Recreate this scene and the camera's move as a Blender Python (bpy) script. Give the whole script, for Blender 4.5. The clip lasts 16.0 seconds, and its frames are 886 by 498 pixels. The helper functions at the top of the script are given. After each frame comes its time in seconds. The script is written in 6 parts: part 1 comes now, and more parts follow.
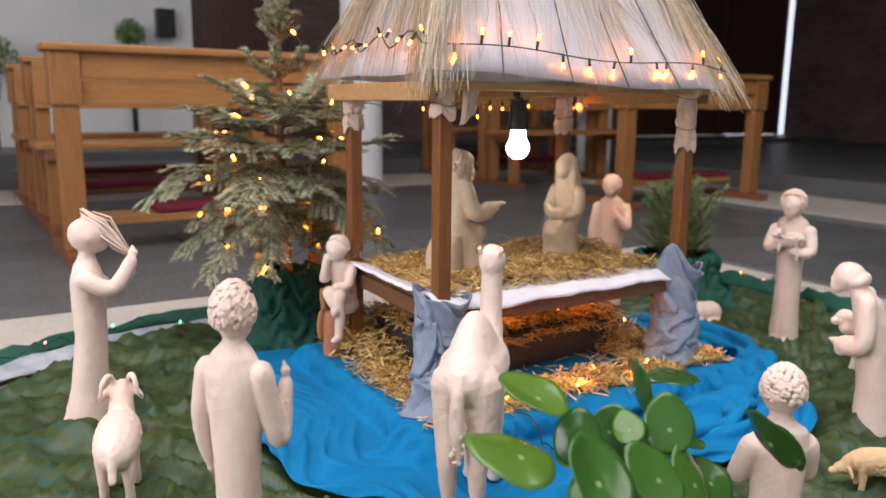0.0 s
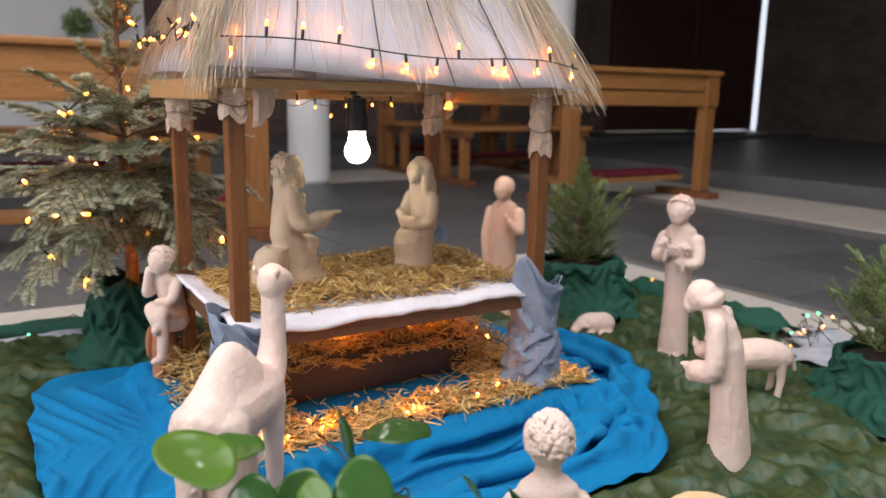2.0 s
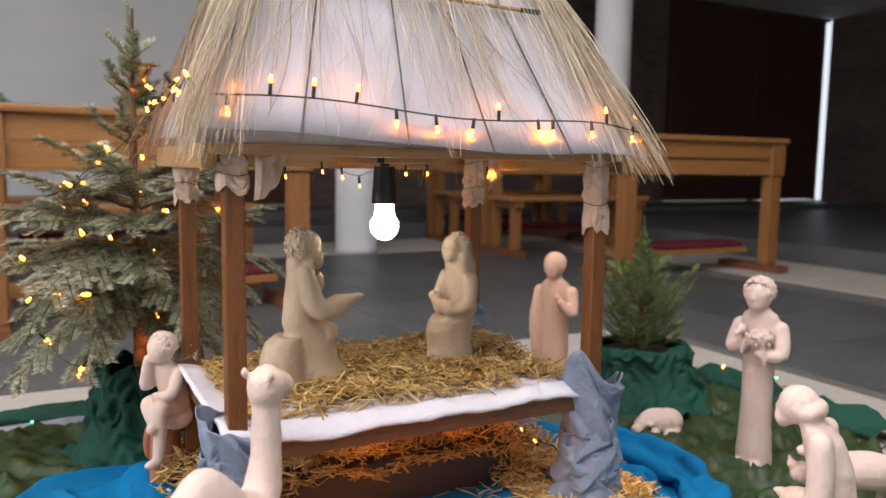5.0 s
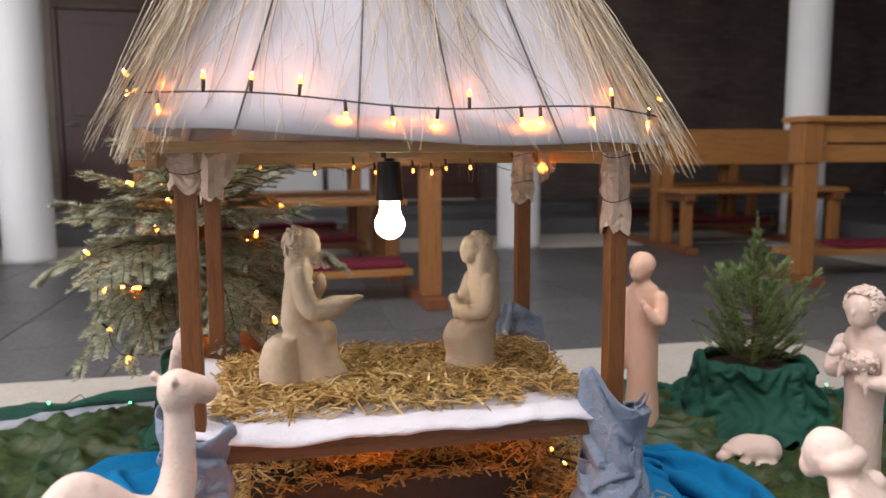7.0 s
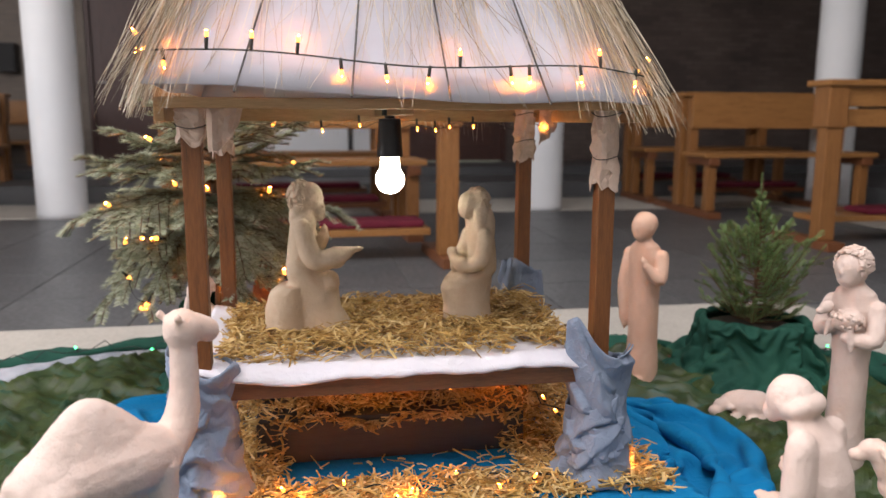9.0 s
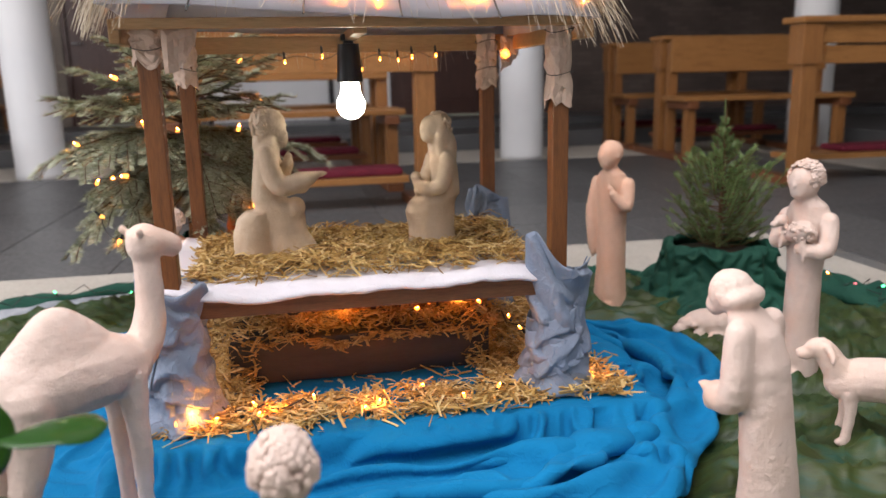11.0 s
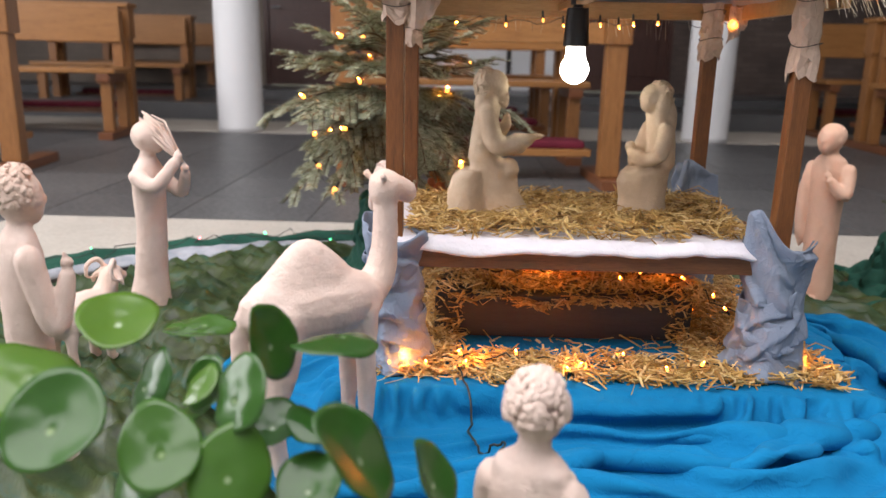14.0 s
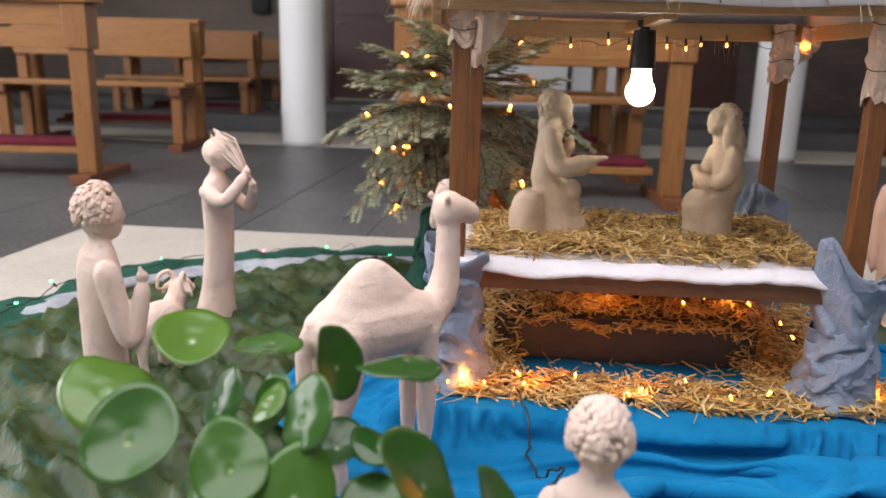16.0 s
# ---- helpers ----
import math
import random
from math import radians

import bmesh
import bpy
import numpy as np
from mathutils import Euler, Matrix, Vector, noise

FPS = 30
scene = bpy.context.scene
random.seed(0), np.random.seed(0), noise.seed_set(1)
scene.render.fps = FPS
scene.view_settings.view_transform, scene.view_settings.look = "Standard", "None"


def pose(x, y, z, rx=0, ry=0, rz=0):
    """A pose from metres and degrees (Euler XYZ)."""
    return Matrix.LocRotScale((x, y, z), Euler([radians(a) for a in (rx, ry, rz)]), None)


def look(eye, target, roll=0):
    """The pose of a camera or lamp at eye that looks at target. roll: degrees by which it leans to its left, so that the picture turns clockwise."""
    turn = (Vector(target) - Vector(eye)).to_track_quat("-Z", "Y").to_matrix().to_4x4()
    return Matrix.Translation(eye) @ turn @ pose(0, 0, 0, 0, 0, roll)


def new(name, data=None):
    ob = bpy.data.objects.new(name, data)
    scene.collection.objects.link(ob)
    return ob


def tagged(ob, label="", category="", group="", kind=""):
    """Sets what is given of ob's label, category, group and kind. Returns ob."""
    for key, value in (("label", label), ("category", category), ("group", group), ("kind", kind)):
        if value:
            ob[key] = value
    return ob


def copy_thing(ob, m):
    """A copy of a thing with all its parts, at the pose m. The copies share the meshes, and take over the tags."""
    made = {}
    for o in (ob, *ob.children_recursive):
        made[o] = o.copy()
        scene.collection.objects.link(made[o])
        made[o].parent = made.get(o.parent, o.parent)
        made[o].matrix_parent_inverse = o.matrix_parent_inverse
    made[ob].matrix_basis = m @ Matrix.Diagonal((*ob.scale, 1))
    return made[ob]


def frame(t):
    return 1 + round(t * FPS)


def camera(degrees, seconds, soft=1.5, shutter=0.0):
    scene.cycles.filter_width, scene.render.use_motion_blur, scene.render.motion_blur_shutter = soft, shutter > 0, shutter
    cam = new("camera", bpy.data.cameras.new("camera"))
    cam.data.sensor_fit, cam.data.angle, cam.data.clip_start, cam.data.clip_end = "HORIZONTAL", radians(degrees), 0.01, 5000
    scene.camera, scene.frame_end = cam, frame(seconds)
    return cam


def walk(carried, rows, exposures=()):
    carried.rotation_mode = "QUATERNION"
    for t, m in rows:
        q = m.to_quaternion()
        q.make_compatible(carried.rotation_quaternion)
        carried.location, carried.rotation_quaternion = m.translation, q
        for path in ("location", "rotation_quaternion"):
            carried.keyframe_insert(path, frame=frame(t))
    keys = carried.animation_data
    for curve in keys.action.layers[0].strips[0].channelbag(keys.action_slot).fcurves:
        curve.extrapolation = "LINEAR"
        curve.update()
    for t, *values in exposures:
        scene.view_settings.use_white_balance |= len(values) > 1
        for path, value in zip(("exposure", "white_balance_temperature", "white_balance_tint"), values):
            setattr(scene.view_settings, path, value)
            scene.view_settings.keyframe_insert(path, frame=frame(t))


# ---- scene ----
cam = camera(60.52, 16.0)
cam.data.dof.use_dof, cam.data.dof.focus_distance, cam.data.dof.aperture_fstop = True, 1.45, 3.4
PATH = [
    (0, (-0.025, -0.039, 0.767), (-0.004, 1.925, 0.393), 0.60),
    (0.5, (0.038, 0.012, 0.781), (0.066, 1.975, 0.401), 1.71),
    (1, (0.128, 0.068, 0.777), (0.158, 2.031, 0.394), 2.15),
    (1.5, (0.223, 0.084, 0.758), (0.261, 2.046, 0.373), 1.77),
    (2, (0.354, 0.132, 0.786), (0.406, 2.093, 0.395), 0.97),
    (2.5, (0.395, 0.196, 0.785), (0.463, 2.156, 0.395), 0.17),
    (3, (0.397, 0.240, 0.778), (0.470, 2.202, 0.398), -0.08),
    (3.5, (0.399, 0.242, 0.786), (0.461, 2.210, 0.437), 0.25),
    (4, (0.442, 0.268, 0.778), (0.484, 2.245, 0.478), 0.40),
    (4.5, (0.462, 0.297, 0.785), (0.445, 2.285, 0.558), 0.51),
    (5, (0.389, 0.386, 0.783), (0.299, 2.373, 0.567), 0.82),
    (7.3, (0.799, 0.574, 0.787), (0.128, 2.444, 0.551), -0.53),
    (7.5, (0.808, 0.563, 0.785), (0.115, 2.423, 0.547), -0.51),
    (8, (0.816, 0.545, 0.790), (0.129, 2.397, 0.481), 0.60),
    (10.3, (0.885, 0.505, 0.738), (0.221, 2.358, 0.383), -0.64),
    (10.5, (0.888, 0.501, 0.730), (0.230, 2.351, 0.353), -0.84),
    (11, (0.917, 0.497, 0.705), (0.266, 2.337, 0.269), -1.27),
    (11.5, (0.925, 0.495, 0.687), (0.247, 2.312, 0.199), -1.12),
    (12, (0.901, 0.473, 0.659), (0.177, 2.261, 0.130), -0.72),
    (12.5, (0.893, 0.470, 0.655), (0.116, 2.228, 0.101), -0.33),
    (13, (0.880, 0.463, 0.657), (0.037, 2.186, 0.092), 0.15),
    (13.5, (0.832, 0.435, 0.676), (-0.102, 2.121, 0.142), 0.83),
    (14, (0.822, 0.420, 0.684), (-0.183, 2.076, 0.185), 1.20),
    (14.5, (0.818, 0.419, 0.688), (-0.231, 2.051, 0.202), 1.40),
    (15, (0.814, 0.412, 0.693), (-0.270, 2.023, 0.213), 1.45),
    (15.5, (0.811, 0.410, 0.695), (-0.300, 2.005, 0.223), 1.46),
    (16, (0.815, 0.410, 0.699), (-0.317, 1.991, 0.231), 1.39),
]
walk(cam, [(t, look(eye, target, roll)) for t, eye, target, roll in PATH], ((0.0, 0.05), (4.0, -0.03), (8.0, 0.04), (11.0, 0.08), (12.5, 0.23), (14.0, 0.18), (16.0, 0.07)))

# ---- light ----
world = bpy.data.worlds.new("daylight")
scene.world = world
world.use_nodes = True
wn = world.node_tree.nodes
sky = wn.new("ShaderNodeTexSky")
sky.sky_type, sky.sun_disc = "NISHITA", False
sky.sun_elevation, sky.sun_rotation = radians(35), radians(200)
world.node_tree.links.new(sky.outputs[0], wn["Background"].inputs[0])
wn["Background"].inputs[1].default_value = 0.08

# the hall's and the stable's shared axes: u along the stable's front, v to its back
TURN30 = math.radians(30.0)
CX, CY = 0.19, 1.995
HALL = pose(CX, CY, 0, 0, 0, 30)


def W(u, v, z=0.0):
    return HALL @ Vector((u, v, z))


def area(name, m, w, h, watts, colour):
    la = bpy.data.lights.new(name, "AREA")
    la.shape, la.size, la.size_y, la.energy, la.color = "RECTANGLE", w, h, watts, colour
    ob = new(name, la)
    ob.matrix_world = m
    return ob


def point(name, p, watts, colour, size=0.01):
    la = bpy.data.lights.new(name, "POINT")
    la.energy, la.color, la.shadow_soft_size = watts, colour, size
    ob = new(name, la)
    ob.location = p
    return ob


area("skylight_daylight", HALL @ pose(-1.0, -1.6, 4.98), 6.4, 4.6, 445, (1.0, 0.93, 0.94))
area("window_daylight", HALL @ pose(-6.9, -0.5, 2.6, 0, -90, 0), 2.4, 6.0, 375, (1.0, 0.945, 0.97))

# ---- materials ----


def mat(name, build=None, colour=(0.5, 0.5, 0.5), rough=0.6, metal=0.0, spec=None):
    m = bpy.data.materials.new(name)
    m.use_nodes = True
    b = m.node_tree.nodes["Principled BSDF"]
    b.inputs["Base Color"].default_value = (*colour, 1)
    b.inputs["Roughness"].default_value = rough
    b.inputs["Metallic"].default_value = metal
    if spec is not None:
        b.inputs["Specular IOR Level"].default_value = spec
    if build:
        build(m.node_tree, b)
    return m


def node(nt, kind, **values):
    n = nt.nodes.new(kind)
    for k, v in values.items():
        n.inputs[k.replace("_", " ")].default_value = v
    return n


def coords(nt, scale=(1, 1, 1), which="Object"):
    tc, mp = nt.nodes.new("ShaderNodeTexCoord"), nt.nodes.new("ShaderNodeMapping")
    mp.inputs["Scale"].default_value = scale
    nt.links.new(tc.outputs[which], mp.inputs[0])
    return mp.outputs[0]


def ramp(nt, fac, stops):
    r = nt.nodes.new("ShaderNodeValToRGB")
    while len(r.color_ramp.elements) < len(stops):
        r.color_ramp.elements.new(0.5)
    for e, (p, c) in zip(r.color_ramp.elements, stops):
        e.position, e.color = p, (*c, 1)
    nt.links.new(fac, r.inputs[0])
    return r.outputs[0]


def noise_tex(nt, vec, scale, detail=4, rough=0.55):
    n = node(nt, "ShaderNodeTexNoise", Scale=scale, Detail=detail, Roughness=rough)
    nt.links.new(vec, n.inputs["Vector"])
    return n.outputs["Fac"]


def bump(nt, b, height, strength=0.3, distance=0.002):
    n = node(nt, "ShaderNodeBump", Strength=strength, Distance=distance)
    nt.links.new(height, n.inputs["Height"])
    nt.links.new(n.outputs[0], b.inputs["Normal"])


def mixc(nt, fac, a, c, mode="MIX"):
    m = nt.nodes.new("ShaderNodeMix")
    m.data_type, m.blend_type = "RGBA", mode
    for sock, val in ((m.inputs[0], fac), (m.inputs[6], a), (m.inputs[7], c)):
        if isinstance(val, (int, float)):
            sock.default_value = val
        elif isinstance(val, tuple):
            sock.default_value = (*val, 1)
        else:
            nt.links.new(val, sock)
    return m.outputs[2]


def addh(nt, a, c, k=1.0):
    m = nt.nodes.new("ShaderNodeMath")
    m.operation = "MULTIPLY_ADD"
    nt.links.new(c, m.inputs[0])
    m.inputs[1].default_value = k
    nt.links.new(a, m.inputs[2])
    return m.outputs[0]


def clay(light, dark):
    def build(nt, b):
        v = coords(nt)
        big = noise_tex(nt, v, 14, 5, 0.6)
        fine = noise_tex(nt, v, 420, 3)
        c = ramp(nt, big, [(0.3, dark), (0.7, light)])
        flush = noise_tex(nt, v, 4.5, 2, 0.4)
        c = mixc(nt, ramp(nt, flush, [(0.50, (0, 0, 0)), (0.70, (0.75, 0.75, 0.75))]), c, (light[0], light[1] * 0.82, light[2] * 0.64))
        c = mixc(nt, ramp(nt, fine, [(0.28, (0.22, 0.22, 0.22)), (0.4, (0, 0, 0))]), c, tuple(q * 0.72 for q in dark))
        nt.links.new(c, b.inputs["Base Color"])
        mid = noise_tex(nt, v, 95, 5, 0.7)
        bump(nt, b, addh(nt, mid, fine, 0.6), 0.7, 0.0040)
    return build


M_CLAY = mat("fired_clay", clay((0.77, 0.635, 0.56), (0.67, 0.52, 0.44)), rough=0.85, spec=0.25)
M_CLAY_ROSE = mat("rose_clay", clay((0.76, 0.52, 0.385), (0.66, 0.42, 0.30)), rough=0.85, spec=0.25)
M_CLAY_TAN = mat("tan_clay", clay((0.66, 0.53, 0.39), (0.52, 0.39, 0.27)), rough=0.85, spec=0.25)
# the orange light on the grazing sheep is put into this clay colour
M_CLAY_ORANGE_LIT = mat("orange_lit_clay", clay((0.78, 0.58, 0.36), (0.62, 0.42, 0.22)), rough=0.8, spec=0.25)


def wood(a, c, grain=(1, 1, 1), shine=0.45):
    def build(nt, b):
        oi = nt.nodes.new("ShaderNodeObjectInfo")
        v = coords(nt, grain)
        off = nt.nodes.new("ShaderNodeVectorMath")
        off.operation = "ADD"
        nt.links.new(v, off.inputs[0])
        nt.links.new(oi.outputs["Random"], off.inputs[1])
        n1 = noise_tex(nt, off.outputs[0], 9, 6, 0.65)
        n2 = noise_tex(nt, off.outputs[0], 55, 4, 0.6)
        col = ramp(nt, n1, [(0.25, c), (0.5, a), (0.75, tuple(q * 1.18 for q in a))])
        col = mixc(nt, 0.35, col, ramp(nt, n2, [(0.35, tuple(q * 0.6 for q in c)), (0.6, a)]))
        nt.links.new(col, b.inputs["Base Color"])
        b.inputs["Roughness"].default_value = shine
        bump(nt, b, n2, 0.2, 0.001)
    return build


M_POST = mat("stained_post_wood", wood((0.20, 0.074, 0.020), (0.085, 0.029, 0.008), (9, 9, 0.8)))
M_APRON = mat("stained_apron_wood", wood((0.17, 0.075, 0.030), (0.08, 0.032, 0.012), (0.8, 9, 9)))
M_BEAM = mat("pale_beam_wood", wood((0.42, 0.25, 0.11), (0.30, 0.165, 0.065), (0.8, 9, 9)))
M_PEW = mat("oiled_pew_wood", wood((0.35, 0.165, 0.052), (0.19, 0.078, 0.022), (0.6, 6, 6), 0.38))
M_PEW_POST = mat("oiled_pew_post_wood", wood((0.29, 0.130, 0.042), (0.155, 0.064, 0.019), (6, 6, 0.6), 0.38))
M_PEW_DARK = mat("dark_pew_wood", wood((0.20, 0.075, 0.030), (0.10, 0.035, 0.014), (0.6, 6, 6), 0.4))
M_DOOR = mat("dark_door_wood", wood((0.075, 0.032, 0.024), (0.035, 0.016, 0.012), (5, 5, 0.5), 0.4))
M_RISER = mat("dark_riser_wood", wood((0.030, 0.028, 0.030), (0.016, 0.015, 0.017), (0.8, 8, 8), 0.6))


def cloth(light, dark, weave=900, scale=5.0, shine=0.8, crease=0.3):
    def build(nt, b):
        v = coords(nt)
        n1 = noise_tex(nt, v, scale, 4)
        n2 = noise_tex(nt, v, weave, 2)
        n3 = noise_tex(nt, v, 60, 5, 0.6)
        nt.links.new(ramp(nt, n1, [(0.3, dark), (0.7, light)]), b.inputs["Base Color"])
        b.inputs["Roughness"].default_value = shine
        b.inputs["Specular IOR Level"].default_value = 0.25
        cr = ramp(nt, noise_tex(nt, coords(nt, (1, 1.6, 1)), 11, 3, 0.5), [(0.44, (0, 0, 0)), (0.50, (1, 1, 1)), (0.53, (0, 0, 0))])
        cr2 = ramp(nt, noise_tex(nt, coords(nt, (1.5, 1, 1)), 26, 3, 0.5), [(0.46, (0, 0, 0)), (0.50, (1, 1, 1)), (0.54, (0, 0, 0))])
        h = addh(nt, addh(nt, addh(nt, n3, n2, 0.12), cr, 0.9), cr2, 0.45)
        bump(nt, b, h, crease, 0.004)
    return build


M_BLUE = mat("blue_cotton", cloth((0.002, 0.180, 0.40), (0.001, 0.145, 0.335), shine=0.95))
M_GREY = mat("grey_cotton", cloth((0.235, 0.285, 0.365), (0.19, 0.23, 0.305), crease=0.45))
M_WHITE = mat("white_fleece", cloth((0.82, 0.80, 0.84), (0.74, 0.72, 0.77), 500, 12))
M_SHEET = mat("white_sheet_cloth", cloth((0.44, 0.46, 0.50), (0.25, 0.28, 0.32), 700, 14))
M_TEAL = mat("dark_green_cotton", cloth((0.016, 0.085, 0.055), (0.010, 0.055, 0.038)))


def shot_silk(nt, b):
    v = coords(nt)
    sheen_streak = noise_tex(nt, coords(nt, (3, 14, 5)), 3.0, 6, 0.62)
    n1 = noise_tex(nt, v, 7.0, 5, 0.6)
    # olive cloth; its teal sheen is painted into the colour in streaks
    col = ramp(nt, sheen_streak, [(0.36, (0.020, 0.030, 0.008)), (0.52, (0.046, 0.066, 0.014)), (0.74, (0.010, 0.080, 0.072))])
    col = mixc(nt, ramp(nt, n1, [(0.4, (0, 0, 0)), (0.7, (0.7, 0.7, 0.7))]), col, (0.016, 0.046, 0.018))
    nt.links.new(col, b.inputs["Base Color"])
    b.inputs["Roughness"].default_value = 0.48
    b.inputs["Specular IOR Level"].default_value = 0.4
    n3 = noise_tex(nt, coords(nt, (1, 1.7, 1)), 13, 5, 0.55)
    bump(nt, b, n3, 0.4, 0.012)


M_GREEN = mat("shot_green_taffeta", shot_silk)


def island(stops, rough, translucent=0.0):
    def build(nt, b):
        g = nt.nodes.new("ShaderNodeNewGeometry")
        nt.links.new(ramp(nt, g.outputs["Random Per Island"], stops), b.inputs["Base Color"])
        b.inputs["Roughness"].default_value = rough
        bump(nt, b, noise_tex(nt, coords(nt, (1, 1, 1)), 300, 3), 0.2, 0.001)
    return build


M_STRAW = mat("chopped_straw", island([(0.0, (0.22, 0.11, 0.025)), (0.35, (0.47, 0.28, 0.075)), (0.7, (0.62, 0.42, 0.15)), (1.0, (0.78, 0.60, 0.30))], 0.55))
M_RAFFIA = mat("raffia", island([(0.0, (0.22, 0.17, 0.11)), (0.3, (0.42, 0.34, 0.22)), (0.65, (0.55, 0.47, 0.34)), (1.0, (0.70, 0.63, 0.52))], 0.5))
M_NEEDLE = mat("fir_needles", island([(0.0, (0.16, 0.17, 0.085)), (0.5, (0.34, 0.36, 0.23)), (1.0, (0.58, 0.61, 0.47))], 0.5))
M_NEEDLE_FRESH = mat("spruce_needles", island([(0.0, (0.075, 0.150, 0.045)), (0.6, (0.18, 0.275, 0.095)), (1.0, (0.30, 0.39, 0.16))], 0.5))
M_BARK = mat("bark", wood((0.16, 0.09, 0.045), (0.08, 0.045, 0.022), (6, 6, 1), 0.85))


def paper(nt, b):
    v = coords(nt)
    n1 = noise_tex(nt, v, 25, 5, 0.65)
    nt.links.new(ramp(nt, n1, [(0.3, (0.52, 0.385, 0.295)), (0.7, (0.66, 0.50, 0.40))]), b.inputs["Base Color"])
    bump(nt, b, n1, 0.35, 0.004)


M_PAPER = mat("brown_wrapping_paper", paper, rough=0.8)


def card(nt, b):
    v = coords(nt)
    n1 = noise_tex(nt, v, 6, 4)
    nt.links.new(ramp(nt, n1, [(0.3, (0.42, 0.42, 0.47)), (0.7, (0.52, 0.515, 0.56))]), b.inputs["Base Color"])
    bump(nt, b, noise_tex(nt, v, 40, 4), 0.2, 0.003)


M_CARD = mat("white_roof_card", card, rough=0.7)


def leafy(nt, b):
    v = coords(nt)
    oi = nt.nodes.new("ShaderNodeObjectInfo")
    n1 = noise_tex(nt, v, 2.2, 4)
    grad = nt.nodes.new("ShaderNodeTexGradient")
    grad.gradient_type = "SPHERICAL"
    nt.links.new(coords(nt, (7, 7, 3)), grad.inputs[0])
    c = ramp(nt, oi.outputs["Random"], [(0.0, (0.022, 0.080, 0.014)), (0.6, (0.040, 0.120, 0.020)), (1.0, (0.095, 0.190, 0.020))])
    c = mixc(nt, ramp(nt, n1, [(0.4, (0, 0, 0)), (0.8, (0.3, 0.3, 0.3))]), c, (0.055, 0.150, 0.030))
    c = mixc(nt, ramp(nt, grad.outputs[0], [(0.25, (0, 0, 0)), (0.75, (1, 1, 1))]), c, (0.30, 0.42, 0.20))
    nt.links.new(c, b.inputs["Base Color"])
    b.inputs["Roughness"].default_value = 0.22
    through_leaf = nt.nodes.new("ShaderNodeBsdfTranslucent")
    through_leaf.inputs[0].default_value = (0.26, 0.46, 0.03, 1)
    both = nt.nodes.new("ShaderNodeMixShader")
    both.inputs[0].default_value = 0.17
    nt.links.new(b.outputs[0], both.inputs[1])
    nt.links.new(through_leaf.outputs[0], both.inputs[2])
    nt.links.new(both.outputs[0], nt.nodes["Material Output"].inputs[0])
    bump(nt, b, noise_tex(nt, v, 1.2, 1), 0.06, 0.06)


M_LEAF = mat("pilea_leaf", leafy)
M_STEM = mat("pilea_stem", colour=(0.16, 0.26, 0.06), rough=0.45)
M_SOIL = mat("potting_soil", wood((0.05, 0.035, 0.022), (0.025, 0.018, 0.012), (4, 4, 4), 0.95))
M_POT = mat("grey_plastic_pot", clay((0.10, 0.10, 0.10), (0.07, 0.07, 0.07)), rough=0.45)
M_BLACK = mat("black_plastic", colour=(0.012, 0.012, 0.013), rough=0.4)
M_CABLE = mat("dark_cable", colour=(0.018, 0.022, 0.018), rough=0.5)
M_STEEL = mat("caster_steel", colour=(0.35, 0.35, 0.36), rough=0.35, metal=1.0)
M_RUBBER = mat("black_rubber", colour=(0.02, 0.02, 0.02), rough=0.7)
M_WIRE = mat("binding_wire", colour=(0.05, 0.045, 0.04), rough=0.5)
M_CUSHION = mat("burgundy_cushion", cloth((0.16, 0.018, 0.035), (0.10, 0.010, 0.022), 500, 8))
M_TERRA = mat("terracotta", clay((0.50, 0.22, 0.11), (0.36, 0.14, 0.07)), rough=0.7)


def glow(name, colour, strength):
    m = mat(name, colour=colour, rough=0.3)
    b = m.node_tree.nodes["Principled BSDF"]
    b.inputs["Emission Color"].default_value = (*colour, 1)
    b.inputs["Emission Strength"].default_value = strength
    return m


M_BULB = glow("opal_bulb", (1.0, 0.96, 0.80), 22.0)
M_LED = glow("warm_led", (1.0, 0.34, 0.05), 6.0)
M_FILAMENT = glow("warm_led_core", (1.0, 0.18, 0.014), 1800.0)
M_LED_GREEN = glow("green_led", (0.10, 1.0, 0.35), 6.0)
M_LED_RED = glow("red_led", (1.0, 0.16, 0.20), 6.0)
M_DAYGAP = glow("daylight_outside", (0.85, 0.90, 1.0), 1.0)


def slate(nt, b):
    v = coords(nt, which="Object")
    oi = nt.nodes.new("ShaderNodeObjectInfo")
    n1 = noise_tex(nt, v, 3.5, 6, 0.6)
    n2 = noise_tex(nt, v, 38, 5, 0.6)
    c = ramp(nt, n1, [(0.3, (0.066, 0.069, 0.072)), (0.7, (0.108, 0.111, 0.112))])
    c = mixc(nt, 0.35, c, ramp(nt, oi.outputs["Random"], [(0.0, (0.058, 0.060, 0.064)), (1.0, (0.125, 0.128, 0.128))]))
    nt.links.new(c, b.inputs["Base Color"])
    nt.links.new(ramp(nt, n2, [(0.3, (0.32, 0.32, 0.32)), (0.7, (0.52, 0.52, 0.52))]), b.inputs["Roughness"])
    bump(nt, b, n2, 0.15, 0.002)


M_SLATE = mat("slate_tile", slate)
M_JOINT = mat("grey_mortar", clay((0.16, 0.16, 0.155), (0.11, 0.11, 0.105)), rough=0.9)


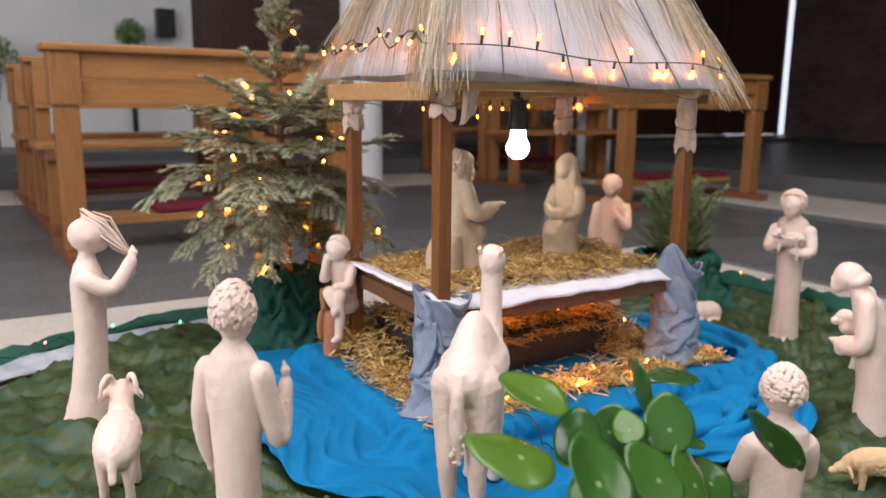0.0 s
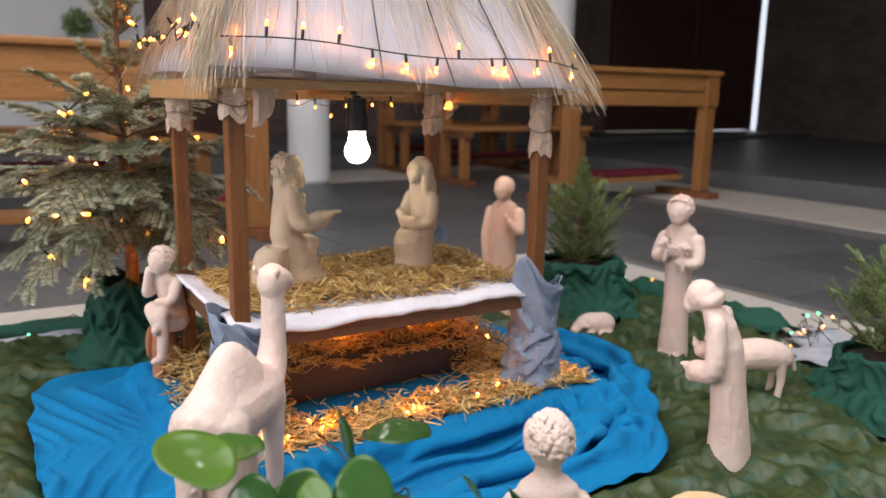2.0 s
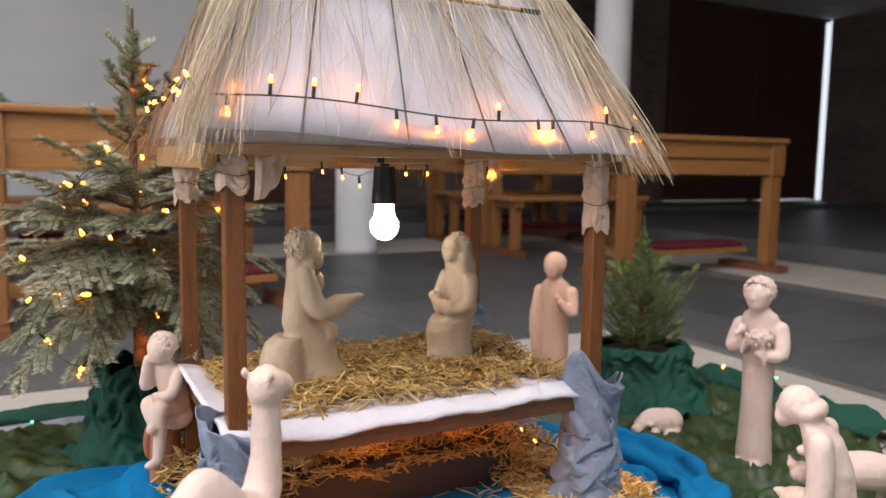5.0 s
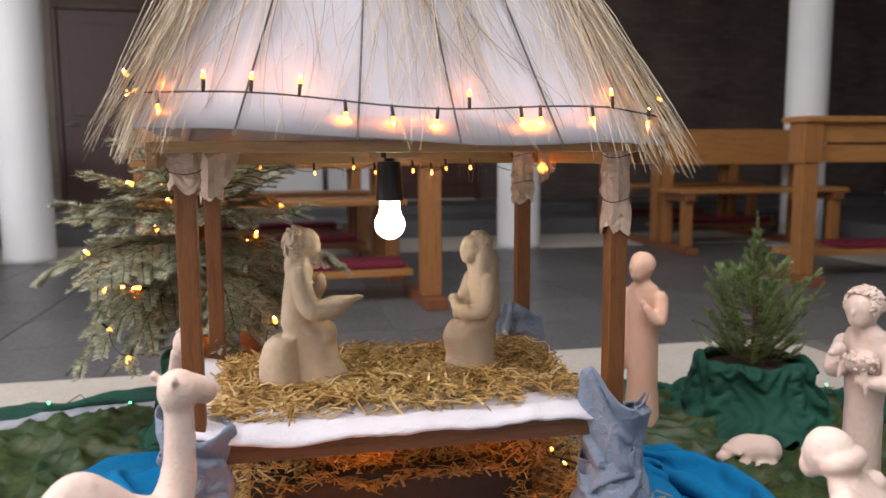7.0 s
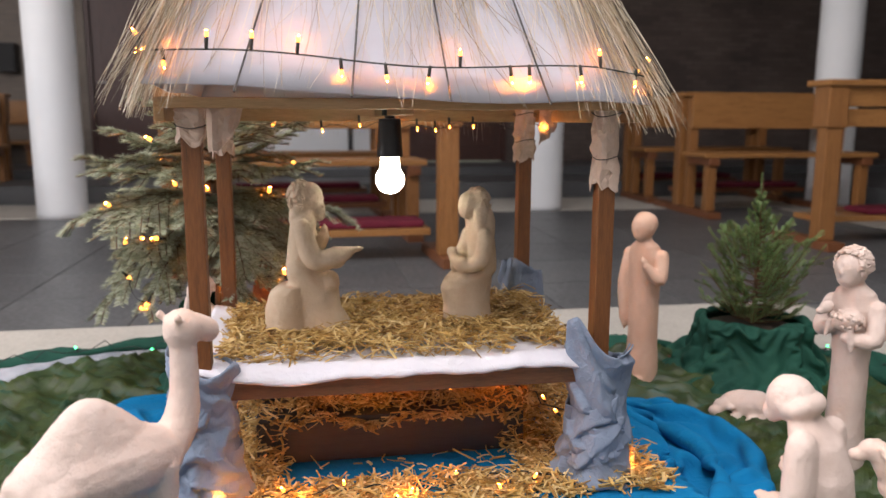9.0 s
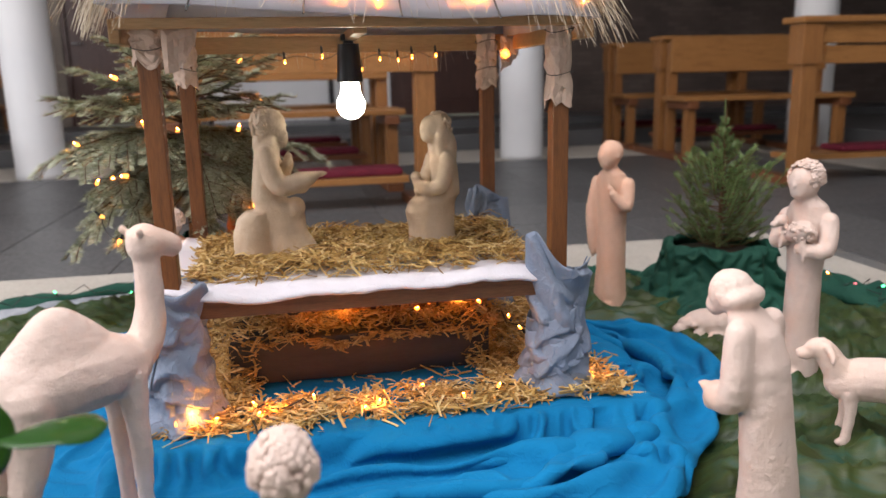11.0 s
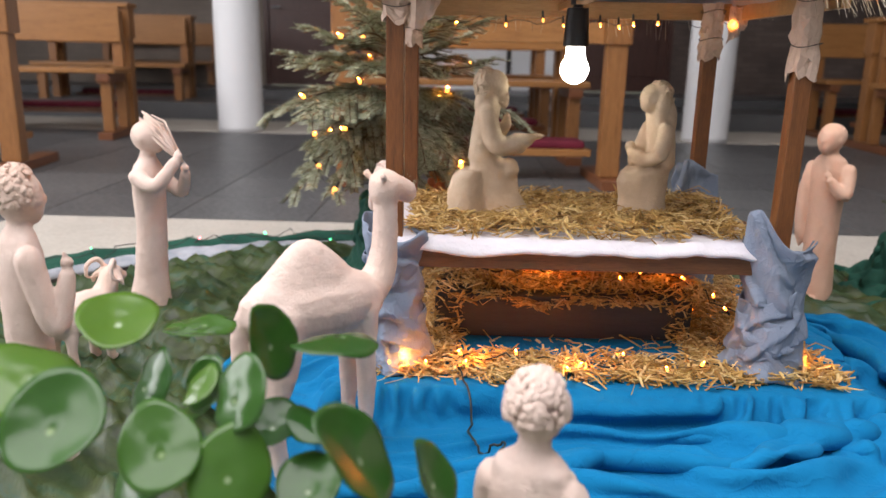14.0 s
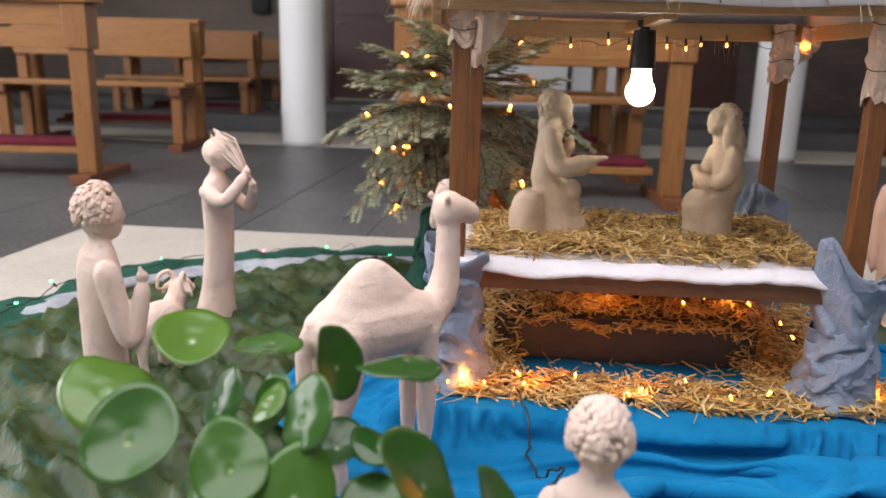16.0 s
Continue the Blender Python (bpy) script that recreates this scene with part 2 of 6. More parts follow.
def palestone(nt, b):
    v = coords(nt)
    n1 = noise_tex(nt, v, 2.2, 6, 0.65)
    n2 = noise_tex(nt, v, 60, 4)
    c = ramp(nt, n1, [(0.3, (0.40, 0.37, 0.32)), (0.7, (0.52, 0.49, 0.43))])
    c = mixc(nt, 0.25, c, ramp(nt, n2, [(0.35, (0.30, 0.28, 0.24)), (0.6, (0.55, 0.52, 0.46))]))
    nt.links.new(c, b.inputs["Base Color"])
    b.inputs["Roughness"].default_value = 0.6
    bump(nt, b, n2, 0.2, 0.002)


M_PALE = mat("pale_sandstone", palestone)


def brick(c1, c2, mortar):
    def build(nt, b):
        v = coords(nt)
        sep, com = nt.nodes.new("ShaderNodeSeparateXYZ"), nt.nodes.new("ShaderNodeCombineXYZ")
        nt.links.new(v, sep.inputs[0])
        m = nt.nodes.new("ShaderNodeMath")
        nt.links.new(sep.outputs[0], m.inputs[0])
        nt.links.new(sep.outputs[1], m.inputs[1])
        nt.links.new(m.outputs[0], com.inputs[0])
        nt.links.new(sep.outputs[2], com.inputs[1])
        t = nt.nodes.new("ShaderNodeTexBrick")
        t.inputs["Scale"].default_value = 1.0
        t.inputs["Brick Width"].default_value, t.inputs["Row Height"].default_value = 0.22, 0.065
        t.inputs["Mortar Size"].default_value = 0.006
        for k, c in (("Color1", c1), ("Color2", c2), ("Mortar", mortar)):
            t.inputs[k].default_value = (*c, 1)
        nt.links.new(com.outputs[0], t.inputs["Vector"])
        n = noise_tex(nt, v, 1.3, 5)
        c = mixc(nt, 0.5, t.outputs[0], ramp(nt, n, [(0.3, tuple(q * 0.6 for q in c1)), (0.7, c2)]))
        nt.links.new(c, b.inputs["Base Color"])
        b.inputs["Roughness"].default_value = 0.8
        inv = nt.nodes.new("ShaderNodeMath")
        inv.operation = "SUBTRACT"
        inv.inputs[0].default_value = 1.0
        nt.links.new(t.outputs["Fac"], inv.inputs[1])
        bump(nt, b, inv.outputs[0], 0.6, 0.006)
    return build


M_BRICK = mat("grey_brown_brick", brick((0.20, 0.165, 0.135), (0.26, 0.22, 0.185), (0.16, 0.15, 0.135)))
# dark brick, with the far side's shade put into its colour as well
M_BRICK_SHADED = mat("shaded_dark_brick", brick((0.072, 0.052, 0.046), (0.145, 0.108, 0.090), (0.058, 0.050, 0.046)))


def plaster(nt, b):
    v = coords(nt)
    n1 = noise_tex(nt, v, 1.5, 5)
    nt.links.new(ramp(nt, n1, [(0.3, (0.72, 0.74, 0.75)), (0.7, (0.80, 0.81, 0.81))]), b.inputs["Base Color"])
    b.inputs["Roughness"].default_value = 0.8
    bump(nt, b, noise_tex(nt, v, 120, 3), 0.15, 0.002)


M_PLASTER = mat("white_plaster", plaster)
M_COLUMN = mat("white_column_paint", plaster)

# ---- mesh helpers ----


def mesh_of(name, bm, material, smooth=False):
    me = bpy.data.meshes.new(name)
    bm.to_mesh(me)
    bm.free()
    if material:
        me.materials.append(material)
    if smooth:
        me.shade_smooth()
    return me


def part(name, bm, material, parent, label="", smooth=False, kind=""):
    ob = new(name, mesh_of(name, bm, material, smooth))
    if parent is not None:
        ob.parent = parent
    return tagged(ob, label, kind=kind)


def thing(name, bm, material, label, category, group="", kind="", smooth=False, m=None):
    ob = new(name, mesh_of(name, bm, material, smooth))
    if m is not None:
        ob.matrix_world = m
    return tagged(ob, label, category, group, kind)


def empty(name, m, label, category, group="", kind=""):
    ob = new(name)
    ob.empty_display_size = 0.05
    ob.matrix_world = m
    return tagged(ob, label, category, group, kind)


def box(bm, x0, x1, y0, y1, z0, z1, bevel=0.0, m=None):
    r = bmesh.ops.create_cube(bm, size=1)
    vs = r["verts"]
    bmesh.ops.transform(bm, verts=vs, matrix=Matrix.Translation(((x0 + x1) / 2, (y0 + y1) / 2, (z0 + z1) / 2)) @ Matrix.Diagonal((x1 - x0, y1 - y0, z1 - z0, 1)))
    if bevel:
        es = list({e for v in vs for e in v.link_edges})
        out = bmesh.ops.bevel(bm, geom=es, offset=bevel, segments=2, affect="EDGES", profile=0.6)
        vs = list({v for f in out["faces"] for v in f.verts} | {v for v in vs if v.is_valid})
    if m is not None:
        bmesh.ops.transform(bm, verts=[v for v in vs if v.is_valid], matrix=m)
    return bm


def boxes(*args, bevel=0.0):
    bm = bmesh.new()
    for a in args:
        box(bm, *a, bevel=bevel)
    return bm


def lathe(profile, seg=32, bm=None):
    bm = bm or bmesh.new()
    rings = []
    for r, z in profile:
        rings.append([bm.verts.new((r * math.cos(2 * math.pi * i / seg), r * math.sin(2 * math.pi * i / seg), z)) for i in range(seg)])
    for a, c in zip(rings, rings[1:]):
        for i in range(seg):
            bm.faces.new((a[i], a[(i + 1) % seg], c[(i + 1) % seg], c[i]))
    for ring, flip in ((rings[0], True), (rings[-1], False)):
        bm.faces.new(ring[::-1] if flip else ring)
    return bm


def tube(bm, pts, radii, seg=10, squash=1.0, cap=True):
    """A swept tube along pts; radii: one number, or one number or pair a point."""
    pts = [Vector(p) for p in pts]
    if isinstance(radii, (int, float)):
        radii = [radii] * len(pts)
    rings, side = [], None
    for i, p in enumerate(pts):
        d = (pts[min(i + 1, len(pts) - 1)] - pts[max(i - 1, 0)]).normalized()
        if side is None:
            side = d.cross(Vector((0, 0, 1)) if abs(d.z) < 0.9 else Vector((0, 1, 0))).normalized()
        side = (side - d * side.dot(d)).normalized()
        up = d.cross(side)
        r = radii[i]
        ra, rb = r if isinstance(r, tuple) else (r, r * squash)
        rings.append([bm.verts.new(p + side * ra * math.cos(2 * math.pi * k / seg) + up * rb * math.sin(2 * math.pi * k / seg)) for k in range(seg)])
    for a, c in zip(rings, rings[1:]):
        for i in range(seg):
            bm.faces.new((a[i], a[(i + 1) % seg], c[(i + 1) % seg], c[i]))
    if cap:
        bm.faces.new(rings[0][::-1])
        bm.faces.new(rings[-1])
    return bm


def ball(bm, c, r, sub=3, m=None):
    r = r if isinstance(r, tuple) else (r, r, r)
    vs = bmesh.ops.create_icosphere(bm, subdivisions=sub, radius=1)["verts"]
    bmesh.ops.transform(bm, verts=vs, matrix=Matrix.Translation(c) @ (m or Matrix()) @ Matrix.Diagonal((*r, 1)))
    return bm


def smooth_path(pts, n=8):
    """Catmull-Rom through pts."""
    pts = [Vector(p) for p in pts]
    out = []
    for i in range(len(pts) - 1):
        a, b_, c, d = pts[max(i - 1, 0)], pts[i], pts[i + 1], pts[min(i + 2, len(pts) - 1)]
        for k in range(n):
            t = k / n
            out.append(0.5 * (2 * b_ + (c - a) * t + (2 * a - 5 * b_ + 4 * c - d) * t * t + (3 * b_ - a - 3 * c + d) * t ** 3))
    return out + [pts[-1]]


def raw(name, verts, faces, material, parent=None, smooth=False):
    me = bpy.data.meshes.new(name)
    me.from_pydata(verts, [], faces)
    me.materials.append(material)
    if smooth:
        me.shade_smooth()
    ob = new(name, me)
    ob.parent = parent
    return ob


# ---- hanging and lying cloth ----
def settle(P, rest_row, rest_col, wrap, free, collide, pull, steps, rounds=5, bend=0.25, seed=0):
    """Lets a grid of cloth points come to rest under a pull; rows x columns x 3."""
    R, C = P.shape[0], P.shape[1]
    idx = np.arange(R * C).reshape(R, C)
    sets = []

    def add(a, c, rest, k):
        sets.append((a.ravel(), c.ravel(), rest.ravel()[:, None], k))

    def col(j, s):
        return idx[:, (j + s) % C]

    for par in (0, 1):
        r = np.arange(par, R - 1, 2)
        add(idx[r], idx[r + 1], rest_row[r], 1.0)
        j = np.arange(par, C if wrap else C - 1, 2)
        add(idx[:, j], col(j, 1), rest_col[:, j], 1.0)
    diag = np.sqrt(rest_row[:-1] ** 2 + rest_col[:-1] ** 2)
    js = np.arange(C if wrap else C - 1)
    for par in (0, 1):
        r = np.arange(par, R - 1, 2)
        add(idx[r][:, js], idx[r + 1][:, (js + 1) % C], diag[r][:, js], 0.6)
        add(idx[r + 1][:, js], idx[r][:, (js + 1) % C], diag[r][:, js], 0.6)
    if bend > 0:
        for par in (0, 2):
            r = np.array([i for i in range(R - 2) if i % 4 in (par, par + 1)])
            add(idx[r], idx[r + 2], rest_row[r] + rest_row[r + 1], bend)
            j = np.array([i for i in range(C if wrap else C - 2) if i % 4 in (par, par + 1)])
            add(idx[:, j], col(j, 2), rest_col[:, j] + rest_col[:, (j + 1) % C], bend)
    X = P.reshape(-1, 3).copy()
    w = free.reshape(-1, 1).astype(float)
    rs = np.random.RandomState(seed)
    X += rs.normal(0, 0.0012, X.shape) * w
    V = np.zeros_like(X)
    for step in range(steps):
        V = V * 0.90 + pull(X) * w
        Y = X + V
        for _ in range(rounds):
            for a, c, rest, k in sets:
                d = Y[c] - Y[a]
                L = np.sqrt((d * d).sum(1, keepdims=True)) + 1e-9
                wa, wc = w[a], w[c]
                g = d * (k * (L - rest) / L / np.maximum(wa + wc, 1e-6))
                Y[a] += g * wa
                Y[c] -= g * wc
            Y = np.where(w > 0, collide(Y), Y)
        V = np.clip(Y - X, -0.01, 0.01)
        X = Y
    return X.reshape(R, C, 3)


def grid_mesh(P, wrap):
    R, C = P.shape[0], P.shape[1]
    bm = bmesh.new()
    vs = [[bm.verts.new(tuple(P[i, j])) for j in range(C)] for i in range(R)]
    for i in range(R - 1):
        for j in range(C if wrap else C - 1):
            bm.faces.new((vs[i][j], vs[i][(j + 1) % C], vs[i + 1][(j + 1) % C], vs[i + 1][j]))
    return bm

# ---- the hall ----
FLOOR_Z = -0.03


def setting(name, bm, material, label, smooth=False):
    return thing(name, bm, material, label, name.split("_")[0], kind="structure", smooth=smooth, m=HALL)


floor = setting("floor", boxes((-7, 13.1, -7, 8.6, -0.3, FLOOR_Z - 0.005)), M_JOINT, "dark slate tiled church floor with grey joints")
slab = setting("pavement", boxes((-2.10, 1.95, -2.3, 1.42, -0.2, FLOOR_Z + 0.018), bevel=0.004), M_PALE, "pale sandstone slab under the nativity scene")
STEP_Z = 0.137
for name, b, top in (("step_1", (-7, 13.1, 6.22, 7.3), STEP_Z), ("step_2", (5.32, 13.1, -7, 6.218), STEP_Z), ("step_3", (-7, 13.1, 7.302, 8.6), STEP_Z + 0.09)):
    setting(name, boxes((*b, -0.2, top), bevel=0.006), M_SLATE, "raised dark slate step along the hall's edge")

WV = 8.6   # face of the back wall
setting("wall_back_left", boxes((-7.3, -2.87, WV, WV + 0.3, -0.2, 5)), M_BRICK, "grey-brown brick wall behind the pews")
setting("wall_back_middle", boxes((-1.25, 1.12, WV, WV + 0.3, -0.2, 5)), M_PLASTER, "white plastered wall between two dark doors")
setting("wall_back_right", boxes((2.46, 8.9, WV, WV + 0.3, -0.2, 5)), M_BRICK_SHADED, "dark brown brick wall with shade put into its colour")
setting("wall_back_lintel", boxes((-2.87, -1.25, WV, WV + 0.3, 2.6, 5), (1.12, 2.46, WV, WV + 0.3, 2.6, 5), (8.9, 13.1, WV, WV + 0.3, 3.7, 5)), M_BRICK_SHADED, "dark brick lintels above the doors")
setting("wall_right", boxes((13.1, 13.4, -7, WV - 0.02, -0.2, 5)), M_BRICK_SHADED, "long dark brick side wall with shade put into its colour")
setting("wall_left", boxes((-7.3, -7.0, -7, -3.5, -0.2, 5), (-7.3, -7.0, 2.5, WV, -0.2, 5), (-7.3, -7.0, -3.5, 2.5, -0.2, 1.4), (-7.3, -7.0, -3.5, 2.5, 3.8, 5)), M_BRICK, "brick side wall with a wide window opening")
setting("wall_front", boxes((-7.3, 13.4, -7.3, -7.0, -0.2, 5)), M_PLASTER, "plain white plastered wall")
setting("ceiling", boxes((-7.3, 13.4, 0.7, WV + 0.3, 5.0, 5.2), (-7.3, 13.4, -7.3, -3.9, 5.0, 5.2), (-7.3, -4.2, -3.9, 0.7, 5.0, 5.2), (2.2, 13.4, -3.9, 0.7, 5.0, 5.2)), M_PLASTER, "white ceiling with a rooflight opening")
# unseen slab added to keep the rooflight off the hall's right side
setting("ceiling_low", boxes((3.4, 13.1, -7.0, WV - 0.01, 3.75, 3.9)), M_PLASTER, "unseen lower ceiling added to shade the hall's right aisle")


def door(name, u0, u1, top, label):
    d = empty(name, HALL @ pose((u0 + u1) / 2, WV + 0.06, STEP_Z + 0.09), label, "door", kind="structure")
    w = (u1 - u0) / 2
    part("door_leaf", boxes((-w + 0.05, w - 0.05, 0, 0.06, 0.01, top - STEP_Z - 0.06), bevel=0.004), M_DOOR, d)
    part("door_frame", boxes((-w, -w + 0.05, -0.04, 0.1, 0, top - STEP_Z), (w - 0.05, w, -0.04, 0.1, 0, top - STEP_Z), (-w + 0.05, w - 0.05, -0.04, 0.1, top - STEP_Z - 0.06, top - STEP_Z)), M_DOOR, d)
    for z0, z1 in ((0.2, 0.95), (1.1, top - STEP_Z - 0.25)):
        part("door_panel", boxes((-w + 0.17, w - 0.17, -0.018, -0.0, z0, z1), bevel=0.008), M_DOOR, d)
    bm = bmesh.new()
    tube(bm, [(-w + 0.11, -0.0, 1.0), (-w + 0.11, -0.06, 1.0), (-w + 0.22, -0.06, 1.0)], 0.011)
    part("door_handle", bm, M_STEEL, d, "metal lever handle")
    return d


door("door_1", -2.87, -1.25, 2.6, "dark brown panelled wooden door, closed")
door("door_2", 1.12, 2.46, 2.6, "dark brown panelled wooden door, closed")
door("door_3", 8.9, 11.2, 3.7, "tall dark brown wooden door, closed")
door("door_4", 11.2, 12.99, 3.7, "tall dark brown wooden door standing ajar")
setting("backdrop", boxes((13.6, 13.65, 8.0, 10.5, -0.2, 3.9)), M_DAYGAP, "bright daylight outside the door standing ajar")

for k, (u, v) in enumerate(((-2.24, 5.2), (1.92, 5.2), (4.85, 5.15))):
    col = thing("column", lathe([(0.197, FLOOR_Z - 0.01), (0.199, 0.02), (0.197, 0.03), (0.195, 2.5), (0.195, 4.99)], 48), M_COLUMN, "round white painted column", "column", "columns of the hall", smooth=False, m=HALL @ pose(u, v, 0))
    for p in col.data.polygons:
        p.use_smooth = len(p.vertices) == 4

# loudspeakers on the walls
for u, z in ((-3.74, 1.50), (0.78, 1.72)):
    sp = empty("loudspeaker", HALL @ pose(u, WV - 0.07, z), "black loudspeaker box fixed to the wall", "loudspeaker")
    part("cabinet", boxes((-0.11, 0.11, -0.09, 0.07, -0.17, 0.17), bevel=0.012), M_BLACK, sp)
    part("grille", boxes((-0.095, 0.095, -0.1, -0.09, -0.155, 0.155), bevel=0.004), M_RUBBER, sp)


# ---- pews ----
def prie_dieu(L):
    """A front desk with kneeler: origin at one end post, x along it, y away from the stable."""
    d = empty("prayer_desk", Matrix(), "oiled wooden prayer desk with a padded kneeler", "pew", "pews round the hall")
    for x in (0.0, L):
        part("end_post", boxes((x - 0.055, x + 0.055, -0.05, 0.05, FLOOR_Z + 0.06, 0.745), bevel=0.006), M_PEW_POST, d)
        part("end_block", boxes((x - 0.07, x + 0.07, -0.065, 0.09, 0.747, 0.998), bevel=0.006), M_PEW_POST, d)
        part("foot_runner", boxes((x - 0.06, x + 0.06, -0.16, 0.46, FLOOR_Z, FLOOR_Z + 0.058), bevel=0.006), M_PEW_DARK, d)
    part("top_rail", boxes((-0.09, L + 0.09, -0.085, 0.15, 1.0, 1.04), bevel=0.012), M_PEW, d)
    part("panel", boxes((0.072, L - 0.072, -0.045, 0.0, 0.875, 0.996), bevel=0.004), M_PEW, d)
    part("panel", boxes((0.072, L - 0.072, -0.03, 0.015, 0.75, 0.862), bevel=0.004), M_PEW, d)
    part("kneeler_board", boxes((0.067, L - 0.067, 0.14, 0.42, 0.12, 0.16), bevel=0.004), M_PEW, d)
    part("kneeler_cushion", boxes((L * 0.30, L - 0.1, 0.16, 0.41, 0.162, 0.205), bevel=0.015), M_CUSHION, d, "burgundy kneeler cushion")
    return d


def bench(L):
    """A pew with seat, backrest and a kneeler on its back."""
    d = empty("church_pew", Matrix(), "oiled wooden church pew with plank seat and backrest", "pew", "pews round the hall")
    part("seat", boxes((-0.06, L + 0.06, 0.0, 0.44, 0.48, 0.52), bevel=0.008), M_PEW, d)
    for x in (0.03, L - 0.03):
        part("front_leg", boxes((x - 0.04, x + 0.04, 0.04, 0.12, FLOOR_Z + 0.06, 0.41), bevel=0.005), M_PEW_POST, d)
        part("back_leg", boxes((x - 0.04, x + 0.04, 0.40, 0.47, FLOOR_Z + 0.06, 0.97), bevel=0.005), M_PEW_POST, d)
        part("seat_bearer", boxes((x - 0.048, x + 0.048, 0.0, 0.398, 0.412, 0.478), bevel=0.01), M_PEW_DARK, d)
        part("end_post", boxes((x - 0.055, x + 0.055, 0.55, 0.66, FLOOR_Z + 0.06, 0.745), bevel=0.006), M_PEW_POST, d)
        part("end_block", boxes((x - 0.07, x + 0.07, 0.53, 0.685, 0.747, 0.998), bevel=0.006), M_PEW_POST, d)
        part("foot_runner", boxes((x - 0.055, x + 0.055, -0.05, 1.08, FLOOR_Z, FLOOR_Z + 0.058), bevel=0.006), M_PEW_DARK, d)
    part("backrest", boxes((-0.01, L + 0.01, 0.365, 0.398, 0.72, 1.0), bevel=0.006), M_PEW, d)
    part("book_ledge", boxes((-0.05, L + 0.05, 0.49, 0.74, 1.0, 1.035), bevel=0.006), M_PEW, d)
    part("panel", boxes((0.105, L - 0.105, 0.56, 0.60, 0.75, 0.996), bevel=0.004), M_PEW, d)
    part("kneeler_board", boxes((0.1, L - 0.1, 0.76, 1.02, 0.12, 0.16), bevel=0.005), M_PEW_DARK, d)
    part("kneeler_cushion", boxes((0.16, L - 0.16, 0.78, 1.01, 0.162, 0.205), bevel=0.014), M_CUSHION, d, "burgundy kneeler cushion")
    return d


desk_0, bench_0 = prie_dieu(1.46), bench(1.46)
# three groups, each a desk with rows of pews behind it: post, heading, place of each pew behind it, which end the post is
GROUPS = ((-1.83, 3.74, 33.0, (0.85, 2.1), 1.0), (1.46, 5.94, 28.5, (1.5, 2.75), 1.0), (-3.57, 2.87, 36.5, (1.65, 3.9, 5.6), -1.0))
first = True
for x, y, turn, rows, way in GROUPS:
    base = pose(x, y, 0, 0, 0, turn) @ (pose(0, 0, 0) if way > 0 else pose(-1.46, 0, 0))
    if first:
        desk_0.matrix_world = base
    else:
        copy_thing(desk_0, base)
    for k, back in enumerate(rows):
        m = base @ pose(0, back, 0)
        if first and k == 0:
            bench_0.matrix_world = m
        else:
            copy_thing(bench_0, m)
    first = False

# ---- cloths ----


def fold(p, scale, seed):
    """Ridged folds, -1 to 1, sharp at the crests."""
    n = noise.noise(Vector((p[0] * scale, p[1] * scale, seed)))
    return 1 - 2 * abs(n) ** 0.7


def loop_radius(ctrl, a):
    """Radius at angle a of a closed outline given as (degrees, radius)."""
    a = math.degrees(a) % 360
    n = len(ctrl)
    for i in range(n):
        a0, r0 = ctrl[i]
        a1, r1 = ctrl[(i + 1) % n]
        if i == n - 1:
            a1 += 360
        x = a if a >= a0 else a + 360
        if a0 <= x <= a1:
            t = (x - a0) / (a1 - a0)
            rm, rp = ctrl[i - 1][1], ctrl[(i + 2) % n][1]
            return 0.5 * (2 * r0 + (r1 - rm) * t + (2 * rm - 5 * r0 + 4 * r1 - rp) * t * t + (3 * r0 - rm - 3 * r1 + rp) * t ** 3)
    return ctrl[0][1]


TRAY = (-0.46, 0.54, -0.36, 0.36)   # u0, u1, v0, v1 of the low base board
TRAY_Z = 0.055


def rect_out(u, v, r=TRAY):
    """How far (u, v) lies outside the rectangle."""
    return math.hypot(max(r[0] - u, u - r[1], 0), max(r[2] - v, v - r[3], 0))


# outline of the blue cloth round the stable's middle, in the hall's axes
BLUE_EDGE = ((0, 0.81), (22, 0.76), (40, 0.64), (62, 0.54), (90, 0.50), (112, 0.58), (125, 0.67), (140, 0.79), (148, 0.85), (157, 0.79), (177, 0.745), (192, 0.755), (205, 0.80), (218, 0.77), (236, 0.84), (253, 0.71), (270, 0.655), (287, 0.70), (304, 0.78), (320, 0.76), (337, 0.78), (346, 0.825))


def blue_base(u, v):
    """Height of the base board and the ground under the blue cloth."""
    d = np.hypot(np.maximum(np.maximum(TRAY[0] - u, u - TRAY[1]), 0), np.maximum(np.maximum(TRAY[2] - v, v - TRAY[3]), 0))
    s = np.clip(1 - d / 0.030, 0, 1)
    return 0.022 + TRAY_Z * s * s * (3 - 2 * s)


def green_ground(x, y):
    q = Vector((x, y, 0))
    warp = 0.5 * noise.noise(q * 3.0)
    n1 = noise.noise(Vector((x * 2.6 + y * 1.4 + warp, y * 6.5 - x * 2.2 + warp, 11.0)))
    n2 = noise.noise(Vector((x * 6.0 - y * 3.0 + warp, y * 13.0 + x * 4.0, 21.0)))
    n3 = noise.noise(Vector((x * 15 + y * 9, y * 24 - x * 7, 31.0)))
    f = max(0.0, 1 - 2.8 * abs(n1)) ** 2
    g = max(0.0, 1 - 3.0 * abs(n2)) ** 2
    h = max(0.0, 1 - 3.0 * abs(n3)) ** 2
    return 0.001 + 0.036 * f + 0.022 * g + 0.010 * h + 0.003 * (1 + noise.noise(q * 14))


